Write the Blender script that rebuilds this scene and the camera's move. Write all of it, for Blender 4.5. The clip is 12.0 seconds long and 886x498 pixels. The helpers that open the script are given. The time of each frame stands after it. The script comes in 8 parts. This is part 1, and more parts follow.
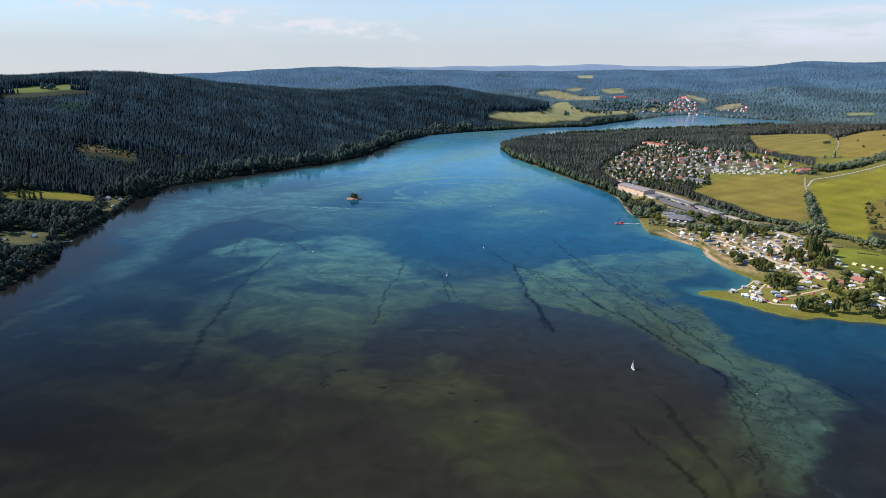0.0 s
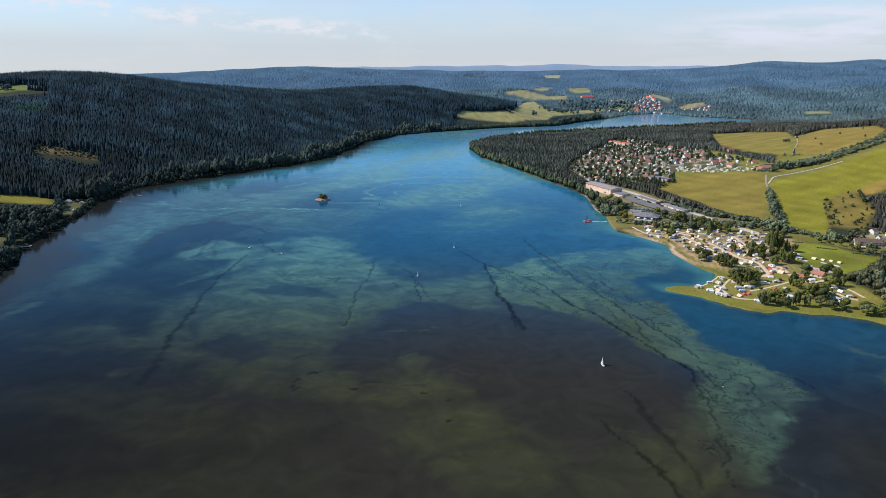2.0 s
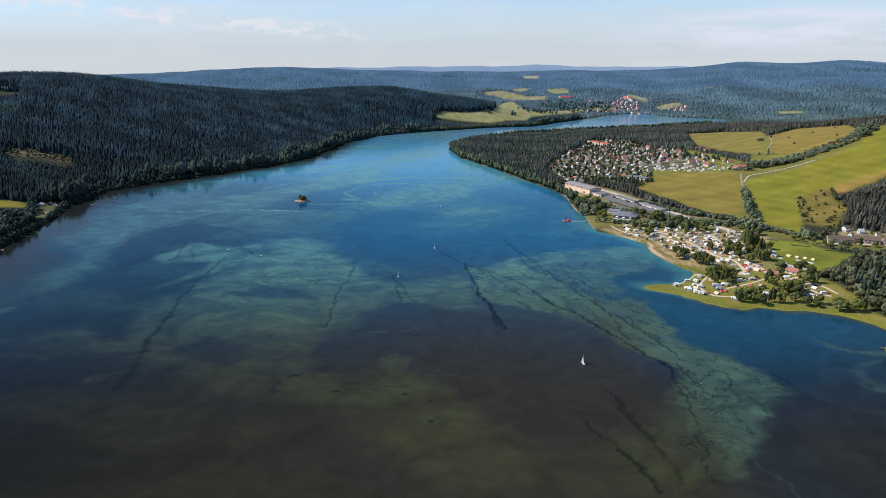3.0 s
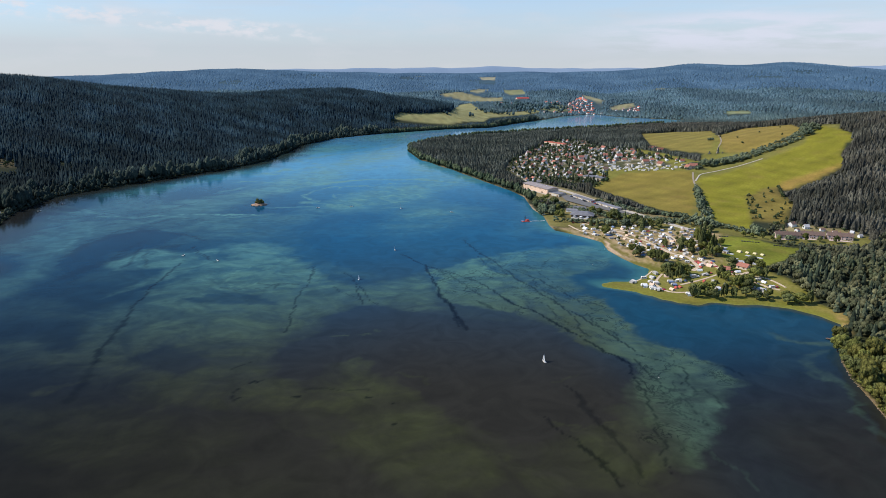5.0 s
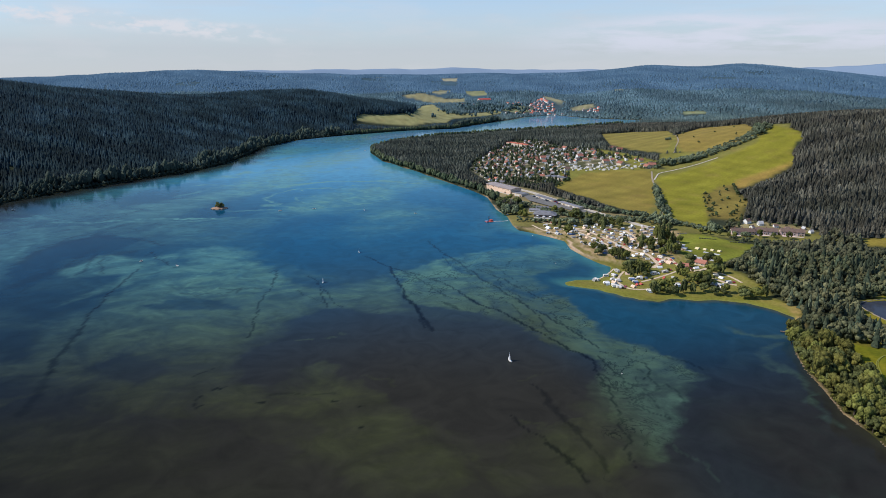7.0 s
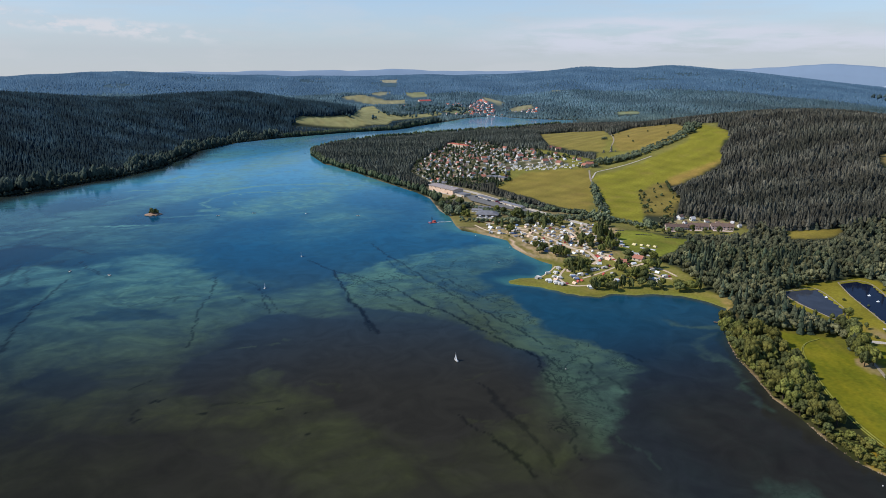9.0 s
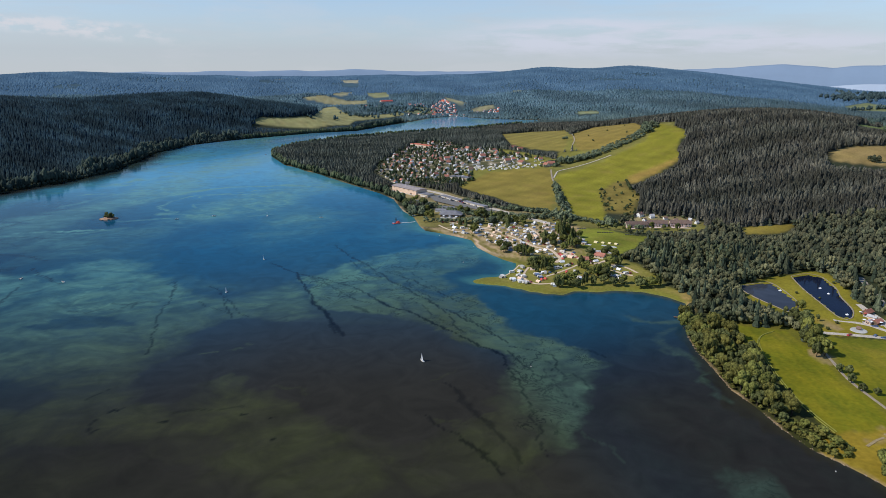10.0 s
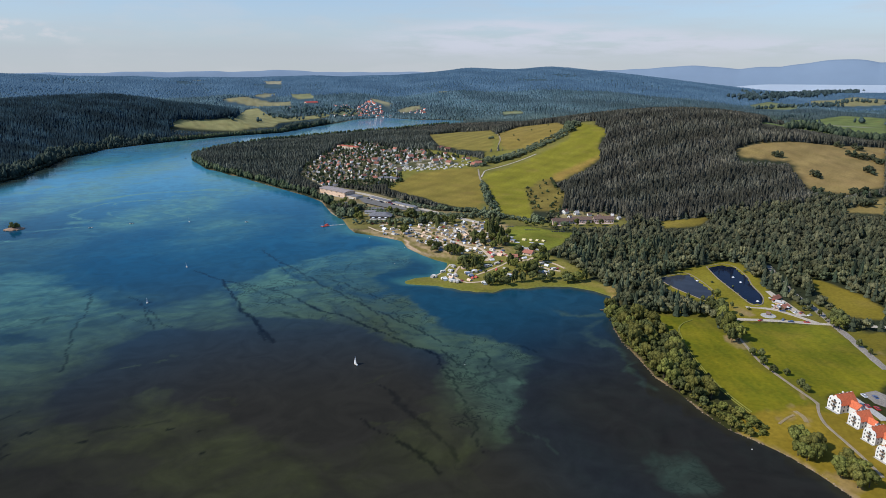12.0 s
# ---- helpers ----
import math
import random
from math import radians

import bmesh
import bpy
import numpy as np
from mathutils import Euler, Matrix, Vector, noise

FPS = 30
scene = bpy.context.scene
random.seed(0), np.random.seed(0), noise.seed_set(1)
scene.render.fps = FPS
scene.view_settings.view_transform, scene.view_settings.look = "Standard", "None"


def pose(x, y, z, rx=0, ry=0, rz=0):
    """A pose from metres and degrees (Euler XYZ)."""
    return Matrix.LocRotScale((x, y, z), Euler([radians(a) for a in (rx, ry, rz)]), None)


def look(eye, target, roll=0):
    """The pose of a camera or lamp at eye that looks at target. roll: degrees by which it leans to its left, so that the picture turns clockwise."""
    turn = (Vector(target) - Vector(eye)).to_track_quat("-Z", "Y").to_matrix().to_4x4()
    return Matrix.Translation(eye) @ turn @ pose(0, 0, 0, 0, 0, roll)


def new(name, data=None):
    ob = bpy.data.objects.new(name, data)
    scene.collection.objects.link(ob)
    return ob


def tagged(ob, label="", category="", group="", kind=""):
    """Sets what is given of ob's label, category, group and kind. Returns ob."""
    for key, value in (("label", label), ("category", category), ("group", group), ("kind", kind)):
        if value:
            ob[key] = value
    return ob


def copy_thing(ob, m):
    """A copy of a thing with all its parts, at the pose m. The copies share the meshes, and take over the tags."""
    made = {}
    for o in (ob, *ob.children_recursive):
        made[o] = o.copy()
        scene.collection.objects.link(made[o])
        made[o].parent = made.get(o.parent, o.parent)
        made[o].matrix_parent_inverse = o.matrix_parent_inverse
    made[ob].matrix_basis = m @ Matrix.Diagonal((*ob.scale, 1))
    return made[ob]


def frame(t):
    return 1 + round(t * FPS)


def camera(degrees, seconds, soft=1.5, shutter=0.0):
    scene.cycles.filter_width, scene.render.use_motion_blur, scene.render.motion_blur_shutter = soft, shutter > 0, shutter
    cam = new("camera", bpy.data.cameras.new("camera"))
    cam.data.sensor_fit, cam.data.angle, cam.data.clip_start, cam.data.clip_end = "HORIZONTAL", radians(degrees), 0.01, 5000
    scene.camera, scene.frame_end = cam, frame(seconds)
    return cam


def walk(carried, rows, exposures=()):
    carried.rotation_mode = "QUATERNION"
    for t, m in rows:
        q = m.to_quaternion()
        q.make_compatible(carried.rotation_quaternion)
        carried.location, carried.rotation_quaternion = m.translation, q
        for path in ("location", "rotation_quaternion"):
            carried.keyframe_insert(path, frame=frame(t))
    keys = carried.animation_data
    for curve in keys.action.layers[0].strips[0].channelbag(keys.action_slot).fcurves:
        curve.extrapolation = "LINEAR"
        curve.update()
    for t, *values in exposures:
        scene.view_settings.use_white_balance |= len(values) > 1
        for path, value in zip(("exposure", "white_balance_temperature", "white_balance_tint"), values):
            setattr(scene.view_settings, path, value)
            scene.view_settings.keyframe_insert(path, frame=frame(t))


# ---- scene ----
# A camera hovers high over a lake and pans to its right.
cam = camera(69.384, 12.0, soft=0.6)
EYE = 180.0
PATH = [  # seconds, yaw, pitch
    (0.0, 0.000, -15.840), (0.5, -0.540, -15.840), (1.0, -1.208, -15.850), (1.5, -1.925, -15.852), (2.0, -2.754, -15.850),
    (2.5, -3.651, -15.834), (3.0, -4.562, -15.806), (5.0, -8.244, -15.670), (5.5, -9.080, -15.630), (6.0, -9.900, -15.609),
    (6.5, -10.715, -15.585), (7.0, -11.540, -15.568), (9.0, -16.750, -15.450), (9.5, -18.420, -15.440), (10.0, -20.061, -15.425),
    (10.5, -21.679, -15.403), (11.0, -23.273, -15.387), (11.5, -24.886, -15.368), (12.0, -26.495, -15.355)]
walk(cam, [(t, pose(0, 0, EYE, 90 + pitch, 0, yaw)) for t, yaw, pitch in PATH],
     exposures=[(0.0, 0.38, 5930, 10), (5.5, 0.26, 5890, 10), (12.0, 0.08, 5850, 9)])
# ---- daylight ----
SUN_FROM, SUN_HEIGHT = -80.0, 41.0      # degrees: bearing from the first view, height over the horizon
world = bpy.data.worlds.new("daylight")
scene.world = world
world.use_nodes = True
wn, wl = world.node_tree.nodes, world.node_tree.links
background = wn["Background"]
sky = wn.new("ShaderNodeTexSky")
sky.sky_type, sky.sun_disc = "NISHITA", False
sky.sun_elevation, sky.sun_rotation = radians(SUN_HEIGHT), radians(SUN_FROM)
sky.altitude, sky.air_density, sky.dust_density, sky.ozone_density = 700, 1.0, 0.1, 3.5
background.inputs["Strength"].default_value = 0.125
# thin fair-weather clouds and pale haze low over the horizon
place = wn.new("ShaderNodeTexCoord")
parted = wn.new("ShaderNodeSeparateXYZ")
wl.new(place.outputs["Generated"], parted.inputs["Vector"])


def sky_layer(under, colour, size, squash, low, high, most, top, seed):
    """Clouds of one size up to a height over the horizon (the sine of its angle)."""
    turn = wn.new("ShaderNodeMapping")
    turn.inputs["Location"].default_value, turn.inputs["Scale"].default_value = (seed, seed, seed), (1, 1, squash)
    puffs = wn.new("ShaderNodeTexNoise")
    puffs.inputs["Scale"].default_value, puffs.inputs["Detail"].default_value, puffs.inputs["Roughness"].default_value = size, 9, 0.6
    veil, fade, both, cover = wn.new("ShaderNodeMapRange"), wn.new("ShaderNodeMapRange"), wn.new("ShaderNodeMath"), wn.new("ShaderNodeMix")
    veil.interpolation_type = "SMOOTHSTEP"
    for socket, value in (("From Min", low), ("From Max", high), ("To Max", most)):
        veil.inputs[socket].default_value = value
    for socket, value in (("From Min", top[0]), ("From Max", top[1]), ("To Min", 1.0), ("To Max", 0.0)):
        fade.inputs[socket].default_value = value
    both.operation, cover.data_type = "MULTIPLY", "RGBA"
    cover.inputs["B"].default_value = (*colour, 1)
    wl.new(place.outputs["Generated"], turn.inputs["Vector"])
    wl.new(turn.outputs["Vector"], puffs.inputs["Vector"])
    wl.new(puffs.outputs["Fac"], veil.inputs["Value"])
    wl.new(parted.outputs["Z"], fade.inputs["Value"])
    wl.new(veil.outputs["Result"], both.inputs[0])
    wl.new(fade.outputs["Result"], both.inputs[1])
    wl.new(both.outputs[0], cover.inputs["Factor"])
    wl.new(under, cover.inputs["A"])
    return cover.outputs["Result"]


hazy = sky_layer(sky.outputs["Color"], (3.68, 3.76, 3.82), 1.5, 1.0, -1.0, 0.0, 0.88, (0.03, 0.16), 0.0)
veiled = sky_layer(hazy, (4.15, 4.15, 4.15), 3.0, 9.0, 0.45, 0.62, 0.3, (0.09, 0.18), 1.7)
clouded = sky_layer(veiled, (4.75, 4.6, 4.5), 5.0, 4.5, 0.5, 0.62, 0.2, (0.1, 0.17), 4.2)


def sky_math(kind, a, b):
    node = wn.new("ShaderNodeMath")
    node.operation = kind
    for k, v in enumerate((a, b)):
        if isinstance(v, (int, float)):
            node.inputs[k].default_value = v
        else:
            wl.new(v, node.inputs[k])
    return node.outputs[0]


def sky_span(value, a, b):
    """0 at a, 1 at b, smooth between."""
    node = wn.new("ShaderNodeMapRange")
    node.interpolation_type = "SMOOTHSTEP"
    node.inputs["From Min"].default_value, node.inputs["From Max"].default_value = a, b
    wl.new(value, node.inputs["Value"])
    return node.outputs["Result"]


def cloud_bank(under, colour, size, squash, low, high, where, most):
    """A drift of clouds where its mask lets them stand."""
    turn, puffs, cover = wn.new("ShaderNodeMapping"), wn.new("ShaderNodeTexNoise"), wn.new("ShaderNodeMix")
    turn.inputs["Scale"].default_value = (1, 1, squash)
    puffs.inputs["Scale"].default_value, puffs.inputs["Detail"].default_value, puffs.inputs["Roughness"].default_value = size, 8, 0.58
    wl.new(place.outputs["Generated"], turn.inputs["Vector"])
    wl.new(turn.outputs["Vector"], puffs.inputs["Vector"])
    cover.data_type = "RGBA"
    cover.inputs["B"].default_value = (*colour, 1)
    wl.new(sky_math("MULTIPLY", sky_math("MULTIPLY", sky_span(puffs.outputs["Fac"], low, high), where), most), cover.inputs["Factor"])
    wl.new(under, cover.inputs["A"])
    return cover.outputs["Result"]


around = sky_math("ARCTAN2", parted.outputs["X"], parted.outputs["Y"])
rise = parted.outputs["Z"]
# a line of small puffs that sinks from west to north, and a wide veil in the north-east
puff_line = sky_math("SUBTRACT", rise, sky_math("MULTIPLY", around, -0.072))
off_line = sky_math("ABSOLUTE", sky_math("SUBTRACT", puff_line, 0.0455), 0.0)
puff_mask = sky_math("MULTIPLY", sky_span(off_line, 0.017, 0.003), sky_span(around, 0.02, -0.12))
puffed = cloud_bank(clouded, (5.3, 5.0, 4.9), 30, 2.2, 0.46, 0.62, puff_mask, 0.8)
veil_top = sky_math("SUBTRACT", sky_math("SUBTRACT", rise, 0.083), sky_math("MULTIPLY", sky_math("ABSOLUTE", sky_math("SUBTRACT", around, 0.56), 0.0), -0.09))
veil_mask = sky_math("MULTIPLY", sky_math("MULTIPLY", sky_span(veil_top, 0.006, -0.016), sky_span(rise, 0.012, 0.04)), sky_span(around, 0.25, 0.5))
banked = cloud_bank(puffed, (4.95, 4.85, 5.15), 9, 7, 0.34, 0.58, veil_mask, 0.8)
wl.new(banked, background.inputs["Color"])
sun = new("sun", bpy.data.lights.new("sun", "SUN"))
sun.data.energy, sun.data.angle, sun.data.color = 3.9, radians(0.53), (1.0, 0.9, 0.76)
sun.matrix_world = look((1000 * math.sin(radians(SUN_FROM)) * math.cos(radians(SUN_HEIGHT)), 1000 * math.cos(radians(SUN_FROM)) * math.cos(radians(SUN_HEIGHT)), 1000 * math.sin(radians(SUN_HEIGHT))), (0, 0, 0))
# ---- materials ----
def material(name, colour, second=None, size=1.0, rough=0.8, bump=0.0, metal=0.0, tint=False, vary=0.0, fine=8.0, contrast=1.0, specular=0.3, emit=None, grit=0.3):
    """A surface of two colours that mingle at a size in metres, with finer grain upon them.
    tint: the mesh's own colours lie under it; vary: how far single objects differ."""
    m = bpy.data.materials.new(name)
    m.use_nodes = True
    n, l = m.node_tree.nodes, m.node_tree.links
    skin = n["Principled BSDF"]
    skin.inputs["Roughness"].default_value, skin.inputs["Metallic"].default_value = rough, metal
    skin.inputs["Specular IOR Level"].default_value = specular
    second = second or tuple(0.8 * c for c in colour)
    where = n.new("ShaderNodeTexCoord")
    broad, grain = n.new("ShaderNodeTexNoise"), n.new("ShaderNodeTexNoise")
    for tex, s in ((broad, size), (grain, size / fine)):
        tex.inputs["Scale"].default_value, tex.inputs["Detail"].default_value = 1 / s, 5
        l.new(where.outputs["Object"], tex.inputs["Vector"])
    ramp = n.new("ShaderNodeMapRange")
    ramp.inputs["From Min"].default_value, ramp.inputs["From Max"].default_value = 0.5 - 0.22 / contrast, 0.5 + 0.22 / contrast
    l.new(broad.outputs["Fac"], ramp.inputs["Value"])
    mix = n.new("ShaderNodeMix")
    mix.data_type = "RGBA"
    mix.inputs["A"].default_value, mix.inputs["B"].default_value = (*colour, 1), (*second, 1)
    l.new(ramp.outputs["Result"], mix.inputs["Factor"])
    result = mix.outputs["Result"]
    shade = n.new("ShaderNodeMapRange")
    shade.inputs["From Min"].default_value, shade.inputs["From Max"].default_value = 0.3, 0.7
    shade.inputs["To Min"].default_value, shade.inputs["To Max"].default_value = 1 - grit, 1 + grit
    l.new(grain.outputs["Fac"], shade.inputs["Value"])
    factors = [shade.outputs["Result"]]
    if vary:
        info = n.new("ShaderNodeObjectInfo")
        span = n.new("ShaderNodeMapRange")
        span.inputs["To Min"].default_value, span.inputs["To Max"].default_value = 1 - vary, 1 + vary
        l.new(info.outputs["Random"], span.inputs["Value"])
        factors.append(span.outputs["Result"])
    if tint:
        own = n.new("ShaderNodeVertexColor")
        own.layer_name = "tint"
        factors.append(own.outputs["Color"])
    for fac in factors:
        times = n.new("ShaderNodeMix")
        times.data_type, times.blend_type = "RGBA", "MULTIPLY"
        times.inputs["Factor"].default_value = 1
        l.new(result, times.inputs["A"])
        l.new(fac, times.inputs["B"])
        result = times.outputs["Result"]
    l.new(result, skin.inputs["Base Color"])
    if bump:
        relief = n.new("ShaderNodeBump")
        relief.inputs["Strength"].default_value, relief.inputs["Distance"].default_value = 0.7, bump
        l.new(grain.outputs["Fac"], relief.inputs["Height"])
        l.new(relief.outputs["Normal"], skin.inputs["Normal"])
    if emit:
        skin.inputs["Emission Color"].default_value, skin.inputs["Emission Strength"].default_value = (*emit[0], 1), emit[1]
    return m


GROUND = material("grassland", (1.06, 1.0, 0.96), (0.92, 0.92, 0.8), 34, 0.95, 0.12, tint=True, fine=14, specular=0.1, grit=0.16)
SPRUCE = material("spruce_needles", (1.0, 1.0, 1.0), (0.6, 0.66, 0.62), 60, 0.9, 0.0, tint=True, fine=40, specular=0.08, grit=0.5)
# distance haze is put in as a faint blue glow
FAR_WOOD = material("hazy_far_woodland", (1.0, 1.0, 1.0), (0.7, 0.75, 0.8), 160, 0.95, 0.0, tint=True, fine=20, specular=0.05, emit=((0.19, 0.38, 0.68), 0.15))
LEAF = material("tree_leaves", (0.162, 0.16, 0.036), (0.09, 0.1, 0.025), 4, 0.8, 0.0, vary=0.35, fine=7, specular=0.1, grit=0.65)
LEAF_DARK = material("dark_tree_leaves", (0.113, 0.118, 0.038), (0.066, 0.076, 0.026), 4, 0.8, 0.0, vary=0.3, fine=7, specular=0.1, grit=0.65)
LEAF_OLIVE = material("olive_tree_leaves", (0.16, 0.142, 0.032), (0.088, 0.09, 0.024), 4, 0.8, 0.0, vary=0.25, fine=7, specular=0.1, grit=0.65)
BARK = material("bark", (0.09, 0.065, 0.045), (0.05, 0.038, 0.03), 0.6, 0.95, 0.02)
ASPHALT = material("asphalt", (0.32, 0.28, 0.23), (0.25, 0.215, 0.175), 6, 0.9, 0.01)
DARK_ASPHALT = material("dark_asphalt", (0.2, 0.185, 0.165), (0.15, 0.14, 0.125), 6, 0.9, 0.01)
PATHWAY = material("worn_grey_path", (0.34, 0.275, 0.195), (0.27, 0.22, 0.15), 3, 0.95, 0.01)
GRAVEL = material("pale_gravel", (0.56, 0.49, 0.39), (0.43, 0.37, 0.29), 4, 0.95, 0.02)
DIRT = material("bare_camp_earth", (0.68, 0.53, 0.37), (0.54, 0.41, 0.27), 3, 0.95, 0.02)
SAND = material("beach_sand", (0.5, 0.36, 0.22), (0.36, 0.25, 0.15), 6, 0.95, 0.03)
# ---- plan of the lake and the shape of the land ----
SHORE_WEST = [(-390, -900), (-380, 250), (-373, 509), (-376, 560), (-382, 611), (-405, 658), (-411, 712), (-420, 811), (-438, 896),
              (-430, 996), (-368, 1076), (-295, 1170), (-216, 1257), (-171, 1349), (-137, 1496), (-119, 1613), (-37, 1779),
              (75, 1875), (197, 1946), (298, 2002)]
SHORE_NORTH = [(451, 2040), (600, 2220), (740, 2360), (850, 2500), (1000, 2590), (1070, 2400), (1150, 2320), (1230, 2262)]
SHORE_CAPE = [(1120, 2130), (820, 1990), (520, 1880), (340, 1790), (200, 1660), (137, 1541), (128, 1460), (141, 1323), (169, 1227),
              (200, 1119), (224, 1022), (243, 949), (250, 897), (239, 812), (241, 770), (233, 721)]
SHORE_CAMP = [(232, 695), (241, 683), (253, 664), (266, 637), (260, 606), (262, 578), (267, 552), (273, 538), (264, 523), (251, 511), (239, 506), (225, 508),
              (212, 504), (211, 496), (221, 488), (233, 480), (237, 472), (243, 467), (246, 459), (252, 455), (256, 449), (262, 447), (268, 442), (274, 444), (281, 447), (288, 445), (300, 438), (315, 437), (336, 425), (347, 408), (351, 390)]
SHORE_EAST = [(339, 373), (330, 369), (322, 355), (307, 336), (295, 313), (286, 287), (276, 262), (274, 242), (269, 220), (267, 200), (271, 183),
              (273, 169), (272, 154), (270, 139), (262, 60), (255, -100), (300, -900)]
LAKE = SHORE_WEST + SHORE_NORTH + SHORE_CAPE + SHORE_CAMP + SHORE_EAST


def smooth(a, b, v):
    u = np.clip((v - a) / (b - a), 0, 1)
    return u * u * (3 - 2 * u)


def inside(poly, x, y):
    """Whether each place lies in the polygon."""
    hit = np.zeros(np.shape(x), bool)
    for (ax, ay), (bx, by) in zip(poly, poly[1:] + poly[:1]):
        if ay != by:
            hit ^= ((ay > y) != (by > y)) & (x < (bx - ax) * (y - ay) / (by - ay) + ax)
    return hit


def line_distance(pts, x, y, closed=False):
    """The distance of each place from a line of points."""
    best = np.full(np.shape(x), 1e9)
    for (ax, ay), (bx, by) in zip(pts, (pts[1:] + pts[:1]) if closed else pts[1:]):
        ux, uy = bx - ax, by - ay
        k = np.clip(((x - ax) * ux + (y - ay) * uy) / max(ux * ux + uy * uy, 1e-9), 0, 1)
        best = np.minimum(best, np.hypot(x - ax - k * ux, y - ay - k * uy))
    return best


def edge(poly, x, y):
    """Distance from the polygon's rim: positive outside, negative inside."""
    d = line_distance(poly, x, y, True)
    return np.where(inside(poly, x, y), -d, d)


def hump(x, y, cx, cy, sx, sy, height):
    return height * np.exp(-0.5 * (((x - cx) / sx) ** 2 + ((y - cy) / sy) ** 2))


def wave(x, y, size, seed=0):
    """A cheap smooth wobble between about -1 and 1."""
    r = np.random.RandomState(seed)
    out = 0
    for k in range(5):
        a, ph, q = r.rand() * 6.28, r.rand() * 6.28, size / (0.7 + 0.9 * r.rand())
        out = out + np.sin((x * np.cos(a) + y * np.sin(a)) * 6.28 / q + ph)
    return out / 3.2


HUMPS = [  # centre x, y, spread x, y, height: the hills round the lake
    (1010, 960, 270, 250, 80), (1000, 1330, 330, 260, 26), (600, 1600, 250, 110, 6),
    (-800, 1850, 340, 400, 96), (-60, 2420, 330, 330, 84), (-1750, 2050, 600, 560, 128), (-1300, 900, 500, 500, 60),
    (1700, 1100, 400, 350, 30), (1750, 1750, 420, 350, 18)]
# the far rim of hills: height of its crest over the lake by bearing in degrees
CREST_AT = (-60, -30, -22, -19, -16, -14, -12, -9, -6.5, -4.5, -2, 1, 5, 8, 11, 15, 18, 20, 22, 25, 27, 28.4, 30, 32, 33.5, 35.3, 37, 39, 42, 46, 50, 53, 56, 70)
CREST = (120, 120, 125, 132, 145, 158, 165, 173, 168, 159, 154, 148, 143, 145, 141, 154, 148, 152, 158, 170, 188, 205, 201, 195, 197, 212, 205, 188, 166, 124, 88, 64, 62, 70)


def land_height(x, y, d=None):
    """Height of the ground in metres above the lake. d: distance from the shore."""
    x, y = np.asarray(x, float), np.asarray(y, float)
    d = edge(LAKE, x, y) if d is None else d
    r = np.hypot(x, y)
    bearing = np.degrees(np.arctan2(x, y))
    crest = sum(np.interp(bearing + k, CREST_AT, CREST) for k in (-0.7, 0, 0.7)) / 3
    hills = sum(hump(x, y, *h) for h in HUMPS) + crest * smooth(2300, 4550, r) * (1 + 0.05 * wave(x, y, 900, 7) * (1 - smooth(3900, 4500, r)))
    hills = hills + wave(x, y, 420, 3) * 4 * smooth(900, 2000, r) + 9 * wave(x, y, 620, 8) * smooth(2500, 3200, r) * (1 - smooth(4000, 4500, r))
    land = 0.25 + 2.2 * (1 - np.exp(-np.maximum(d, 0) / 30)) + hills * smooth(0, 260, d)
    z = np.where(d > 0, np.where(d < 3, 0.25 * d / 3 + (land - 0.25) * d / 3, land), np.maximum(d * 0.12, -4))
    return z

# outlines of fields, woods, ponds, lanes and places to live in, in metres on the plan
FIELD_UPPER_WEST = [(723, 1537), (815, 1547), (823, 1384), (701, 1162), (621, 1050), (604, 1148), (617, 1262)]
FIELD_UPPER_EAST = [(745, 1229), (860, 1314), (887, 1199), (790, 1033), (759, 1004), (674, 996), (639, 1028)]
FIELD_LONG = [(854, 1086), (846, 1033), (823, 956), (746, 891), (722, 847), (671, 818), (585, 783), (573, 802), (528, 782), (470, 680), (440, 640), (431, 693), (447, 743), (488, 826), (520, 901), (576, 908), (649, 933), (737, 969), (807, 1025)]
FIELD_DRY = [(722, 847), (671, 818), (585, 783), (573, 802), (632, 828), (686, 841)]
SCRUB = [(528, 782), (573, 802), (567, 762), (550, 718), (492, 653), (471, 679)]
FIELD_VILLAGE = [(449, 1003), (499, 988), (539, 951), (487, 841), (412, 720), (392, 761), (381, 846), (367, 929), (410, 968)]
SPORTS = [(399, 631), (415, 621), (449, 565), (410, 537), (382, 523), (362, 540), (357, 556)]
FIELD_STRIP = [(566, 556), (634, 540), (595, 518), (553, 530)]
MEADOW_DRY = [(908, 740), (977, 750), (1067, 743), (1145, 722), (1303, 722), (976, 532), (873, 529), (865, 574), (949, 666), (891, 706)]
MEADOW_DRY_S = [(798, 480), (851, 492), (918, 497), (837, 449)]
FIELD_FAR_A = [(1159, 889), (1560, 1140), (1929, 1370), (2222, 1490), (2460, 1540), (2469, 1386), (1800, 1000), (1495, 831), (1400, 800), (1238, 860)]
FIELD_FAR_B = [(2689, 2135), (2891, 2181), (2787, 1956), (2673, 1871), (2543, 1830), (2578, 2002)]
FIELD_FAR_C = [(3054, 2088), (3445, 2142), (3500, 2150), (3313, 1861), (3060, 1734), (2881, 1918)]
POND_WEST = [(419, 402), (440, 404), (450, 399), (432, 357), (411, 343), (409, 355), (412, 386)]
POND_EAST = [(482, 407), (501, 407), (504, 395), (489, 369), (475, 353), (458, 329), (442, 317), (435, 320), (449, 349), (464, 378)]
POND_GRASS = [(418, 404), (449, 411), (489, 414), (512, 414), (517, 399), (499, 369), (474, 335), (458, 313), (454, 300), (437, 276), (392, 301), (403, 334), (404, 380)]
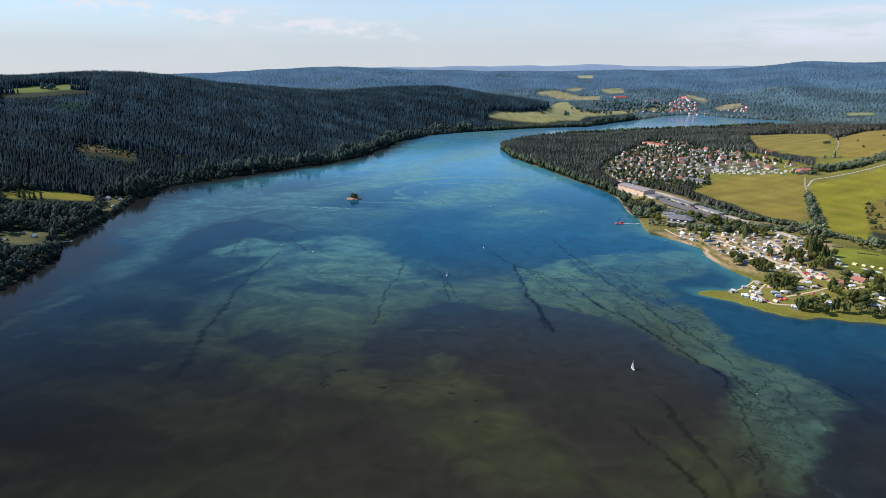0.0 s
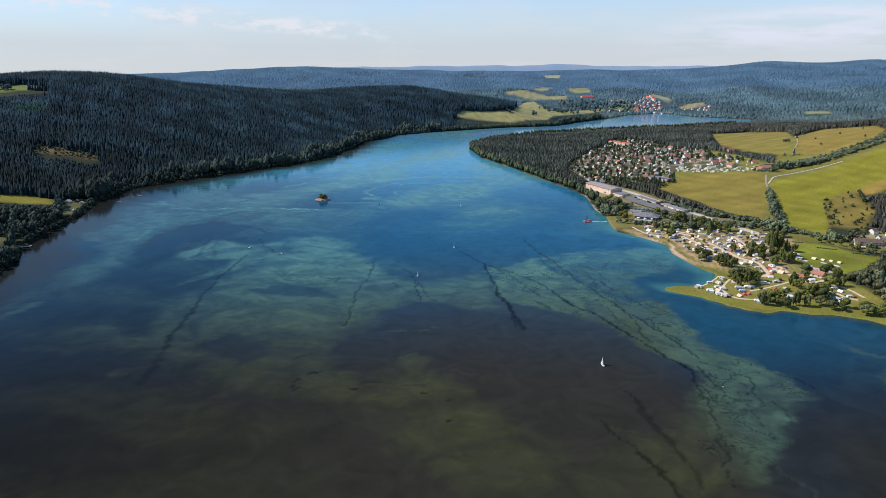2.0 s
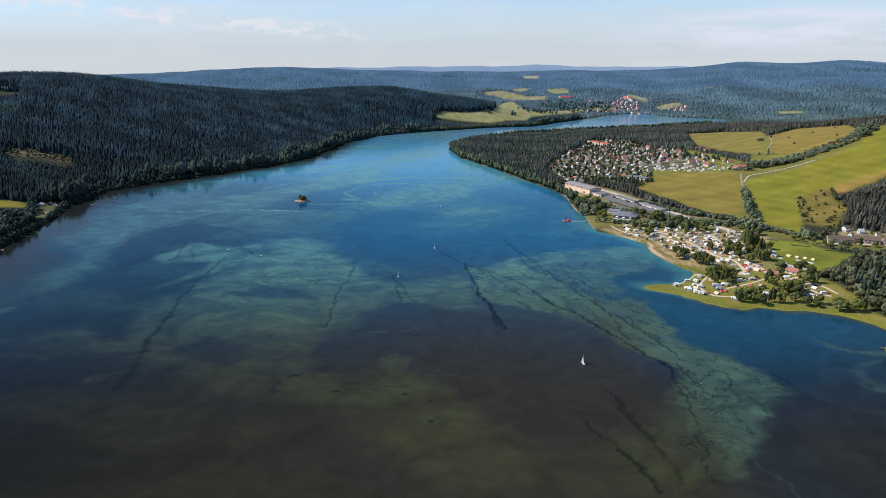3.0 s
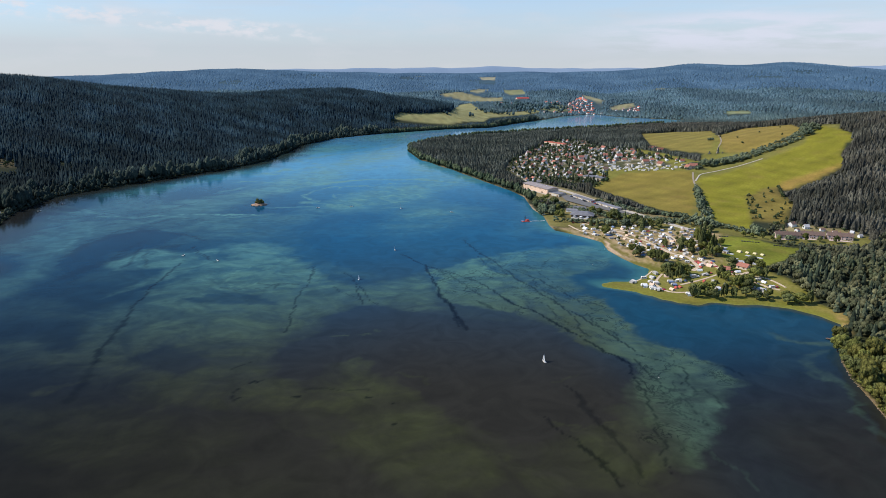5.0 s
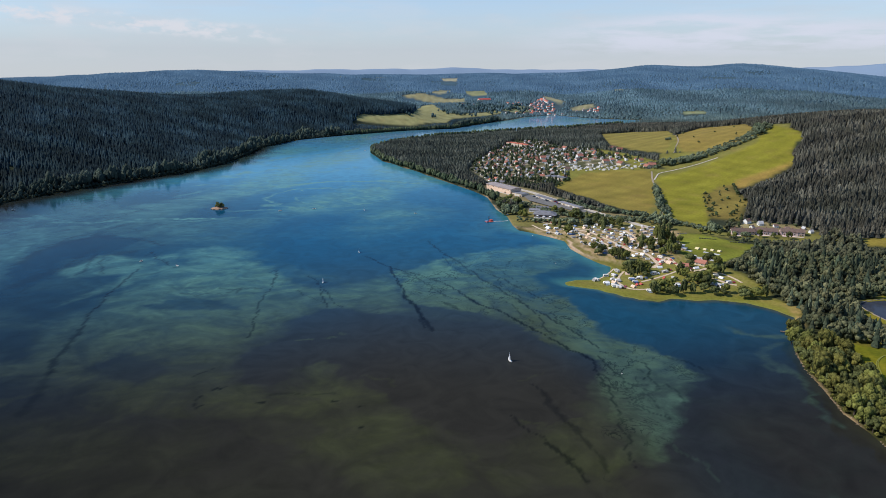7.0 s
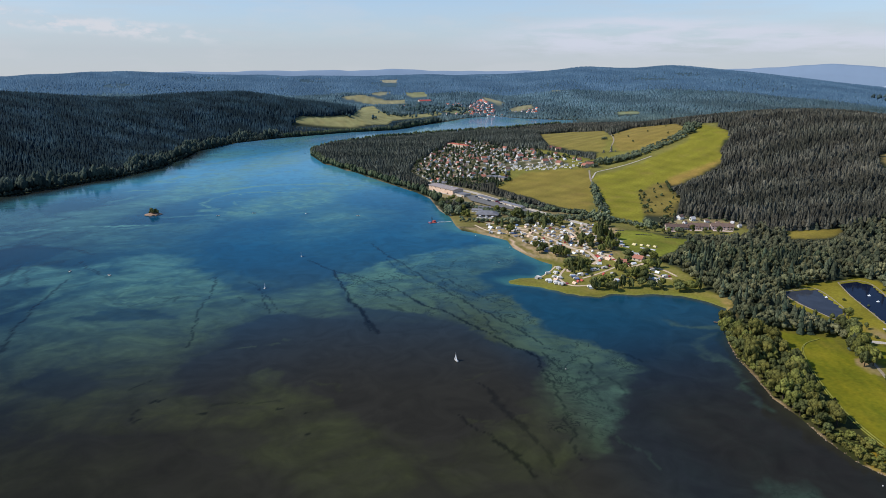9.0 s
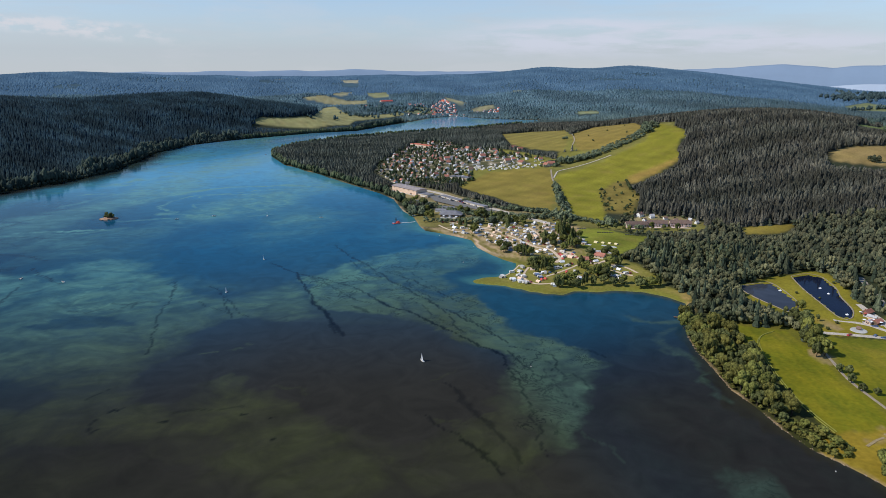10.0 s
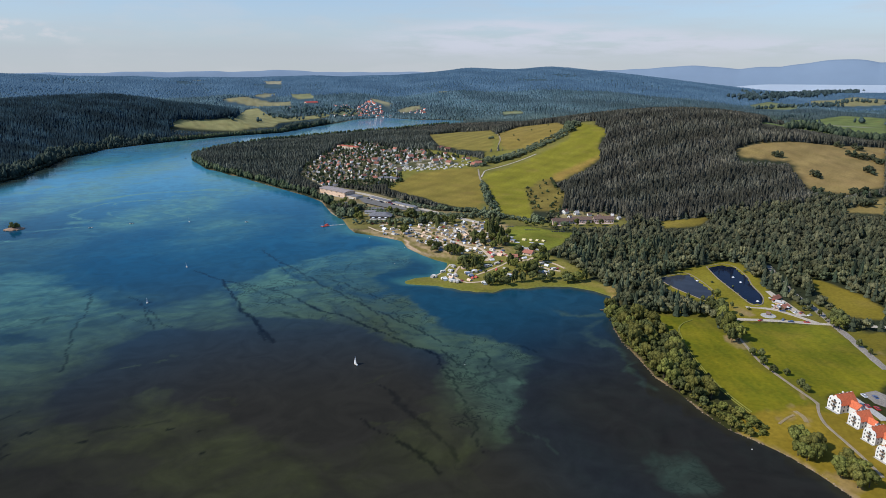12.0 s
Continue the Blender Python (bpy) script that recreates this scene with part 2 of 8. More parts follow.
FIELD_A = [(346, 341), (378, 316), (368, 292), (357, 268), (343, 240), (335, 217), (327, 198), (289, 203), (292, 216), (300, 232), (309, 257), (322, 282), (331, 304), (336, 322), (339, 336)]
FIELD_B = [(390, 300), (441, 268), (437, 252), (412, 204), (381, 187), (366, 190), (338, 197), (352, 248)]
FIELD_MOWN = [(289, 201), (329, 196), (317, 181), (299, 164), (294, 178), (280, 183), (281, 199)]
FIELD_E = [(539, 345), (537, 323), (534, 296), (520, 267), (492, 251), (474, 268), (505, 311)]
FIELD_F = [(445, 248), (473, 240), (420, 209), (443, 238)]
ROAD = [(408, 202), (424, 225), (439, 246), (450, 263), (462, 280), (470, 292), (491, 327), (537, 384)]
ROAD_CROSS = [(395, 304), (422, 286), (443, 269), (480, 243)]
ROAD_POND = [(425, 318), (439, 304), (442, 286), (443, 269)]
ROAD_POND_N = [(472, 336), (460, 312), (446, 284)]
FIELD_PATH = [(378, 294), (362, 267), (349, 246), (339, 220), (332, 198), (330, 194)]
TREE_ROW = [(396, 331), (389, 314), (380, 296), (364, 273), (356, 259)]
SHORE_WOOD = [(321, 362), (332, 353), (337, 342), (330, 320), (322, 293), (303, 262), (292, 242), (284, 226), (270, 221), (275, 243), (278, 262), (288, 289), (307, 336)]
CLUMP = [(280, 177), (292, 177), (289, 166), (283, 159), (277, 160), (276, 168)]
CLUMP_SOUTH = [(278, 152), (291, 153), (289, 143), (282, 135), (277, 137), (276, 145)]
BANK_SHRUBS = [(271, 219), (281, 222), (287, 208), (283, 190), (276, 187), (271, 198)]
VILLAGE = [(319, 1240), (488, 1522), (548, 1469), (539, 1316), (565, 1245), (567, 989), (537, 982), (487, 1023), (432, 1031), (404, 973), (355, 979), (331, 1014), (286, 983), (281, 1149)]
WHITE_ROWS = [(426, 1090), (504, 1105), (561, 995), (537, 982), (460, 1024)]
ROAD_MAIN = [(296, 959), (319, 918), (338, 830), (358, 741), (381, 661)]
BELT = [(262, 850), (282, 814), (308, 757), (358, 708), (395, 686)]
LEFT_FIELD = [(-582, 828), (-575, 864), (-540, 895), (-492, 894), (-480, 862), (-528, 848), (-574, 815)]
UP_MEADOW = [(-1060, 1575), (-1005, 1645), (-967, 1690), (-895, 1680), (-876, 1632), (-926, 1606), (-962, 1552), (-1035, 1522)]
CLEARING = [(-655, 1130), (-632, 1156), (-596, 1147), (-570, 1158), (-538, 1141), (-552, 1116), (-585, 1122), (-614, 1106)]
YOUNG_WOOD = [(-831, 1407), (-814, 1450), (-772, 1422), (-742, 1351), (-768, 1325), (-800, 1350)]
THIN_WOOD = [(-525, 1190), (-480, 1196), (-456, 1150), (-490, 1148)]
FAR_FIELD_A = [(168, 2157), (285, 2193), (352, 2252), (467, 2757), (531, 2843), (519, 2535), (534, 2449), (770, 2662), (792, 2618), (617, 2429), (507, 2319), (460, 2194), (317, 2081), (236, 2096), (126, 2087)]
FAR_FIELD_B = [(434, 3176), (502, 3227), (565, 3266), (653, 3134), (745, 3113), (722, 3016), (596, 2982), (539, 3029), (498, 3110)]
FAR_FIELD_C = [(786, 3331), (900, 3339), (882, 3186), (799, 3167)]
FAR_FIELD_D = [(799, 2683), (898, 2808), (961, 2770), (956, 2703), (852, 2620)]
FAR_FIELD_E = [(1095, 2667), (1164, 2691), (1218, 2677), (1205, 2629), (1124, 2620)]
FAR_FIELD_F = [(1435, 2343), (1528, 2327), (1489, 2242), (1419, 2282)]
FAR_FIELD_G = [(591, 3330), (682, 3423), (752, 3401), (653, 3274)]
FAR_FIELD_H = [(1123, 3067), (1153, 2987), (1121, 2771), (1101, 2748), (1078, 2857)]
FAR_FIELD_I = [(792, 3990), (925, 4039), (846, 3766), (778, 3833)]
TOWN = [(924, 2731), (1000, 2838), (1066, 2895), (1066, 2753), (1029, 2663), (932, 2647)]
TOWN_E = [(1108, 2623), (1163, 2630), (1205, 2593), (1170, 2529)]
TREELINE = [(570, 962), (607, 959), (679, 978), (766, 1009), (831, 1063)]
LANE = [(536, 941), (506, 882), (479, 816), (449, 757), (424, 711)]
VILLAGE_EDGE = [(360, 925), (405, 960), (450, 1000), (500, 985), (541, 948), (580, 990), (575, 1240), (552, 1200), (540, 1010), (462, 1040), (425, 1095), (400, 985)]
VILLAGE_SOUTH = [(286, 1000), (331, 1013), (404, 973), (432, 1031), (405, 960), (365, 928), (345, 900), (325, 950), (300, 1005)]
WEST_YARD = [(-478, 655), (-474, 690), (-456, 698), (-434, 684), (-424, 655), (-440, 640)]
CABIN_YARD = [(-485, 893), (-440, 897), (-425, 862), (-428, 815), (-445, 812), (-452, 850)]
HEDGE_LAND = [(560, 968), (610, 1052), (640, 1025), (668, 1000), (760, 1008), (800, 1040), (850, 1088), (832, 1060), (766, 1005), (679, 974), (607, 955), (570, 958)]
FIELD_GAP = [(640, 1028), (745, 1229), (823, 1384), (860, 1314), (850, 1400), (790, 1400), (690, 1165), (618, 1050)]


def land_patch(bearing, far, half, deep):
    """A field seen far off: bearing in degrees, distance, half width and half depth in metres."""
    a = math.radians(bearing)
    sx, cx = math.sin(a), math.cos(a)
    return [(round(far * sx + u * half * cx + v * deep * sx), round(far * cx - u * half * sx + v * deep * cx)) for u, v in ((-1, -0.2), (-0.6, 0.8), (0.3, 1), (1, 0.4), (0.8, -0.7), (-0.2, -1))]


FAR_PATCHES = [land_patch(*p) for p in ((-7.5, 4200, 70, 26), (-5.2, 4330, 90, 28), (-1.5, 4350, 90, 25), (2.5, 4150, 60, 25), (6.0, 4250, 60, 30), (26.5, 3350, 40, 26), (-11, 4300, 60, 24), (57, 2200, 120, 70), (60, 1700, 100, 60))]


# drifting algae on the lake: streaks and pools of pale, dark and clear water, in metres on the plan
STREAKS, POOLS = [], []


def streak(kind, power, half, *line):
    """A drawn-out trail; half: half its width in metres."""
    STREAKS.append((kind, power, half, list(line)))


def pool(kind, power, rim, *outline):
    """A patch of water; rim: how soft its edge is, in metres."""
    POOLS.append((kind, power, rim, list(outline)))


streak("dark", 0.8, 1.1, (-165, 630), (-168, 600), (-171, 574), (-173, 554), (-172, 531), (-174, 510), (-173, 491), (-170, 473))
streak("dark", 0.75, 2.2, (-170, 473), (-170, 454), (-170, 438), (-170, 422), (-168, 410), (-166, 398))
streak("dark", 0.4, 3.1, (-166, 398), (-164, 385), (-163, 371), (-163, 360), (-162, 351))
streak("dark", 0.8, 1.0, (-168, 682), (-155, 654), (-142, 632), (-132, 618))
streak("dark", 0.6, 2.0, (-283, 708), (-285, 687), (-286, 663), (-287, 654))
streak("dark", 0.6, 1.9, (-223, 695), (-218, 654), (-214, 622), (-218, 614))
streak("dark", 0.6, 1.2, (-206, 663), (-210, 650), (-200, 632), (-194, 612))
streak("dark", 0.7, 0.8, (-37, 592), (-39, 569), (-40, 549), (-40, 536), (-46, 521), (-48, 505), (-48, 486), (-49, 467), (-49, 449), (-50, 434))
streak("dark", 0.6, 0.7, (-45, 585), (-39, 592), (-37, 574), (-39, 560))
streak("dark", 0.7, 0.7, (-9, 569), (-3, 555), (2, 536), (1, 516), (4, 496), (6, 483))
streak("dark", 0.6, 0.8, (5, 528), (8, 506), (13, 490), (16, 482))
streak("dark", 0.5, 0.7, (-19, 531), (-12, 516), (-4, 506), (3, 494))
streak("dark", 0.8, 1.0, (47, 622), (56, 604), (62, 589), (68, 578), (77, 567), (86, 557), (96, 541), (106, 525), (112, 513), (116, 499), (118, 486))
streak("dark", 0.95, 1.1, (118, 486), (123, 470), (130, 458), (136, 449), (140, 438), (143, 430), (146, 419), (150, 411), (152, 402), (155, 393))
streak("dark", 0.9, 1.2, (155, 393), (158, 385), (161, 376), (164, 367), (167, 360), (169, 355), (171, 351))
streak("dark", 0.9, 1.3, (67, 581), (67, 555), (69, 536), (70, 516), (69, 499))
streak("dark", 0.9, 2.0, (69, 499), (71, 486), (74, 473), (75, 458), (76, 444))
streak("dark", 0.7, 1.5, (76, 444), (77, 431), (78, 419))
streak("dark", 0.6, 1.3, (74, 461), (74, 442), (74, 427))
streak("dark", 0.7, 1.1, (119, 670), (122, 647), (125, 622), (131, 600), (134, 585), (137, 567), (141, 547), (142, 531), (146, 516))
streak("dark", 0.85, 0.9, (146, 516), (151, 502), (153, 486), (158, 473), (159, 461), (162, 449), (167, 438), (169, 427), (171, 417), (175, 408), (177, 396), (179, 385), (182, 376), (182, 368))
streak("dark", 0.6, 0.8, (123, 606), (125, 585), (124, 569), (130, 560), (136, 554), (136, 539))
streak("dark", 0.7, 0.9, (85, 552), (89, 536), (93, 521), (96, 510), (100, 496), (104, 488), (113, 479))
streak("dark", 0.6, 1.8, (97, 479), (102, 467), (106, 458))
streak("dark", 0.6, 0.7, (190, 583), (178, 564), (169, 544), (169, 528), (171, 513))
streak("dark", 0.7, 1.0, (147, 555), (154, 541), (161, 528), (165, 510), (170, 496), (174, 479), (179, 467), (181, 455))
streak("dark", 0.7, 0.7, (158, 528), (154, 506), (159, 490), (163, 473), (169, 463))
streak("dark", 0.7, 0.7, (183, 467), (189, 458), (194, 449), (185, 442), (181, 449))
streak("dark", 0.7, 0.7, (175, 438), (173, 422), (176, 409), (180, 403), (181, 389))
streak("dark", 0.7, 0.7, (160, 463), (162, 449), (163, 433), (160, 417), (159, 406), (162, 396))
streak("dark", 0.6, 0.7, (148, 467), (151, 449), (150, 433), (154, 419), (159, 409))
streak("dark", 0.55, 1.0, (121, 330), (123, 322), (124, 315))
streak("dark", 0.5, 2.1, (124, 315), (123, 307), (124, 300), (125, 292), (124, 284), (126, 277), (127, 272))
streak("dark", 0.45, 1.5, (127, 272), (128, 267), (128, 261), (129, 255), (128, 246), (127, 239))
streak("dark", 0.6, 0.9, (98, 296), (100, 289), (102, 283), (105, 278), (107, 273), (108, 267))
streak("dark", 0.7, 1.5, (108, 267), (110, 261), (111, 257), (113, 251), (115, 246), (115, 241), (115, 235))
streak("dark", 0.75, 0.8, (171, 351), (168, 341), (165, 332), (163, 323), (164, 316), (164, 310), (159, 303), (158, 296), (158, 289), (156, 281))
streak("dark", 0.6, 0.7, (156, 281), (152, 275), (151, 269), (152, 264), (148, 259), (143, 254), (143, 248), (143, 244), (141, 239))
streak("dark", 0.6, 0.7, (167, 298), (168, 295), (170, 292), (173, 288), (175, 283), (177, 280), (179, 278))
streak("dark", 0.75, 0.7, (177, 357), (177, 346), (176, 335), (178, 328), (176, 319), (180, 315), (188, 315))
streak("dark", 0.75, 0.7, (181, 363), (186, 358), (192, 353), (197, 346), (201, 339), (198, 328), (190, 321))
streak("dark", 0.5, 0.7, (192, 335), (194, 328), (194, 319), (193, 310), (199, 311), (201, 304), (200, 296), (197, 288))
streak("dark", 0.6, 0.7, (180, 307), (183, 301), (183, 296), (182, 289), (182, 283), (179, 275))
streak("dark", 0.5, 0.7, (173, 315), (175, 307), (179, 303), (186, 305), (193, 307))
streak("dark", 0.5, 0.8, (219, 348), (222, 342), (229, 339), (231, 332), (232, 325))
streak("dark", 0.6, 0.7, (-57, 360), (-63, 360), (-67, 357), (-71, 349), (-72, 342), (-70, 337))
streak("dark", 0.8, 1.2, (4, 330), (5, 331), (7, 330))
streak("dark", 0.8, 1.0, (-36, 337), (-34, 337), (-32, 337))
streak("dark", 0.8, 1.1, (-64, 359), (-62, 360), (-60, 359))
streak("dark", 0.8, 0.9, (16, 300), (17, 301), (19, 300))
streak("dark", 0.8, 0.7, (18, 322), (20, 323), (21, 322))
streak("dark", 0.8, 0.7, (-69, 340), (-68, 341), (-66, 340))
streak("dark", 0.35, 0.9, (-32, 346), (-18, 345), (-5, 342), (4, 340))
streak("dark", 0.5, 0.7, (-78, 378), (-72, 383), (-67, 389))
streak("dark", 0.55, 1.5, (-83, 549), (-72, 541), (-65, 545), (-69, 533))
streak("dark", 0.5, 0.8, (-113, 541), (-101, 533), (-92, 537), (-79, 531), (-68, 544), (-47, 541))
streak("dark", 0.5, 2.1, (-392, 713), (-352, 677), (-334, 673), (-370, 695))
streak("dark", 0.45, 1.9, (-397, 877), (-361, 865), (-332, 850))
streak("dark", 0.4, 2.1, (-261, 843), (-244, 865), (-231, 905), (-215, 926))
streak("dark", 0.45, 2.2, (-289, 724), (-272, 740), (-268, 770), (-242, 776))
streak("dark", 0.4, 2.3, (-240, 795), (-225, 822), (-203, 822), (-178, 808))
# pale algae
pool("pale", 0.62, 14, (-171, 467), (-169, 528), (-165, 569), (-140, 600), (-134, 637), (-131, 687), (-104, 695), (-68, 654), (-43, 592), (-23, 552), (3, 528), (33, 533), (59, 544), (64, 528), (68, 499), (69, 467), (46, 463), (21, 479), (-2, 475), (-23, 455), (-42, 427), (-56, 403), (-72, 408), (-97, 417), (-125, 433), (-145, 433), (-165, 449))
pool("pale", 0.5, 10, (-79, 364), (-63, 372), (-47, 364), (-29, 351), (-8, 364), (-16, 379), (-1, 387), (16, 364), (32, 342), (42, 316), (52, 296), (60, 278), (67, 259), (65, 239), (28, 235), (9, 255), (-12, 278), (-28, 304), (-53, 328), (-70, 335))
pool("pale", 0.45, 9, (81, 259), (95, 273), (104, 275), (116, 278), (135, 290), (157, 319), (159, 304), (150, 273), (131, 231), (71, 231), (71, 251))
pool("pale", 0.8, 5, (64, 569), (94, 578), (118, 592), (139, 544), (154, 506), (165, 479), (187, 479), (202, 455), (197, 408), (197, 381), (217, 364), (225, 335), (225, 319), (211, 301), (186, 278), (173, 259), (156, 246), (137, 235), (128, 235), (152, 293), (163, 328), (170, 351), (162, 368), (152, 400), (141, 427), (117, 449), (94, 461), (78, 473), (70, 513))
pool("pale", 0.55, 8, (118, 592), (150, 612), (191, 620), (241, 630), (258, 616), (259, 587), (232, 547), (195, 528), (185, 486), (167, 486), (152, 516), (141, 550))
pool("pale", 0.6, 8, (-199, 528), (-184, 578), (-175, 606), (-214, 606), (-244, 626), (-245, 663), (-213, 677), (-172, 663), (-138, 673), (-127, 616), (-154, 587))
pool("pale", 0.6, 16, (-389, 721), (-366, 755), (-348, 795), (-323, 825), (-286, 825), (-242, 802), (-253, 767), (-269, 752), (-287, 726), (-292, 705), (-286, 663), (-283, 637), (-276, 600), (-277, 560), (-292, 528), (-307, 486), (-318, 467), (-324, 499), (-319, 560), (-313, 596), (-312, 637), (-333, 670), (-363, 687))
streak("pale", 0.9, 3.1, (-321, 419), (-319, 427), (-313, 444), (-306, 461), (-300, 473), (-296, 486))
streak("pale", 0.5, 2.4, (-302, 403), (-289, 419), (-284, 438))
pool("pale", 0.42, 8, (-259, 422), (-252, 449), (-229, 444), (-203, 433), (-178, 427), (-169, 408), (-185, 398), (-212, 408), (-233, 403))
streak("pale", 0.3, 3.5, (-260, 403), (-239, 400), (-218, 389))
streak("pale", 0.35, 2.4, (-185, 364), (-169, 370), (-160, 372))
pool("pale", 0.38, 8, (-139, 364), (-126, 381), (-88, 372), (-75, 360), (-72, 328), (-103, 335), (-126, 346))
streak("pale", 0.6, 6.1, (-383, 721), (-363, 764), (-340, 812), (-300, 822), (-251, 808), (-229, 836), (-182, 829), (-136, 822), (-100, 829))
streak("pale", 0.75, 4.1, (-414, 897), (-350, 877), (-304, 858), (-272, 829), (-242, 802))
streak("pale", 1.0, 1.2, (-101, 598), (-108, 585), (-110, 569), (-111, 550), (-105, 539), (-92, 541), (-81, 552))
streak("pale", 0.9, 1.1, (-112, 552), (-109, 578), (-101, 596))
streak("pale", 0.8, 1.7, (-21, 996), (5, 1022), (52, 1038), (107, 1038), (158, 1006))
streak("pale", 0.8, 1.7, (-29, 958), (-15, 905), (5, 873), (29, 897), (55, 926), (83, 972), (106, 1022))
streak("pale", 0.6, 3.9, (-112, 865), (-66, 873), (-19, 865), (29, 885))
streak("pale", 0.5, 6.9, (-3, 949), (39, 949), (85, 996))
streak("pale", 0.55, 4.5, (-123, 1340), (-49, 1265), (17, 1191), (83, 1242))
streak("pale", 0.6, 5.7, (-83, 1475), (-5, 1530), (77, 1576), (127, 1692), (157, 1779))
streak("pale", 0.5, 4.7, (-36, 1735), (56, 1764), (138, 1842))
streak("pale", 0.45, 5.8, (-199, 996), (-155, 1060), (-90, 1077), (-44, 1137))
streak("pale", 0.4, 5.3, (-252, 926), (-209, 958), (-160, 972))
streak("pale", 0.5, 0.7, (-21, 420), (-6, 425), (16, 430))
streak("pale", 0.35, 0.7, (116, 333), (125, 335), (131, 339))
streak("pale", 0.4, 1.3, (106, 290), (112, 278), (132, 290))
streak("pale", 0.35, 1.5, (58, 288), (63, 278), (67, 268), (72, 257))
streak("pale", 0.3, 1.4, (26, 357), (36, 351), (44, 342))
pool("pale", 0.4, 4, (214, 198), (229, 188), (227, 172), (214, 164), (198, 172), (202, 189))
streak("pale", 0.35, 1.9, (291, 332), (279, 301), (268, 273), (262, 252))
streak("pale", 0.3, 1.2, (171, 252), (173, 239), (175, 223))
streak("pale", 0.5, 3.5, (318, 362), (300, 372), (286, 380))
streak("pale", 0.4, 3.0, (306, 352), (292, 340), (281, 318))
streak("pale", 0.9, 6.0, (-95, 1010), (-40, 1060), (30, 1085), (110, 1075), (170, 1040))
streak("pale", 0.8, 5.0, (-70, 905), (-20, 880), (40, 880), (90, 900))
streak("pale", 0.8, 7.0, (-150, 1180), (-80, 1230), (20, 1290), (80, 1390))
streak("pale", 0.7, 8.0, (-120, 1340), (-40, 1420), (60, 1480), (110, 1560))
streak("pale", 1.0, 2.5, (-415, 948), (-361, 896), (-311, 849), (-264, 839), (-216, 844), (-174, 843), (-126, 833))
streak("pale", 0.9, 2.5, (-383, 867), (-336, 819), (-291, 761), (-300, 714), (-306, 677))
streak("pale", 0.8, 3, (-67, 941), (-57, 991), (-29, 1019), (17, 1027), (61, 1001), (92, 955), (100, 917))
streak("pale", 0.8, 3, (-67, 941), (-48, 895), (-13, 866), (30, 870), (67, 886))
streak("pale", 0.7, 2.5, (-28, 953), (5, 962), (43, 944))
streak("pale", 0.8, 3, (-189, 1088), (-144, 1091), (-95, 1056), (-56, 1086))
streak("pale", 0.7, 3.5, (-120, 1229), (-63, 1251), (-2, 1273), (62, 1297))
streak("pale", 0.6, 3, (-169, 1163), (-121, 1168), (-69, 1136))
streak("dark", 0.45, 5, (-283, 663), (-281, 705), (-268, 739), (-247, 758), (-222, 765))
streak("dark", 0.35, 7, (-260, 589), (-249, 615), (-232, 648), (-216, 672), (-189, 686))
streak("dark", 0.5, 2.5, (-252, 774), (-228, 748), (-212, 750), (-184, 733), (-162, 707))
streak("dark", 0.5, 2, (-236, 643), (-233, 688), (-223, 719))
streak("pale", 0.7, 1.6, (-117, 535), (-115, 547), (-99, 551), (-81, 553), (-79, 565))
streak("pale", 0.7, 1.6, (-133, 595), (-122, 605), (-102, 609), (-83, 597))
streak("pale", 0.6, 1.4, (-165, 588), (-147, 590), (-133, 595))
pool("pale", 0.42, 16, (-208, 502), (-171, 515), (-87, 440), (-52, 411), (-53, 360), (-111, 364), (-171, 380))
# dark clear water
pool("clear", 0.8, 5, (-278, 637), (-277, 694), (-263, 744), (-237, 768), (-195, 753), (-200, 704), (-220, 664), (-234, 636), (-241, 594), (-252, 569))
pool("clear", 0.95, 3, (-48, 408), (-34, 427), (-19, 449), (3, 473), (21, 477), (42, 464), (62, 453), (84, 438), (105, 434), (128, 427), (141, 415), (150, 396), (158, 375), (166, 363), (168, 351), (163, 335), (156, 322), (145, 307), (135, 297), (121, 290), (102, 278), (90, 273), (76, 273), (62, 285), (52, 298), (44, 313), (37, 328), (29, 342), (13, 364), (-1, 385), (-19, 372), (-29, 357), (-46, 364), (-53, 385))
pool("clear", 0.8, 6, (-124, 427), (-100, 412), (-99, 389), (-113, 374), (-135, 385), (-150, 403), (-136, 415))
pool("clear", 0.75, 5, (-61, 708), (-25, 606), (-2, 574), (24, 552), (49, 547), (74, 569), (66, 616), (46, 659), (-3, 708))
pool("clear", 0.7, 3, (-138, 521), (-109, 524), (-79, 513), (-62, 496), (-85, 494), (-115, 502))
pool("clear", 0.5, 2, (-166, 663), (-143, 654), (-125, 645), (-128, 624), (-147, 628))
pool("clear", 0.9, 4, (200, 536), (228, 531), (218, 499), (216, 467), (232, 449), (245, 417), (282, 372), (244, 316), (233, 332), (218, 366), (200, 387), (202, 427), (205, 467))
pool("clear", 0.6, 4, (-39, 319), (-20, 321), (-1, 307), (-10, 296), (-28, 298))

# where single things stand, and lines of lanes, in metres on the plan
SPIT_CARAVANS = [(241.1, 501.1), (245.1, 489.5), (270.6, 521.0), (261.6, 509.5), (251.8, 477.2), (249.8, 479.8), (271.3, 494.1), (280.6, 494.6), (297.8, 503.3), (270.5, 486.2), (286.7, 471.2), (307.7, 487.7), (302.3, 472.2), (314.5, 477.0), (324.4, 479.6), (332.0, 468.5), (335.8, 463.0), (335.8, 455.9), (349.1, 467.3)]
RED_TENTS = [(273.4, 480.8), (269.2, 479.6), (336.7, 540.0), (320.2, 530.5), (325.0, 546.4), (334.7, 529.2), (332.3, 516.8)]
YELLOW_TENTS = [(383.9, 569.7), (389.7, 565.1), (395.0, 560.8), (399.5, 555.6)]
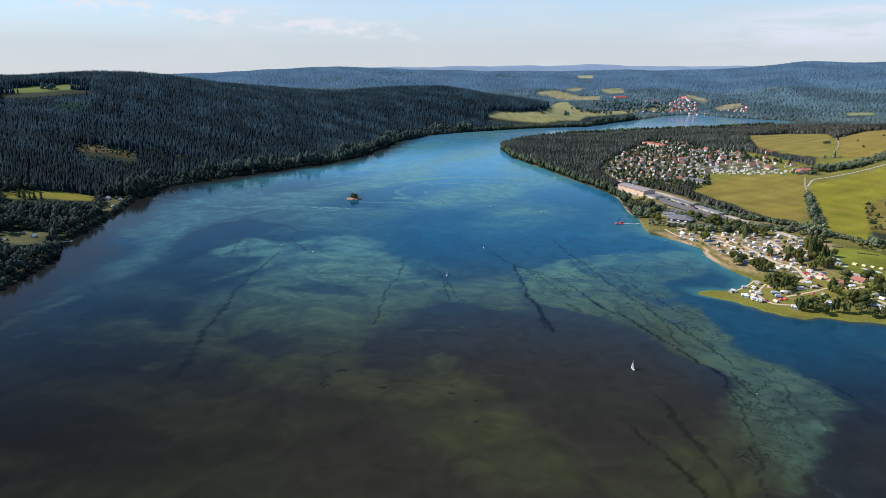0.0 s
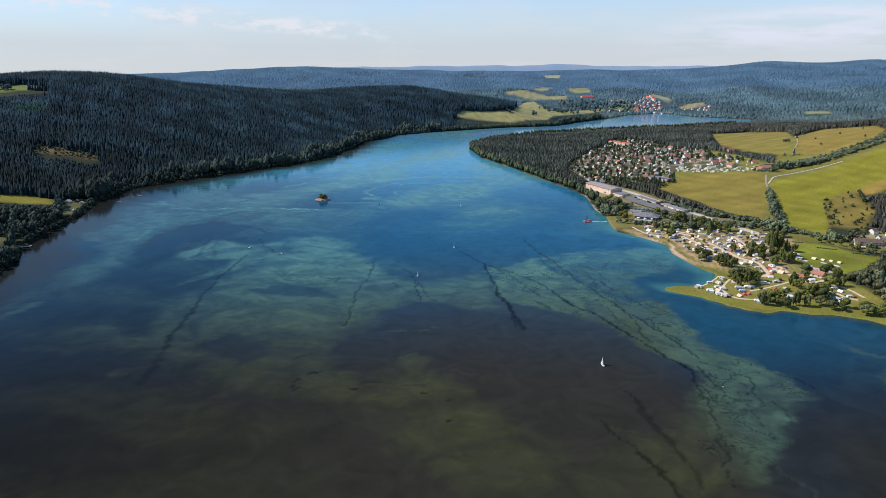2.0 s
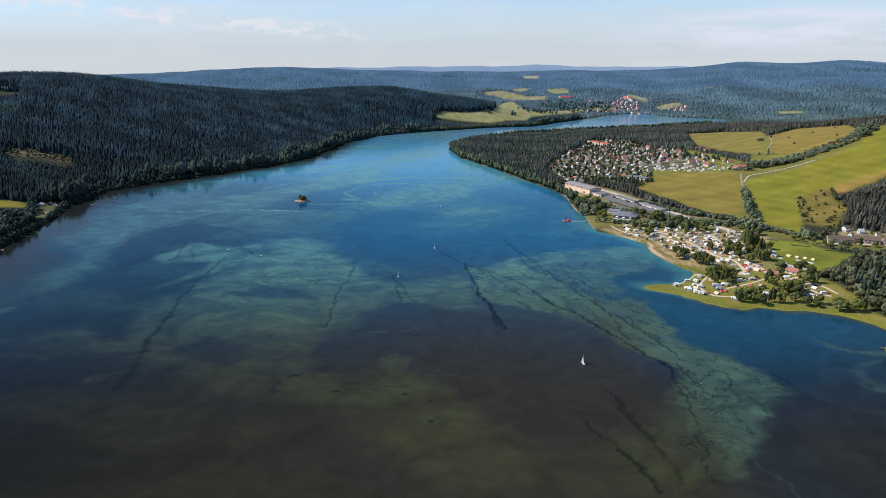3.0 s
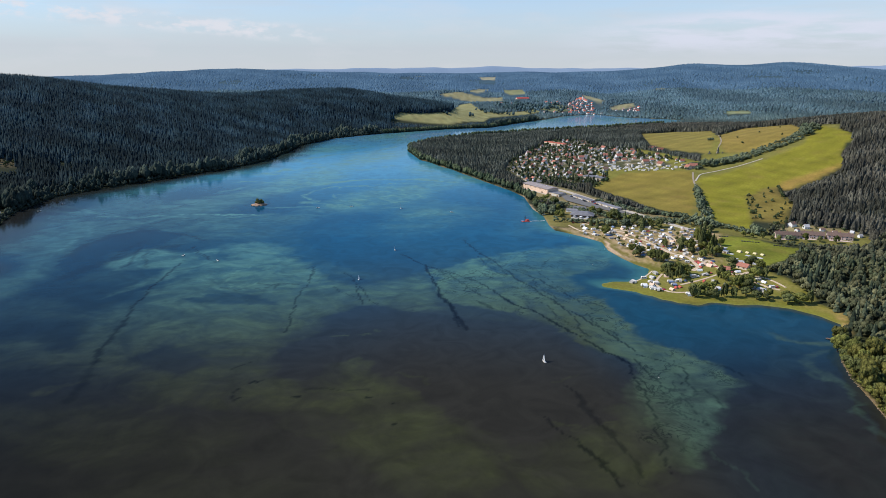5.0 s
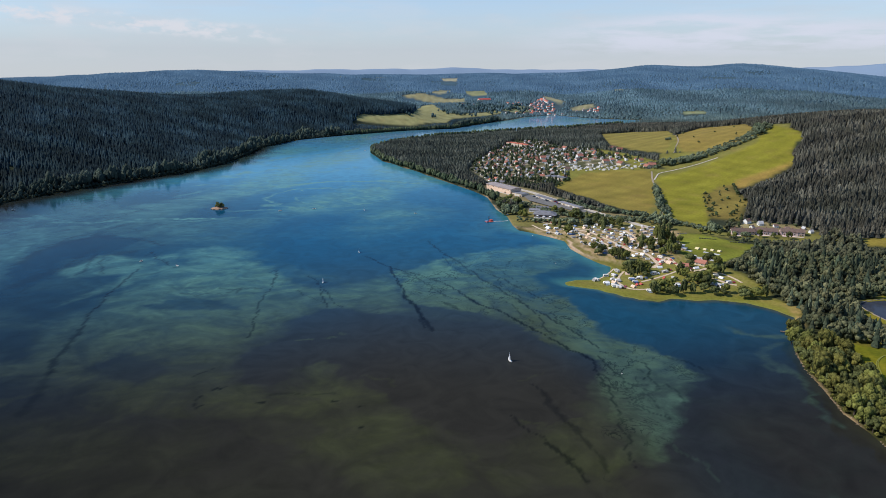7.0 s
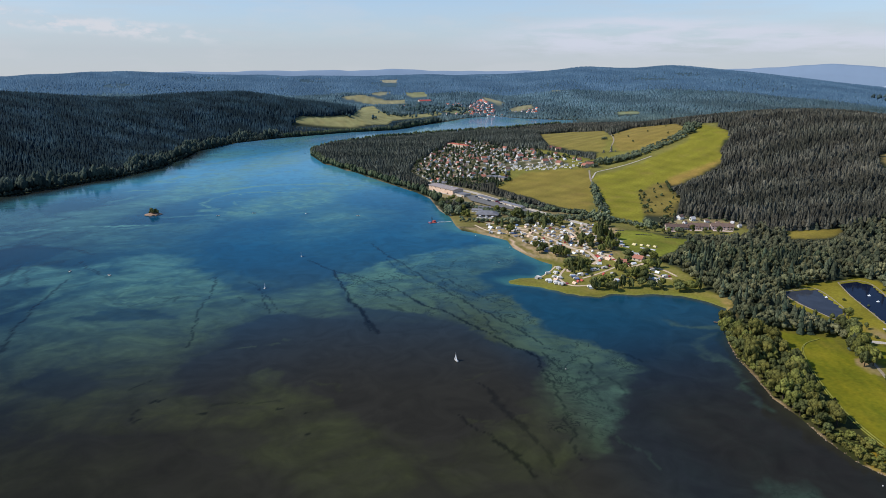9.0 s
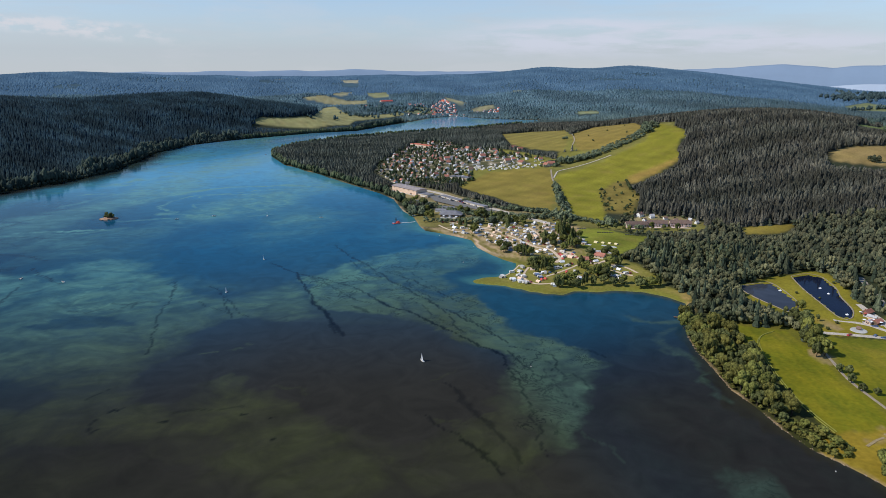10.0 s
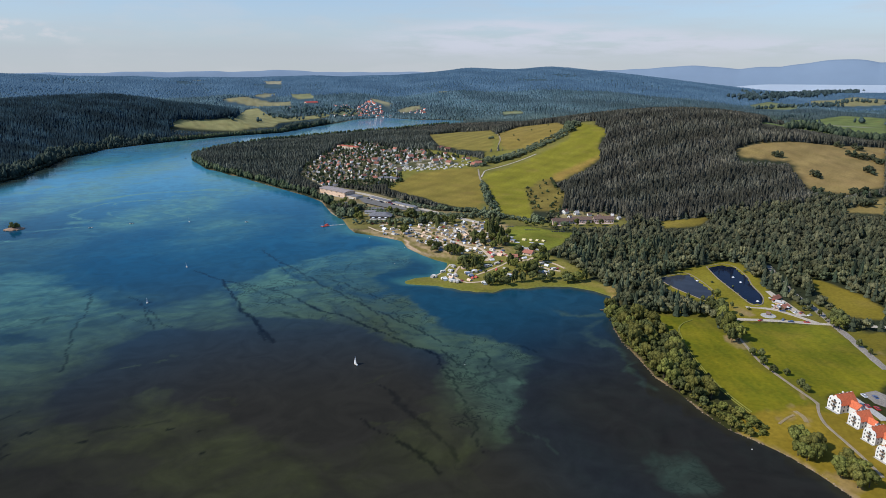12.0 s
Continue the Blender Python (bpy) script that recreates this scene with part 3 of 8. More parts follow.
WHITE_CABINS = [(370.1, 580.1), (367.7, 570.7)]
PADS = [(371.8, 565.7), (366.9, 550.4), (381.6, 542.3), (390.9, 547.4), (385.0, 555.9)]
LANE_SHORE = [(254.5, 712.0), (259.3, 685.0), (275.8, 661.0)]
LANE_A = [(291.4, 680.9), (305.7, 663.7), (311.5, 630.7), (314.0, 603.4), (316.0, 578.5)]
LANE_B = [(294.9, 664.0), (299.5, 635.2), (302.2, 602.2), (301.5, 576.8)]
LANE_C = [(347.8, 658.3), (343.0, 612.3), (338.2, 587.0)]
LANE_D = [(342.7, 667.6), (324.2, 671.7), (304.3, 676.7), (284.9, 700.1), (266.3, 728.1)]
LANE_E = [(307.4, 522.0), (318.2, 531.6), (337.0, 549.4), (335.9, 533.3), (334.2, 515.7), (339.8, 503.9), (353.1, 507.9), (367.3, 511.7)]
LANE_F = [(338.7, 502.3), (342.8, 486.0), (347.6, 468.0), (352.7, 461.7)]
LANE_LOOP = [(277, 520), (266, 507), (257.5, 493), (257, 479), (262, 471), (275, 468)]
LANE_K = [(340, 498), (350, 496), (358, 493), (361, 482), (361, 466)]
LANE_G = [(322.1, 506.8), (312.3, 501.4), (291.8, 492.0), (276.7, 486.6)]
LANE_SPIT = [(272.8, 531.3), (260.1, 518.3), (245.4, 505.1)]
LANE_H = [(318.2, 531.6), (324.8, 563.6), (316.0, 578.5), (312.4, 604.4)]
CAMP_TREES_A = [(280.5, 663.8), (276.4, 575.5), (281.0, 579.6), (287.1, 561.6), (290.2, 555.1), (319.4, 600.3), (327.2, 582.6), (332.9, 571.7), (336.7, 557.0), (364.0, 609.0), (355.2, 585.7), (353.0, 573.5), (349.1, 560.2), (280.4, 516.4), (287.2, 516.4), (285.0, 504.6), (276.5, 503.5), (279.5, 521.6)]
CAMP_TREES_B = [(272.3, 458.7), (275.5, 457.3), (285.4, 457.4), (342.9, 517.8), (355.1, 496.2), (319.9, 497.3), (324.4, 475.9), (331.1, 480.1), (305.0, 452.9), (316.0, 454.1), (320.5, 445.7), (326.8, 442.5), (339.0, 433.2), (348.1, 431.3), (356.8, 431.3), (286.8, 499.2), (347.9, 491.5), (360.1, 493.7), (287.3, 452.0), (297.8, 454.7)]
CAMP_SPRUCES = [(325.4, 667.9), (335.7, 596.6), (376.2, 632.2), (389.3, 646.4), (278.9, 703.4), (280.7, 690.1), (377.3, 616.1), (321.3, 705.8)]
ROW_A = [(394.6, 321.3), (387.6, 311.5), (383.2, 303.6), (377.1, 298.4), (371.3, 295.6), (367.1, 288.8), (362.2, 281.5), (357.9, 274.9), (397.9, 328.0), (395.5, 316.8)]
PATH_TREES = [(456.9, 278.7), (444.9, 259.9), (443.4, 254.7), (451.7, 268.6), (426.6, 230.4), (421.5, 220.0), (399, 352), (403, 341), (421.6, 346.7), (418.6, 340.6), (413.3, 321.3)]
PARKING = [(363.6, 190.3), (374.2, 188.7), (373.9, 182.8), (359.3, 174.5), (358.2, 179.9)]
HOUSE_LANE = [(330, 194), (322, 188), (314, 179), (308, 166), (301, 151), (294, 138)]
HOUSE_ROAD = [(355.2, 192.3), (352.3, 185.0), (349.3, 175.5), (345.2, 166.4)]
POND_HUTS = [(459.5, 317.9), (454.5, 310.1), (443.9, 304.2), (448.6, 301.8)]
PARKED = [(427.6, 280.8), (436.9, 274.8), (441.9, 298.3)]
CABINS_WEST = [(-469.0, 879.2), (-461.0, 886.7), (-450.3, 877.7), (-437.0, 830.2), (-437.2, 869.8), (-463.5, 655.1), (-461.4, 680.0), (-444.3, 672.1)]
SMALL_BOATS = [(-396.1, 937.7), (-408.0, 893.4), (-169.6, 648.4), (-132.3, 625.2), (-0.8, 865.5), (-45.8, 861.8), (121.8, 1508.0), (181.6, 1414.3), (128.8, 809.5)]
SAIL_BOATS = [(117.7, 361.5), (3.6, 546.1), (42.2, 637.8), (64.7, 843.7)]
VILLAS = [(493.5, 642.6), (501.9, 630.5), (512.0, 617.6), (516.9, 605.2), (522.4, 592.9), (486.8, 624.5), (534.4, 600.8), (532.3, 587.0)]
VILLAGE_EAST = [(523.7, 1025.8), (542.6, 968.2), (514.3, 1063.9), (586.9, 1188.7), (583.9, 1150.9), (552.3, 970.6)]
TRACK_A = [(366, 317), (354, 315), (343, 308), (334, 297), (325, 284), (312, 262), (301, 240), (294, 221), (290, 205)]
TRACK_LONG = [(654, 943), (607, 931), (567, 925), (540, 922), (526, 907), (511, 887)]
# ---- small tools for meshes ----
def mesh_object(name, verts, faces, mat, parent=None, colours=None, soft=False):
    data = bpy.data.meshes.new(name)
    verts = np.asarray(verts, np.float32)
    faces = np.asarray(faces, np.int32)
    k = faces.shape[1]
    data.vertices.add(len(verts))
    data.vertices.foreach_set("co", verts.ravel())
    data.loops.add(faces.size)
    data.loops.foreach_set("vertex_index", faces.ravel())
    data.polygons.add(len(faces))
    data.polygons.foreach_set("loop_start", np.arange(0, faces.size, k, dtype=np.int32))
    data.polygons.foreach_set("use_smooth", np.full(len(faces), soft))
    data.update(calc_edges=True)
    if colours is not None:
        layer = data.color_attributes.new("tint", "FLOAT_COLOR", "POINT")
        layer.data.foreach_set("color", np.concatenate([colours, np.ones((len(colours), 1))], 1).astype(np.float32).ravel())
    data.materials.append(mat)
    ob = new(name, data)
    if parent:
        ob.parent = parent
    return ob


def steps(*spans):
    """Coordinates along one axis from (start, end, step) spans."""
    out = []
    for a, b, s in spans:
        n = max(1, round((b - a) / s))
        out += [a + (b - a) * i / n for i in range(n)]
    return np.array(out + [spans[-1][1]])


def sheet(xs, ys):
    """A grid's places and the corners of its faces."""
    gx, gy = np.meshgrid(xs, ys)
    i = np.arange(len(xs) * len(ys)).reshape(len(ys), len(xs))
    faces = np.stack([i[:-1, :-1], i[:-1, 1:], i[1:, 1:], i[1:, :-1]], -1).reshape(-1, 4)
    return gx.ravel(), gy.ravel(), faces


def blend(base, over, weight):
    return base * (1 - weight[:, None]) + np.asarray(over)[None, :] * weight[:, None]


def rag(x, y, amount, size, seed=5):
    """Uneven rims: places pushed aside a little."""
    return x + amount * wave(x, y, size, seed) + 0.5 * amount * wave(x, y, size / 3, seed + 2), y + amount * wave(x, y, size, seed + 1) + 0.5 * amount * wave(x, y, size / 3, seed + 3)


# what grows where: outline, colour of the ground, softness of its rim in metres
MOSS = (0.035, 0.042, 0.02)
# the far fields' colours have some haze blue mixed in
OPEN_LAND = [
    (FIELD_UPPER_WEST, (0.218, 0.18, 0.04), 3), (FIELD_UPPER_EAST, (0.238, 0.18, 0.04), 3), (FIELD_LONG, (0.208, 0.196, 0.018), 3),
    (FIELD_DRY, (0.290, 0.198, 0.045), 6), (SCRUB, (0.205, 0.16, 0.036), 9), (FIELD_VILLAGE, (0.222, 0.178, 0.034), 3), (SPORTS, (0.176, 0.190, 0.022), 2),
    (FIELD_STRIP, (0.229, 0.182, 0.030), 4), (MEADOW_DRY, (0.29, 0.21, 0.08), 5), (MEADOW_DRY_S, (0.27, 0.205, 0.07), 5), (FIELD_FAR_A, (0.15, 0.185, 0.055), 5),
    (FIELD_FAR_B, (0.17, 0.19, 0.085), 8), (FIELD_FAR_C, (0.24, 0.225, 0.11), 8), (POND_GRASS, (0.220, 0.190, 0.018), 2), (FIELD_A, (0.154, 0.163, 0.013), 1.5),
    (FIELD_B, (0.149, 0.158, 0.013), 1.5), (FIELD_MOWN, (0.245, 0.195, 0.032), 1.5), (FIELD_E, (0.220, 0.175, 0.020), 3), (FIELD_F, (0.176, 0.152, 0.020), 3),
    (LEFT_FIELD, (0.211, 0.190, 0.022), 4), (UP_MEADOW, (0.16, 0.19, 0.05), 5), (CLEARING, (0.15, 0.115, 0.062), 10), (FAR_FIELD_A, (0.29, 0.275, 0.12), 8),
    (FAR_FIELD_B, (0.264, 0.246, 0.132), 10), (FAR_FIELD_C, (0.229, 0.238, 0.121), 10), (FAR_FIELD_D, (0.211, 0.230, 0.121), 10), (FAR_FIELD_E, (0.246, 0.230, 0.132), 10),
    *[(p, (0.24, 0.25, 0.16), 10) for p in FAR_PATCHES], (FAR_FIELD_G, (0.26, 0.25, 0.15), 10), (FAR_FIELD_H, (0.26, 0.25, 0.15), 8), (FAR_FIELD_I, (0.34, 0.32, 0.22), 10), (FAR_FIELD_F, (0.220, 0.246, 0.132), 10)]
SHORE_MEADOW = [(232, 705), (300, 690), (400, 690), (410, 600), (356, 555), (374, 522), (376, 485), (370, 452), (362, 425), (362, 400), (351, 385), (335, 420), (285, 438), (240, 455), (205, 500), (265, 530), (255, 640)]
BEACH = [(236, 716), (240, 696), (256, 668), (268, 640), (265, 606), (267, 578), (274, 552)]
HALL_YARD = [(255, 935), (262, 985), (300, 1000), (330, 930), (352, 830), (378, 740), (398, 700), (372, 706), (335, 735), (305, 742), (262, 735), (258, 775), (285, 800), (290, 850), (268, 880)]
ROW_YARD = [(440, 612), (470, 630), (500, 655), (545, 605), (535, 570), (500, 572), (470, 585)]
FIELD_HEAD = [(335, 345), (372, 362), (402, 350), (398, 300), (369, 308), (345, 335)]
SHORE_LAWN = [(262, 120), (320, 110), (345, 170), (330, 200), (300, 205), (276, 205), (262, 190)]


def ground_colour(x, y, d):
    c = np.tile(np.array(MOSS), (len(x), 1))
    # haze blue painted over the far ground
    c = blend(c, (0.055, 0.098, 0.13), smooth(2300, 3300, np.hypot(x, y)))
    wx, wy = rag(x, y, 2.5, 60)
    c = blend(c, (0.085, 0.085, 0.036), 1 - smooth(-4, 4, edge(VILLAGE, wx, wy)))
    c = blend(c, (0.4, 0.34, 0.25), (1 - smooth(-4, 4, edge(VILLAGE, wx, wy))) * np.clip(1.6 * wave(x, y, 24, 35) - 0.2, 0, 0.9))
    worn = (np.clip(0.58 + 0.65 * wave(x, y, 15, 33) + 0.5 * wave(x, y, 6, 34), 0, 1) * smooth(3, 16, d))[:, None]
    camp = np.array([[0.16, 0.14, 0.032]]) * (1 - worn) + np.array([[0.44, 0.32, 0.19]]) * worn
    south = smooth(520, 580, y)[:, None]
    camp = (np.array([[0.185, 0.18, 0.03]]) * (1 - 0.4 * worn) + np.array([[0.3, 0.24, 0.09]]) * 0.4 * worn) * (1 - south) + camp * south
    w = (1 - smooth(-3, 5, edge(SHORE_MEADOW, wx, wy)))[:, None]
    c = c * (1 - w) + camp * w
    c = blend(c, (0.56, 0.4, 0.28), (1 - smooth(1.0, 4.0, line_distance(BEACH, wx, wy) - 2.5 * wave(x, y, 30, 14))) * (0.3 + 0.7 * (1 - smooth(645, 680, y)) * smooth(560, 590, y)))
    c = blend(c, (0.205, 0.165, 0.028), 1 - smooth(-2, 3, edge(SHORE_LAWN, wx, wy)))
    c = blend(c, (0.13, 0.125, 0.024), 1 - smooth(-4, 4, edge(FIELD_HEAD, wx, wy)))
    c = blend(c, (0.13, 0.135, 0.022), 1 - smooth(7, 11, np.minimum(line_distance(FIELD_PATH, wx, wy), line_distance(TREE_ROW, wx, wy))))
    c = blend(c, (0.15, 0.14, 0.026), 1 - smooth(12, 20, line_distance(ROAD[:6], wx, wy)))
    c = blend(c, (0.19, 0.18, 0.035), 1 - smooth(-3, 4, np.minimum(np.minimum(edge(HEDGE_LAND, wx, wy), edge(FIELD_GAP, wx, wy)), edge(VILLAGE_EDGE, wx, wy))))
    c = blend(c, (0.4, 0.33, 0.23), (1 - smooth(1.0, 4.5, line_distance([(249, 905), (238, 812), (240, 772), (232, 722)], wx, wy))))
    c = blend(c, (0.24, 0.2, 0.1), 1 - smooth(-2, 3, np.minimum(edge(HALL_YARD, wx, wy), edge(ROW_YARD, wx, wy))))
    c = blend(c, (0.18, 0.17, 0.04), (1 - smooth(36, 46, line_distance(TREELINE, wx, wy))) * (x > 560))
    c = blend(c, (0.17, 0.16, 0.04), 1 - smooth(16, 24, line_distance(LANE, wx, wy)))
    c = blend(c, (0.11, 0.11, 0.045), (1 - smooth(-4, 4, np.minimum(edge(WEST_YARD, wx, wy), edge(CABIN_YARD, wx, wy)))) * (x < 0))
    c = blend(c, (0.17, 0.16, 0.04), 1 - smooth(18, 28, line_distance([(425, 645), (455, 612), (480, 585), (545, 560)], wx, wy)))
    c = blend(c, (0.19, 0.165, 0.05), 1 - smooth(22, 34, line_distance([(250, 760), (262, 728), (320, 700), (380, 690)], wx, wy)))
    c = blend(c, (0.18, 0.17, 0.04), 1 - smooth(16, 24, line_distance(TRACK_LONG, wx, wy)))
    for poly, colour, rim in OPEN_LAND:
        near = (x > min(p[0] for p in poly) - 40) & (x < max(p[0] for p in poly) + 40) & (y > min(p[1] for p in poly) - 40) & (y < max(p[1] for p in poly) + 40)
        e = edge(poly, wx[near], wy[near])
        c[near] = blend(c[near], colour, 1 - smooth(-rim, rim, e))
    patch = 0.5 + 0.5 * wave(x, y, 37, 21) * wave(x, y, 90, 22)
    c = blend(c, (0.25, 0.18, 0.05), np.clip(patch - 0.5, 0, 1) * (c[:, 1] > 0.1) * (0.45 + 0.45 * smooth(420, 560, np.hypot(x, y))))
    # more haze blue added to the colour far off, taken out close by
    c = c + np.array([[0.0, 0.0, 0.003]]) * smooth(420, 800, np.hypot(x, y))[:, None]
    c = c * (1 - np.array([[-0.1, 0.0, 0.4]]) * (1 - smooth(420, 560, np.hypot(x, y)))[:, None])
    bare = np.minimum(line_distance([(288, 203), (305, 202), (324, 199)], wx, wy) + 0.4, np.minimum(line_distance([(296, 192), (305, 193), (311, 193), (311, 187), (306, 184)], wx, wy) - 0.8, line_distance([(276, 152), (275, 147), (275, 141)], wx, wy) - 2.5))
    c = blend(c, (0.36, 0.25, 0.125), (1 - smooth(-0.5, 1.3, bare + 0.8 * wave(x, y, 6, 17))) * 0.55)
    # fields cut in strips, and darker damp hollows
    strips = np.sin((x * 0.55 + y * 0.83) * 0.42) * 0.5 + np.sin((x * 0.8 - y * 0.6) * 0.11 + wave(x, y, 140, 24)) * 0.5
    mown = 0.5 * np.sin((x * 0.9 + y * 0.44) * 0.23 + 2 * wave(x, y, 160, 27)) + wave(x + 0.5 * y, y - 0.5 * x, 55, 28)
    c = c * (1 + 0.13 * mown * (c[:, 1] > 0.1) * smooth(450, 600, y))[:, None]
    c = c * (1 + 0.07 * strips * (c[:, 1] > 0.1))[:, None] * (1 + 0.12 * wave(x, y, 75, 26))[:, None]
    reed = 1 - smooth(1, 8, line_distance([(362, 408), (352, 390), (341, 376), (331, 370)], wx, wy))
    c = blend(c, (0.36, 0.25, 0.09), reed * np.clip(0.75 + 0.5 * wave(x, y, 12, 18), 0, 1))
    # rows left by the mower in the near fields
    rows_of_grass = wave(x * 0.9 - y * 0.43, (x * 0.43 + y * 0.9) * 0.13, 9, 29) + 0.7 * wave(x * 0.9 - y * 0.43, (x * 0.43 + y * 0.9) * 0.2, 4.5, 30)
    near_field = (1 - smooth(-4, 0, np.minimum(edge(FIELD_A, x, y), edge(FIELD_B, x, y))))
    c = c * (1 + np.array([[0.2, 0.13, 0.1]]) * (rows_of_grass * near_field)[:, None])
    # a pale rim of bare earth where the water has fallen
    rim = (1 - smooth(0.3, np.where((y < 360) & (x > 240), 1.5, 2.4) + 1.2 * wave(x, y, 60, 9), d)) * (d > -3)
    sandy = (1 - smooth(0.6, 2.2 + 1.2 * wave(x, y, 22, 13), d)) * (d > -3) * (y < 196) * (x > 200)
    c = blend(c, (0.46, 0.33, 0.19), sandy * np.clip(0.35 + 0.6 * wave(x, y, 9, 15), 0, 1))
    spit = (x > 200) & (y > 380) & (y < 540)
    c = blend(c, (0.2, 0.215, 0.05), rim * spit * 0.8)
    c = blend(c, (0.32, 0.23, 0.12), rim * (1 - 0.8 * spit) * np.clip(0.45 + 0.7 * wave(x, y, 33, 12), 0, 1) * np.where((y > 190) & (y < 360) & (x > 240), 1.2, np.where(x < -100, 0.1, 1.0)))
    return c


def water_free(x, y):
    return np.minimum(np.minimum(edge(LAKE, x, y), edge(POND_WEST, x, y)), edge(POND_EAST, x, y))


# ---- ground: one sheet to the horizon ----
gx, gy, gf = sheet(steps((-5600, -2600, 150), (-2600, -800, 40), (-800, -330, 12), (-330, 200, 26), (200, 400, 2.7), (400, 560, 3.8), (560, 900, 9), (900, 1500, 15), (1500, 3200, 36), (3200, 6400, 110)),
                   steps((-3000, -900, 300), (-900, 110, 40), (110, 480, 2.8), (480, 780, 4.2), (780, 1500, 9.5), (1500, 2700, 23), (2700, 4900, 45), (4900, 5600, 120)))
shore = edge(LAKE, gx, gy)
gz = land_height(gx, gy, shore)
for pond in (POND_WEST, POND_EAST):
    dip = edge(pond, gx, gy)
    level = float(np.mean(land_height(*np.array(pond, float).T)))
    near = dip < 14
    gz[near] = np.where(dip[near] < 0, level - 0.6 - np.minimum(-dip[near] * 0.1, 1.5), level + 0.25 + (gz[near] - level - 0.25) * smooth(0, 14, dip[near]))
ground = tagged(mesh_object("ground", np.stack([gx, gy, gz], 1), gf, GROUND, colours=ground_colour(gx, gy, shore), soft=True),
                "rolling green and straw-yellow land round a lake", "ground", kind="structure")


def height(x, y):
    return float(land_height(np.array([float(x)]), np.array([float(y)]))[0])
# ---- the lake ----
def water_material(name, body, drifting, gloss):
    """Water of a given base colour; drifting: algae swirl in it where the mesh's drift colours say (red: pale, green:
    dark, blue: how milky, alpha: where threads tangle).
    """
    m = bpy.data.materials.new(name)
    m.use_nodes = True
    n, l = m.node_tree.nodes, m.node_tree.links
    skin = n["Principled BSDF"]
    skin.inputs["Roughness"].default_value, skin.inputs["IOR"].default_value = gloss, 1.33
    # kept low, as the lake's colour already holds the reflected sky
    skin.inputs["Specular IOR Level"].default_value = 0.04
    where = n.new("ShaderNodeTexCoord")

    def noise(size, detail, twist, rough=0.55, stretch=None):
        tex = n.new("ShaderNodeTexNoise")
        for socket, value in (("Scale", 1 / size), ("Detail", detail), ("Distortion", twist), ("Roughness", rough)):
            tex.inputs[socket].default_value = value
        source = where.outputs["Object"]
        if stretch:
            drawn = n.new("ShaderNodeMapping")
            drawn.inputs["Scale"].default_value, drawn.inputs["Rotation"].default_value = stretch, (0, 0, 0.25)
            l.new(source, drawn.inputs["Vector"])
            source = drawn.outputs["Vector"]
        l.new(source, tex.inputs["Vector"])
        return tex.outputs["Fac"]

    def span(value, a, b, c, d, smooth_step=False):
        node = n.new("ShaderNodeMapRange")
        node.interpolation_type = "SMOOTHSTEP" if smooth_step else "LINEAR"
        for socket, v in (("From Min", a), ("From Max", b), ("To Min", c), ("To Max", d)):
            node.inputs[socket].default_value = v
        l.new(value, node.inputs["Value"])
        return node.outputs["Result"]

    def calc(kind, a, b):
        node = n.new("ShaderNodeMath")
        node.operation, node.use_clamp = kind, kind in ("MULTIPLY", "ADD")
        for k, v in enumerate((a, b)):
            if isinstance(v, (int, float)):
                node.inputs[k].default_value = v
            else:
                l.new(v, node.inputs[k])
        return node.outputs[0]

    def mingle(kind, fac, a, b):
        node = n.new("ShaderNodeMix")
        node.data_type, node.blend_type = "RGBA", kind
        for socket, v in (("Factor", fac), ("A", a), ("B", b)):
            if isinstance(v, tuple):
                node.inputs[socket].default_value = (*v, 1)
            elif isinstance(v, (int, float)):
                node.inputs[socket].default_value = v
            else:
                l.new(v, node.inputs[socket])
        return node.outputs["Result"]

    wisps = span(noise(22, 8, 1.4), 0.3, 0.66, 0.84, 1.16)
    if drifting:
        own, drift, parts = n.new("ShaderNodeVertexColor"), n.new("ShaderNodeVertexColor"), n.new("ShaderNodeSeparateColor")
        own.layer_name, drift.layer_name = "tint", "drift"
        l.new(drift.outputs["Color"], parts.inputs["Color"])
        pale, dark, milky = parts.outputs["Red"], parts.outputs["Green"], parts.outputs["Blue"]
        swirl = span(noise(58, 9, 2.4, 0.58, (0.75, 1.0, 1.0)), 0.34, 0.66, 0.5, 1.25, True)
        thread = span(noise(24, 8, 2.6, 0.6, (0.7, 1.0, 1.0)), 0.36, 0.66, 0.76, 1.22)
        cloud = calc("MULTIPLY", calc("MULTIPLY", pale, calc("MULTIPLY", swirl, 0.7)), calc("MULTIPLY", thread, 0.76))
        cloud = span(cloud, 0.0, 0.5, 0.0, 1.0)
        ridge = calc("ABSOLUTE", calc("SUBTRACT", noise(21, 5, 2.2, 0.6), 0.5), 0.0)
        filament = calc("MULTIPLY", span(ridge, 0.005, 0.034, 0.9, 0.0, True), calc("MULTIPLY", span(noise(45, 3, 0.5), 0.43, 0.57, 0.0, 1.0), drift.outputs["Alpha"]))
        green = mingle("MIX", milky, (0.046, 0.05, 0.02), (0.088, 0.215, 0.185))
        colour = mingle("MIX", cloud, own.outputs["Color"], green)
        colour = mingle("MULTIPLY", calc("MAXIMUM", dark, filament), colour, (0.16, 0.2, 0.28))
        colour = mingle("MULTIPLY", 1.0, colour, wisps)
    else:
        colour = mingle("MULTIPLY", 1.0, body, wisps)
    l.new(colour, skin.inputs["Base Color"])
    relief = n.new("ShaderNodeBump")
    relief.inputs["Strength"].default_value, relief.inputs["Distance"].default_value = 0.25, 0.2
    l.new(noise(2.9, 3, 0.0), relief.inputs["Height"])
    l.new(relief.outputs["Normal"], skin.inputs["Normal"])
    return m


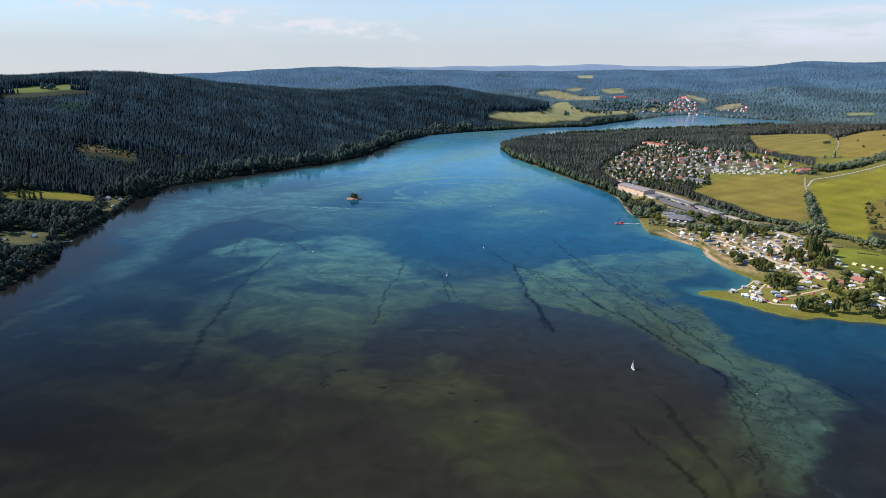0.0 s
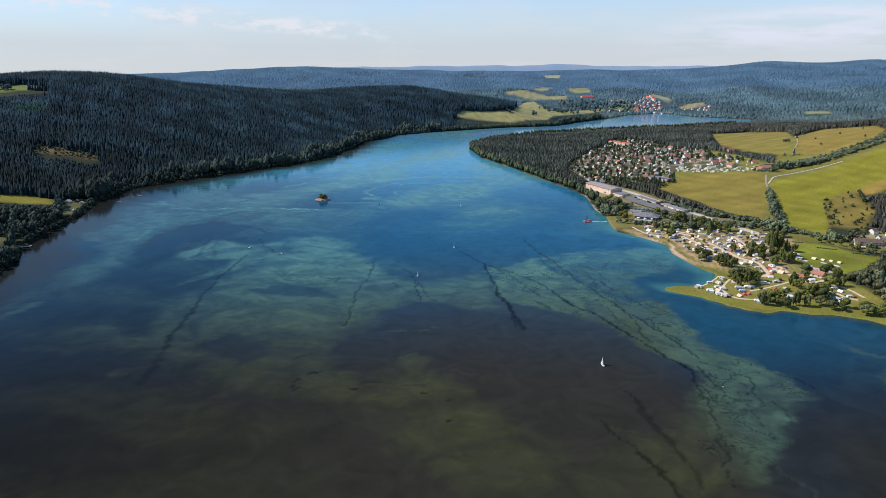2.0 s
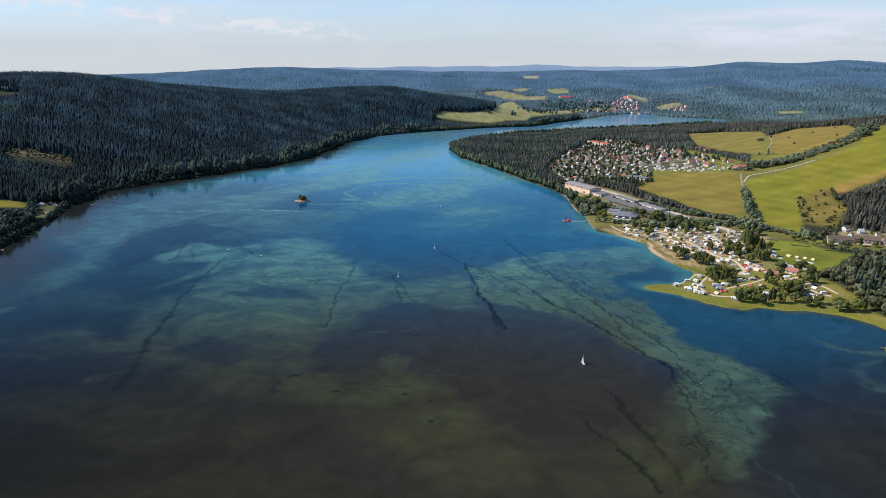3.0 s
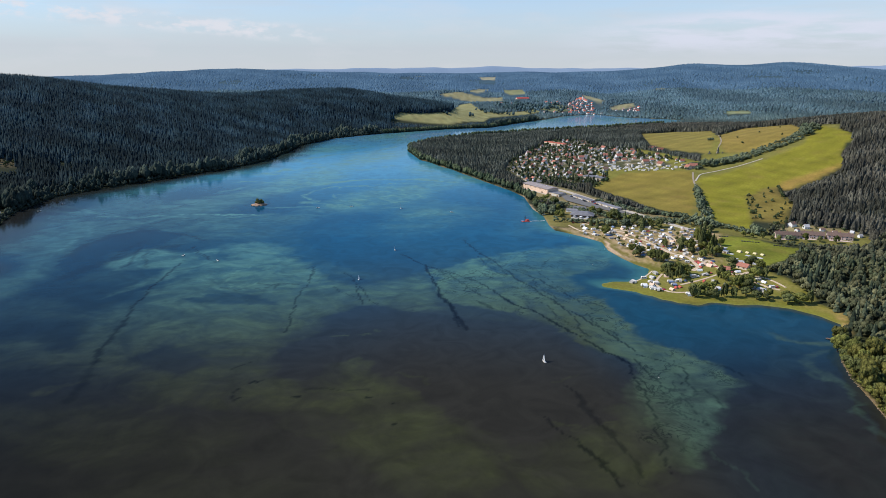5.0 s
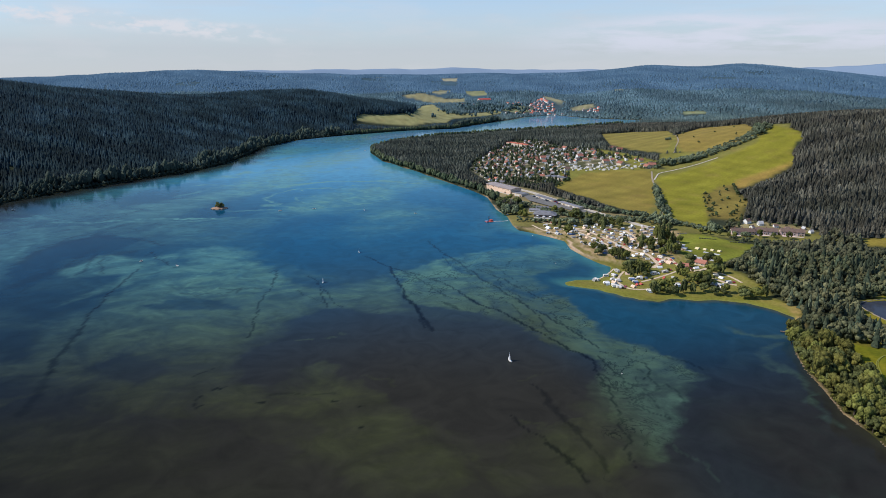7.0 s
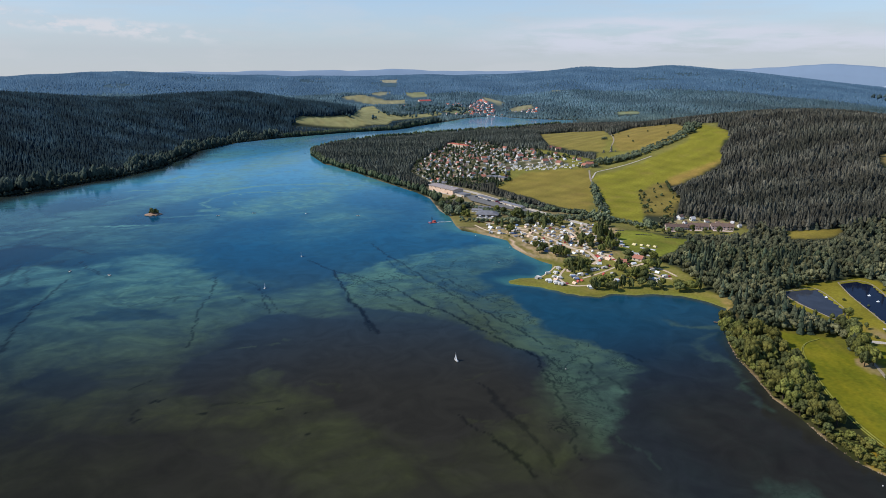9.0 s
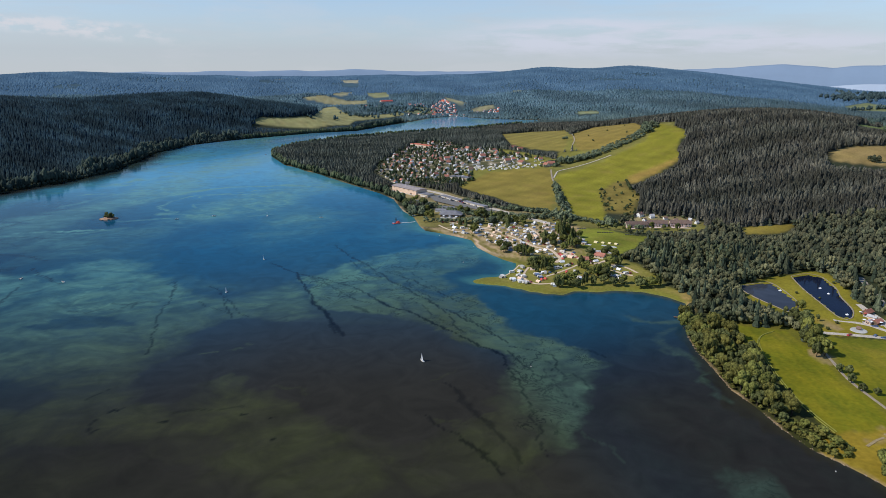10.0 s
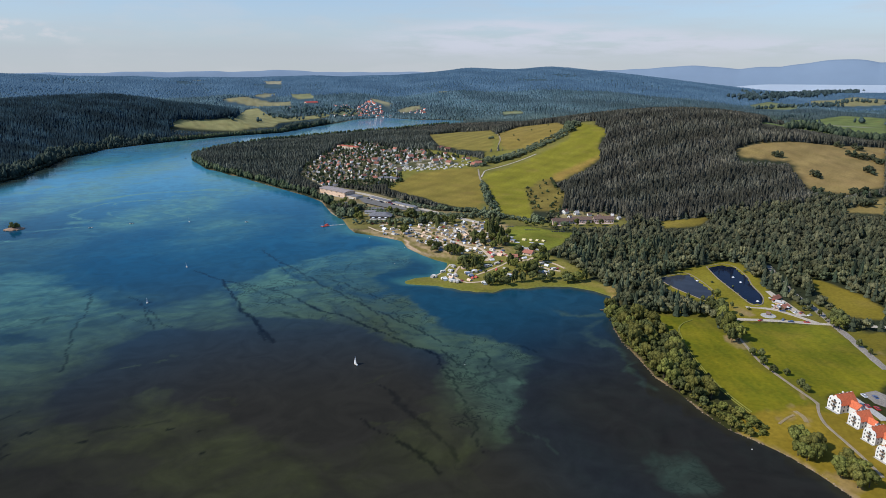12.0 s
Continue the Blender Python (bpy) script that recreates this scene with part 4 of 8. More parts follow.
WATER = water_material("lake_water", (1, 1, 1), True, 0.11)
POND_WATER = water_material("pond_water", (0.008, 0.012, 0.028), False, 0.05)
# paler body colour stands in for the sky mirrored in the west pond
POND_GREY = water_material("sky_grey_pond_water", (0.042, 0.048, 0.062), False, 0.05)


def lake_tint(x, y, d):
    """The water's colour: brown and clear in the south, the sky's blue reflection painted in up the lake; and its
    drifts: pale, dark, milky, scribbled.
    """
    wx, wy = rag(x, y, 5, 90, 40)
    wx, wy = rag(wx, wy, 2.5, 30, 50)
    wx, wy = rag(wx, wy, 1.2, 11, 55)
    tx, ty = rag(x, y, 0.9, 30, 60)
    tx, ty = rag(tx, ty, 0.8, 11, 65)
    light = 0.05 + 0.16 * smooth(-0.4, 0.6, wave(wx, wy, 110, 71)) * (1 - smooth(560, 640, y)) * (x < 130) + 0.62 * np.clip(0.35 + wave(wx, wy, 190, 70), 0, 1) * smooth(640, 860, y)
    dark, clear = np.zeros(len(x)), np.zeros(len(x))
    scribble = np.zeros(len(x))
    for kind, power, rim, outline in POOLS:
        px, py = [p[0] for p in outline], [p[1] for p in outline]
        near = (x > min(px) - 60) & (x < max(px) + 60) & (y > min(py) - 60) & (y < max(py) + 60)
        w = power * (1 - smooth(-rim, rim, edge(outline, wx[near], wy[near])))
        if kind == "pale":
            light[near] = np.maximum(light[near], w)
        else:
            clear[near] = np.maximum(clear[near], w)
        if kind == "pale" and max(px) > 180:
            scribble[near] = np.maximum(scribble[near], w)
    light = light * (1 - clear)
    for kind, power, half, line in STREAKS:
        px, py = [p[0] for p in line], [p[1] for p in line]
        near = (x > min(px) - 60) & (x < max(px) + 60) & (y > min(py) - 60) & (y < max(py) + 60)
        if kind == "dark":
            e = line_distance(line, tx[near], ty[near]) / half / (0.9 + 0.35 * wave(x[near], y[near], 15, 80))
            dark[near] = np.maximum(dark[near], power * (1 - smooth(0.45, 1.5, e)))
        else:
            e = line_distance(line, wx[near], wy[near]) / half
            light[near] = np.maximum(light[near], power * (1 - smooth(0.2, 1.8, e)))
    # reflected sky put into the colour: blue, then paler up the lake
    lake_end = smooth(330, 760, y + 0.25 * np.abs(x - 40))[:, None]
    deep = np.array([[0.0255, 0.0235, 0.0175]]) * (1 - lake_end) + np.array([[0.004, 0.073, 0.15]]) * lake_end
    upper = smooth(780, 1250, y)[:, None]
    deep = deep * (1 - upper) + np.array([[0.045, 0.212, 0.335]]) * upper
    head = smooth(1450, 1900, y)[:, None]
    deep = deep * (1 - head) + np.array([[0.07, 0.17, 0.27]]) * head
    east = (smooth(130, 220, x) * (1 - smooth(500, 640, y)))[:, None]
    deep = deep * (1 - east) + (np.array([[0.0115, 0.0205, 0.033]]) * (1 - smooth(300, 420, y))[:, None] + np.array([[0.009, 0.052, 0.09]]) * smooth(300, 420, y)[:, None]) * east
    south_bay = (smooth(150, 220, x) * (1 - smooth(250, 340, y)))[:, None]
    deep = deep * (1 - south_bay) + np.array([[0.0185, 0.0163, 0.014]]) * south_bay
    far = np.maximum(smooth(330, 700, y), 0.3 * smooth(130, 190, x))
    # the wooded bank's dark reflection and shade, painted into the water
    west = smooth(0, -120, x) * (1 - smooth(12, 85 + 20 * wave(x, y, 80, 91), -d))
    # lens falloff at the left put in as darker western water
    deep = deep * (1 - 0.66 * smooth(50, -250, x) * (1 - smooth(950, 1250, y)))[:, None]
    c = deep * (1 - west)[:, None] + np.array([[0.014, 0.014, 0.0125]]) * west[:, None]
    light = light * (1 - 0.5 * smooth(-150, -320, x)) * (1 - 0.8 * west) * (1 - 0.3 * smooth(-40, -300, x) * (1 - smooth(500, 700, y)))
    bed = (1 - smooth(0, 7 + 16 * smooth(470, 560, y) * smooth(0, 150, x) + 4 * wave(x, y, 70, 90), -d)) * 0.7 * (x > -100) * np.where((y < 372) & (x > 230), 0.25, 1.0) * (1 - 0.9 * smooth(760, 860, y))
    south = smooth(440, 520, y)[:, None]
    c = c * (1 - bed[:, None]) + (np.array([[0.07, 0.07, 0.026]]) * (1 - south) + np.array([[0.055, 0.18, 0.17]]) * south) * bed[:, None]
    return c, np.stack([np.clip(light, 0, 1) * (1 - bed), np.clip(dark, 0, 1), far, scribble], 1)


wx_, wy_, wf = sheet(steps((-470, -220, 4), (-220, -60, 2), (-60, 220, 1.45), (220, 250, 2), (250, 310, 3), (310, 360, 4), (360, 1260, 25)),
                     steps((-900, 140, 40), (140, 215, 3), (215, 470, 1.45), (470, 640, 2.0), (640, 1100, 4), (1100, 2620, 16)))
depth = edge(LAKE, wx_, wy_)
wet = (depth < 12)[wf].any(1)
used = np.unique(wf[wet])
renumber = np.zeros(len(wx_), int)
renumber[used] = np.arange(len(used))
lake_colour, drifts = lake_tint(wx_[used], wy_[used], depth[used])
lake = tagged(mesh_object("water", np.stack([wx_, wy_, np.zeros(len(wx_))], 1)[used], renumber[wf[wet]], WATER, colours=lake_colour, soft=True),
              "calm dark lake water with drifting green algae", "water", kind="structure")

layer = lake.data.color_attributes.new("drift", "FLOAT_COLOR", "POINT")
layer.data.foreach_set("color", drifts.astype(np.float32).ravel())


def flat_patch(name, poly, z, mat, label, category, kind="structure"):
    bm = bmesh.new()
    bm.faces.new([bm.verts.new((x, y, z)) for x, y in poly])
    bmesh.ops.recalc_face_normals(bm, faces=bm.faces)
    if bm.faces[:][0].normal.z < 0:
        bmesh.ops.reverse_faces(bm, faces=bm.faces)
    bmesh.ops.triangulate(bm, faces=bm.faces)
    data = bpy.data.meshes.new(name)
    bm.to_mesh(data)
    bm.free()
    data.materials.append(mat)
    return tagged(new(name, data), label, category, kind=kind)


for pond in (POND_WEST, POND_EAST):
    level = float(np.mean(land_height(*np.array(pond, float).T)))
    cx, cy = np.mean(np.array(pond, float), 0)
    wide = [(cx + (x - cx) * 1.12, cy + (y - cy) * 1.06) for x, y in pond]
    flat_patch("pond_water", wide, level - 0.15, POND_GREY if pond is POND_WEST else POND_WATER, "water of a grass-banked pond with grey sky reflection painted in" if pond is POND_WEST else "dark still water of a grass-banked pond", "pond")
# ---- woods ----
FAR_LAKE = [(3700, 2760), (4300, 1300), (4900, 1300), (4300, 2760), (3560, 3300), (3400, 3280)]
CLEAR_LAND = [p for p, _, _ in OPEN_LAND if p is not CLEARING] + [VILLAGE, SHORE_MEADOW, SHORE_LAWN, SHORE_WOOD, HALL_YARD, ROW_YARD, CABIN_YARD, WEST_YARD, FAR_LAKE, VILLAGE_EDGE, HEDGE_LAND, FIELD_GAP] + FAR_PATCHES
LANES = [(ROAD, 7), (ROAD_CROSS, 6), (ROAD_POND, 6), (ROAD_POND_N, 7), (FIELD_PATH, 6), (ROAD_MAIN, 16), (LANE, 5)]


def may_grow(x, y, rim=6):
    """Where woods stand: on dry land, off fields, lanes and gardens."""
    ok = water_free(x, y) > rim
    for poly in CLEAR_LAND:
        near = ok & (x > min(p[0] for p in poly)) & (x < max(p[0] for p in poly)) & (y > min(p[1] for p in poly)) & (y < max(p[1] for p in poly))
        ok[near] &= ~inside(poly, x[near], y[near])
    for line, half in LANES:
        ok &= line_distance(line, x, y) > half
    return ok


SIGHTLY = [p for p, _, _ in OPEN_LAND] + [HALL_YARD, ROW_YARD, VILLAGE_EDGE, VILLAGE, CABIN_YARD, WEST_YARD]


def young(x, y, tall, most=26):
    """Woods are young and low on the lake side of fields, gardens and yards: the height to which each tree has grown."""
    z = land_height(x, y)
    limit = np.full(len(x), 99.0)
    for h in (24, 21, 18, 15, 12.5, 10, 8, 6, 4, 2.5):
        if h > most:
            continue
        k = 1 + h / np.maximum(180 - h - z, 30)
        qx, qy = x * k, y * k
        for poly in SIGHTLY:
            near = (qx > min(p[0] for p in poly)) & (qx < max(p[0] for p in poly)) & (qy > min(p[1] for p in poly)) & (qy < max(p[1] for p in poly))
            hit = np.where(near)[0]
            hit = hit[inside(poly, qx[hit], qy[hit])]
            limit[hit] = h
    return np.minimum(tall, limit * 0.95)


def scatter(x0, x1, y0, y1, gap, seed):
    r = np.random.RandomState(seed)
    gx_, gy_ = np.meshgrid(np.arange(x0, x1, gap), np.arange(y0, y1, gap))
    x, y = gx_.ravel() + (r.rand(gx_.size) - 0.5) * gap * 1.1, gy_.ravel() + (r.rand(gx_.size) - 0.5) * gap * 1.1
    return x, y, r


def in_sweep(x, y, near, far, left=-42, right=66):
    """A sector of the land round the middle of the lake."""
    a, d = np.degrees(np.arctan2(x, y)), np.hypot(x, y)
    return (a > left) & (a < right) & (d > near) & (d < far)


def spruce_shape(tiers, sides, taper=0.66):
    """Ragged cones, one upon another; unit height and spread."""
    v, f = [], []
    for k in range(tiers):
        low, high = 0.1 + 0.76 * k / tiers, min(1.0, 0.1 + 0.76 * (k + 1) / tiers + 0.24)
        spread = 1 - taper * k / tiers
        base = len(v)
        for s in range(sides):
            a = 6.2832 * (s + 0.5 * (k % 2)) / sides
            r = spread * (0.78 + 0.34 * ((s * 7 + k * 3) % 5) / 4)
            v.append((r * math.cos(a), r * math.sin(a), low + 0.05 * ((s * 3 + k) % 3 - 1)))
        v.append((0, 0, high if k < tiers - 1 else 1.0))
        f += [(base + s, base + (s + 1) % sides, base + sides) for s in range(sides)]
    return np.array(v), np.array(f)


def bush_shape(seed, blobs):
    """A round crown of a few uneven lumps; unit height and spread."""
    bm = bmesh.new()
    r = random.Random(seed)
    for k in range(blobs):
        a, q = 6.2832 * k / blobs + r.random(), 0.0 if k == 0 else 0.42
        got = bmesh.ops.create_icosphere(bm, subdivisions=1, radius=0.62 if k == 0 else 0.48)["verts"]
        for v in got:
            v.co *= 0.8 + 0.45 * r.random()
            v.co = Vector((v.co.x + q * math.cos(a), v.co.y + q * math.sin(a), 0.55 + v.co.z * 0.72 + (0.12 if k == 0 else r.uniform(-0.2, 0.1))))
    bmesh.ops.triangulate(bm, faces=bm.faces)
    v, f = np.array([tuple(u.co) for u in bm.verts]), np.array([[u.index for u in fc.verts] for fc in bm.faces])
    bm.free()
    return v, f


def grow(name, shapes, x, y, tall, wide, colours, mat, label, r, least=2.4, sink=0.3, stout=0.62, category="woodland"):
    """Joins one small shape for every place into one wood."""
    big = tall > least
    x, y, tall, colours = x[big], y[big], tall[big], colours[big]
    wide = np.minimum(wide[big], tall * stout)
    vs, fs, cs, base = [], [], [], 0
    z = land_height(x, y)
    pick = r.randint(0, len(shapes), len(x))
    for k, (sv, sf) in enumerate(shapes):
        m = np.where(pick == k)[0]
        if not len(m):
            continue
        a = r.rand(len(m)) * 6.2832
        ca, sa = np.cos(a)[:, None], np.sin(a)[:, None]
        px = x[m, None] + wide[m, None] * (sv[None, :, 0] * ca - sv[None, :, 1] * sa)
        py = y[m, None] + wide[m, None] * (sv[None, :, 0] * sa + sv[None, :, 1] * ca)
        pz = z[m, None] + tall[m, None] * sv[None, :, 2] - sink
        vs.append(np.stack([px, py, pz], -1).reshape(-1, 3))
        fs.append((sf[None] + (base + np.arange(len(m)) * len(sv))[:, None, None]).reshape(-1, 3))
        cs.append(np.repeat(colours[m] * np.array([[1.03, 1.0, 1.05]]), len(sv), 0))
        base += len(m) * len(sv)
    return tagged(mesh_object(name, np.concatenate(vs), np.concatenate(fs), mat, colours=np.concatenate(cs), soft=not name.endswith("spruce_wood")), label, category, kind="stuff")


def wood_colours(r, n, a, b, spread=0.3):
    k = r.rand(n)[:, None]
    return (np.array(a) * (1 - k) + np.array(b) * k) * (1 - spread + 2 * spread * r.rand(n)[:, None])


SPRUCE_NEAR = [spruce_shape(4, 7, 0.86), spruce_shape(3, 6, 0.84), spruce_shape(4, 6, 0.8)]
SPRUCE_MID = [spruce_shape(2, 5, 0.72), spruce_shape(1, 5)]
SPRUCE_HILL = [spruce_shape(3, 5, 0.75), spruce_shape(3, 4, 0.8)]
SPRUCE_FAR = [spruce_shape(1, 5), spruce_shape(1, 4)]
BUSHES = [bush_shape(k, 4) for k in range(5)]
LUMP = np.array([(1, 0, 0.4), (0.31, 0.95, 0.36), (-0.81, 0.59, 0.42), (-0.81, -0.59, 0.36), (0.31, -0.95, 0.42), (0.25, 0.3, 0.88), (-0.3, -0.2, 0.95), (0.7, 0.1, 0.0), (-0.5, 0.5, 0.0), (-0.3, -0.7, 0.0)])
LUMP_FACES = np.array([(0, 1, 5), (1, 2, 5), (2, 6, 5), (2, 3, 6), (3, 4, 6), (4, 0, 5), (4, 5, 6), (7, 1, 0), (8, 2, 1), (9, 4, 3), (9, 0, 4), (8, 3, 2)])
BUSHES_FAR = [(LUMP, LUMP_FACES), (LUMP * np.array([0.8, 1.2, 0.9]), LUMP_FACES)]

# the dark spruce hill west of the lake
x, y, r = scatter(-2300, 700, 380, 3000, 5.7, 11)
keep = in_sweep(x, y, 380, 2500) & (x < 0.62 * y - 450 + 400 * (y > 1900)) & (edge(LAKE, x, y) < 1700)
keep[keep] &= may_grow(x[keep], y[keep])
keep &= (x < 140) | (y > 1990)
sx, sy = rag(x, y, 13, 45, 61)
keep &= (edge(CLEARING, sx, sy) > 0) | (r.rand(len(x)) < 0.08)
keep &= (edge(THIN_WOOD, sx, sy) > 0) | (r.rand(len(x)) < 0.4)
x, y = x[keep], y[keep]
strip = (edge(LAKE, x, y) < 34 + 14 * wave(x, y, 120, 4)) | ((y < 880) & (x > -620))
a = ~strip
n = a.sum()
stand_of = (0.8 + 0.45 * np.clip(wave(x[a], y[a], 170, 41) + 0.6 * wave(x[a], y[a], 60, 42), -0.5, 1))[:, None]
# distance haze mixed into the spruces' own colour
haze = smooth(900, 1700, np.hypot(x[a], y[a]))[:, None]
fresh_growth = 1 - smooth(-16, 10, edge(YOUNG_WOOD, *rag(x[a], y[a], 12, 45, 62)))
stand_of = stand_of * (1 + fresh_growth[:, None] * np.array([[0.9, 1.1, 0.3]]))
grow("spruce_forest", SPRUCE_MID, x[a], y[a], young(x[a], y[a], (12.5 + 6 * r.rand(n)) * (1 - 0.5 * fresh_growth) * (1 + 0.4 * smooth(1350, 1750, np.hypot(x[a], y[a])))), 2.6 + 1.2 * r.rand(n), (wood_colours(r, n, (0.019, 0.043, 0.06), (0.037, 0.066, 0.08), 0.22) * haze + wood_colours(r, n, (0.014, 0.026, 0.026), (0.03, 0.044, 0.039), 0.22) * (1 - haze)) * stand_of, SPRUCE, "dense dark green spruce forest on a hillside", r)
near_bank = strip & (y < 860)
strip &= r.rand(len(x)) < 0.7
thinned = near_bank & (r.rand(len(x)) < 0.5)
WEST_BANK = (x[thinned], y[thinned])
strip &= ~near_bank
# the shore trees stand in taller and lower groups, and low bushes hang over the water
group_of = 1 + 0.55 * np.clip(wave(x[strip], y[strip], 75, 48) + 0.4 * wave(x[strip], y[strip], 30, 49), -0.6, 1) + 0.5 * np.exp(-((x[strip] + 445) / 40) ** 2 - ((y[strip] - 935) / 45) ** 2)
n = strip.sum()
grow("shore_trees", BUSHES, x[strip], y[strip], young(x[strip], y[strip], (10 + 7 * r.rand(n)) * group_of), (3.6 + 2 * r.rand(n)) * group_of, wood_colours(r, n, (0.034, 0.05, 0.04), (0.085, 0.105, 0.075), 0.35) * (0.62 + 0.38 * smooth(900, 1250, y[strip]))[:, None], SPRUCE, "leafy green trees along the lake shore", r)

line = np.array(SHORE_WEST[1:], float)
along = np.concatenate([[0], np.cumsum(np.hypot(*np.diff(line, axis=0).T))])
at = np.arange(0, along[-1], 2.6) + r.rand(int(np.ceil(along[-1] / 2.6))) * 2
x, y = np.interp(at, along, line[:, 0]) - 0.5 - 6.5 * r.rand(len(at)), np.interp(at, along, line[:, 1]) + 3 * r.rand(len(at))
dry = (water_free(x, y) > 0.4) & (edge(LEFT_FIELD, x, y) > 2) & (np.hypot(x, y) > 380) & (np.hypot(x + 405, y - 660) > 14)
x, y = x[dry], y[dry]
n = len(x)
grow("bank_bushes", BUSHES, x, y, 3 + 4 * r.rand(n), 2.2 + 1.6 * r.rand(n), wood_colours(r, n, (0.022, 0.032, 0.024), (0.055, 0.068, 0.045), 0.35), SPRUCE, "low dark bushes along the water line", r)

# pale stones along the eastern bank
BANK_STONE = material("bank_stone", (1.0, 1.0, 1.0), (0.72, 0.68, 0.62), 1.5, 0.95, 0.05, tint=True, grit=0.4)
line = np.array(SHORE_EAST, float)
along = np.concatenate([[0], np.cumsum(np.hypot(*np.diff(line, axis=0).T))])
at = r.rand(5200) * along[-1]
x, y = np.interp(at, along, line[:, 0]) + 1.1 * r.randn(5200), np.interp(at, along, line[:, 1]) + 1.1 * r.randn(5200)
away = water_free(x, y)
lying = (away > -0.5) & (away < 1.3) & (wave(x, y, 14, 57) + 0.5 * wave(x, y, 5, 58) > -0.15) & (y > 125)
x, y = x[lying], y[lying]
n = len(x)
grow("bank_stones", BUSHES_FAR, x, y, 0.2 + 0.35 * r.rand(n) ** 2, 0.2 + 0.4 * r.rand(n) ** 2, wood_colours(r, n, (0.24, 0.175, 0.11), (0.4, 0.31, 0.21), 0.2), BANK_STONE, "pale weathered stones lying along the lake bank", r, 0.0, 0.08, 1.4, "stones")

# spruces of the cape and of the eastern hill
x, y, r = scatter(100, 1700, 330, 2300, 5.4, 12)
keep = in_sweep(x, y, 380, 2350, 2, 66) & (edge(SHORE_WOOD, x, y) > 6)
keep &= ~((x < 340) & (y > 650) & (y < 800))
keep &= (line_distance(TREELINE, x, y) > 44) & (line_distance(LANE, x, y) > 24) & (line_distance(TRACK_LONG, x, y) > 22) & (line_distance(BELT, x, y) > 20)
keep[keep] &= may_grow(x[keep], y[keep], 3)
x, y = x[keep], y[keep]
low = ((y < 720) & (x > 300) & (x < 480)) | ((y < 548 + 14 * wave(x, y, 90, 6) - 0.12 * (x - 560)) & (x > 300)) | (edge(LAKE, x, y) < 9)
a = ~low
n = a.sum()
tall, wide = young(x, y, (12 + 5 * r.rand(len(x))) * (1 - 0.42 * smooth(1600, 1800, y)) * (1 - 0.2 * smooth(950, 1150, y))), 2.7 + 1.1 * r.rand(len(x))
shade = wood_colours(r, len(x), (0.074, 0.074, 0.057), (0.134, 0.124, 0.087), 0.28) * (0.85 + 0.35 * np.clip(wave(x, y, 120, 43) + 0.5 * wave(x, y, 45, 44), -0.6, 1))[:, None]
cape = (smooth(900, 1150, y) * smooth(900, 600, x))[:, None]
shade = shade * (1 + cape * np.array([[0.0, 0.14, 0.17]]))
reach = np.hypot(x, y)
thin = (reach < 1750) | (r.rand(len(x)) < 0.4)
for name, m, shapes in (("spruce_wood", a & (reach < 830), SPRUCE_NEAR), ("hill_spruce_wood", a & (reach >= 830) & thin, SPRUCE_HILL + SPRUCE_HILL + BUSHES_FAR[:1])):
    grow(name, shapes, x[m], y[m], tall[m], wide[m] * (1 + 0.3 * (reach[m] > 1750)), shade[m], SPRUCE, "tall dark spruce wood on the eastern hill", r)
# leafy trees along the water line of the cape
m = (edge(LAKE, x, y) < 12) & (y > 820)
n = m.sum()
grow("cape_shore_trees", BUSHES, x[m], y[m], 7 + 5 * r.rand(n), 3.4 + 1.8 * r.rand(n), wood_colours(r, n, (0.05, 0.07, 0.038), (0.11, 0.128, 0.06), 0.35), SPRUCE, "green leafy trees along the water line of the cape", r)

# woods beyond the cape, and those of the far hills that close the view
x, y, r = scatter(-3900, 4900, 500, 5200, 13.6, 13)
keep = in_sweep(x, y, 2340, 5150, -38, 66) | (in_sweep(x, y, 1500, 2345, 40, 66) & (x > 1690))
keep[keep] &= may_grow(x[keep], y[keep], 12)
keep &= (wave(x, y, 300, 31) * wave(x, y, 700, 32) < 0.55) | (r.rand(len(x)) < 0.2)
keep &= (edge(TOWN, x, y) > 10) & (edge(TOWN_E, x, y) > 10)
x, y = x[keep], y[keep]
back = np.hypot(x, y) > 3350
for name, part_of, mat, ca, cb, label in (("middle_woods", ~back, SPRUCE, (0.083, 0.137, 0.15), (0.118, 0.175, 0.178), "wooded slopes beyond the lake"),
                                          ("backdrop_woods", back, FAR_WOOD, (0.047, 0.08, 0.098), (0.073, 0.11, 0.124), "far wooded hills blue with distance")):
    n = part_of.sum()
    # haze painted into the tree colours: greener near, bluer far off
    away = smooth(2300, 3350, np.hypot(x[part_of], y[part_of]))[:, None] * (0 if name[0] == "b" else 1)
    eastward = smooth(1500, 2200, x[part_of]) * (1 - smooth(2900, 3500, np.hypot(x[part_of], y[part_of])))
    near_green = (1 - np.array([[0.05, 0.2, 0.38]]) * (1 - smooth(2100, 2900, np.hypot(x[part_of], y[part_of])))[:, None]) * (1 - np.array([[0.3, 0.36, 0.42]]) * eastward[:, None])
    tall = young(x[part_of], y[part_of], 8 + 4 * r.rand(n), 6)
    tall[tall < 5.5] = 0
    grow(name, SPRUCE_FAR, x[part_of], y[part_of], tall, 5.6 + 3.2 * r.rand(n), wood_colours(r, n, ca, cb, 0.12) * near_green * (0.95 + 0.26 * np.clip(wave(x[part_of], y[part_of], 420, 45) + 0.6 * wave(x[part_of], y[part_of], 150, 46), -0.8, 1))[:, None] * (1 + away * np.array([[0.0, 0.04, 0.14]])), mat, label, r)


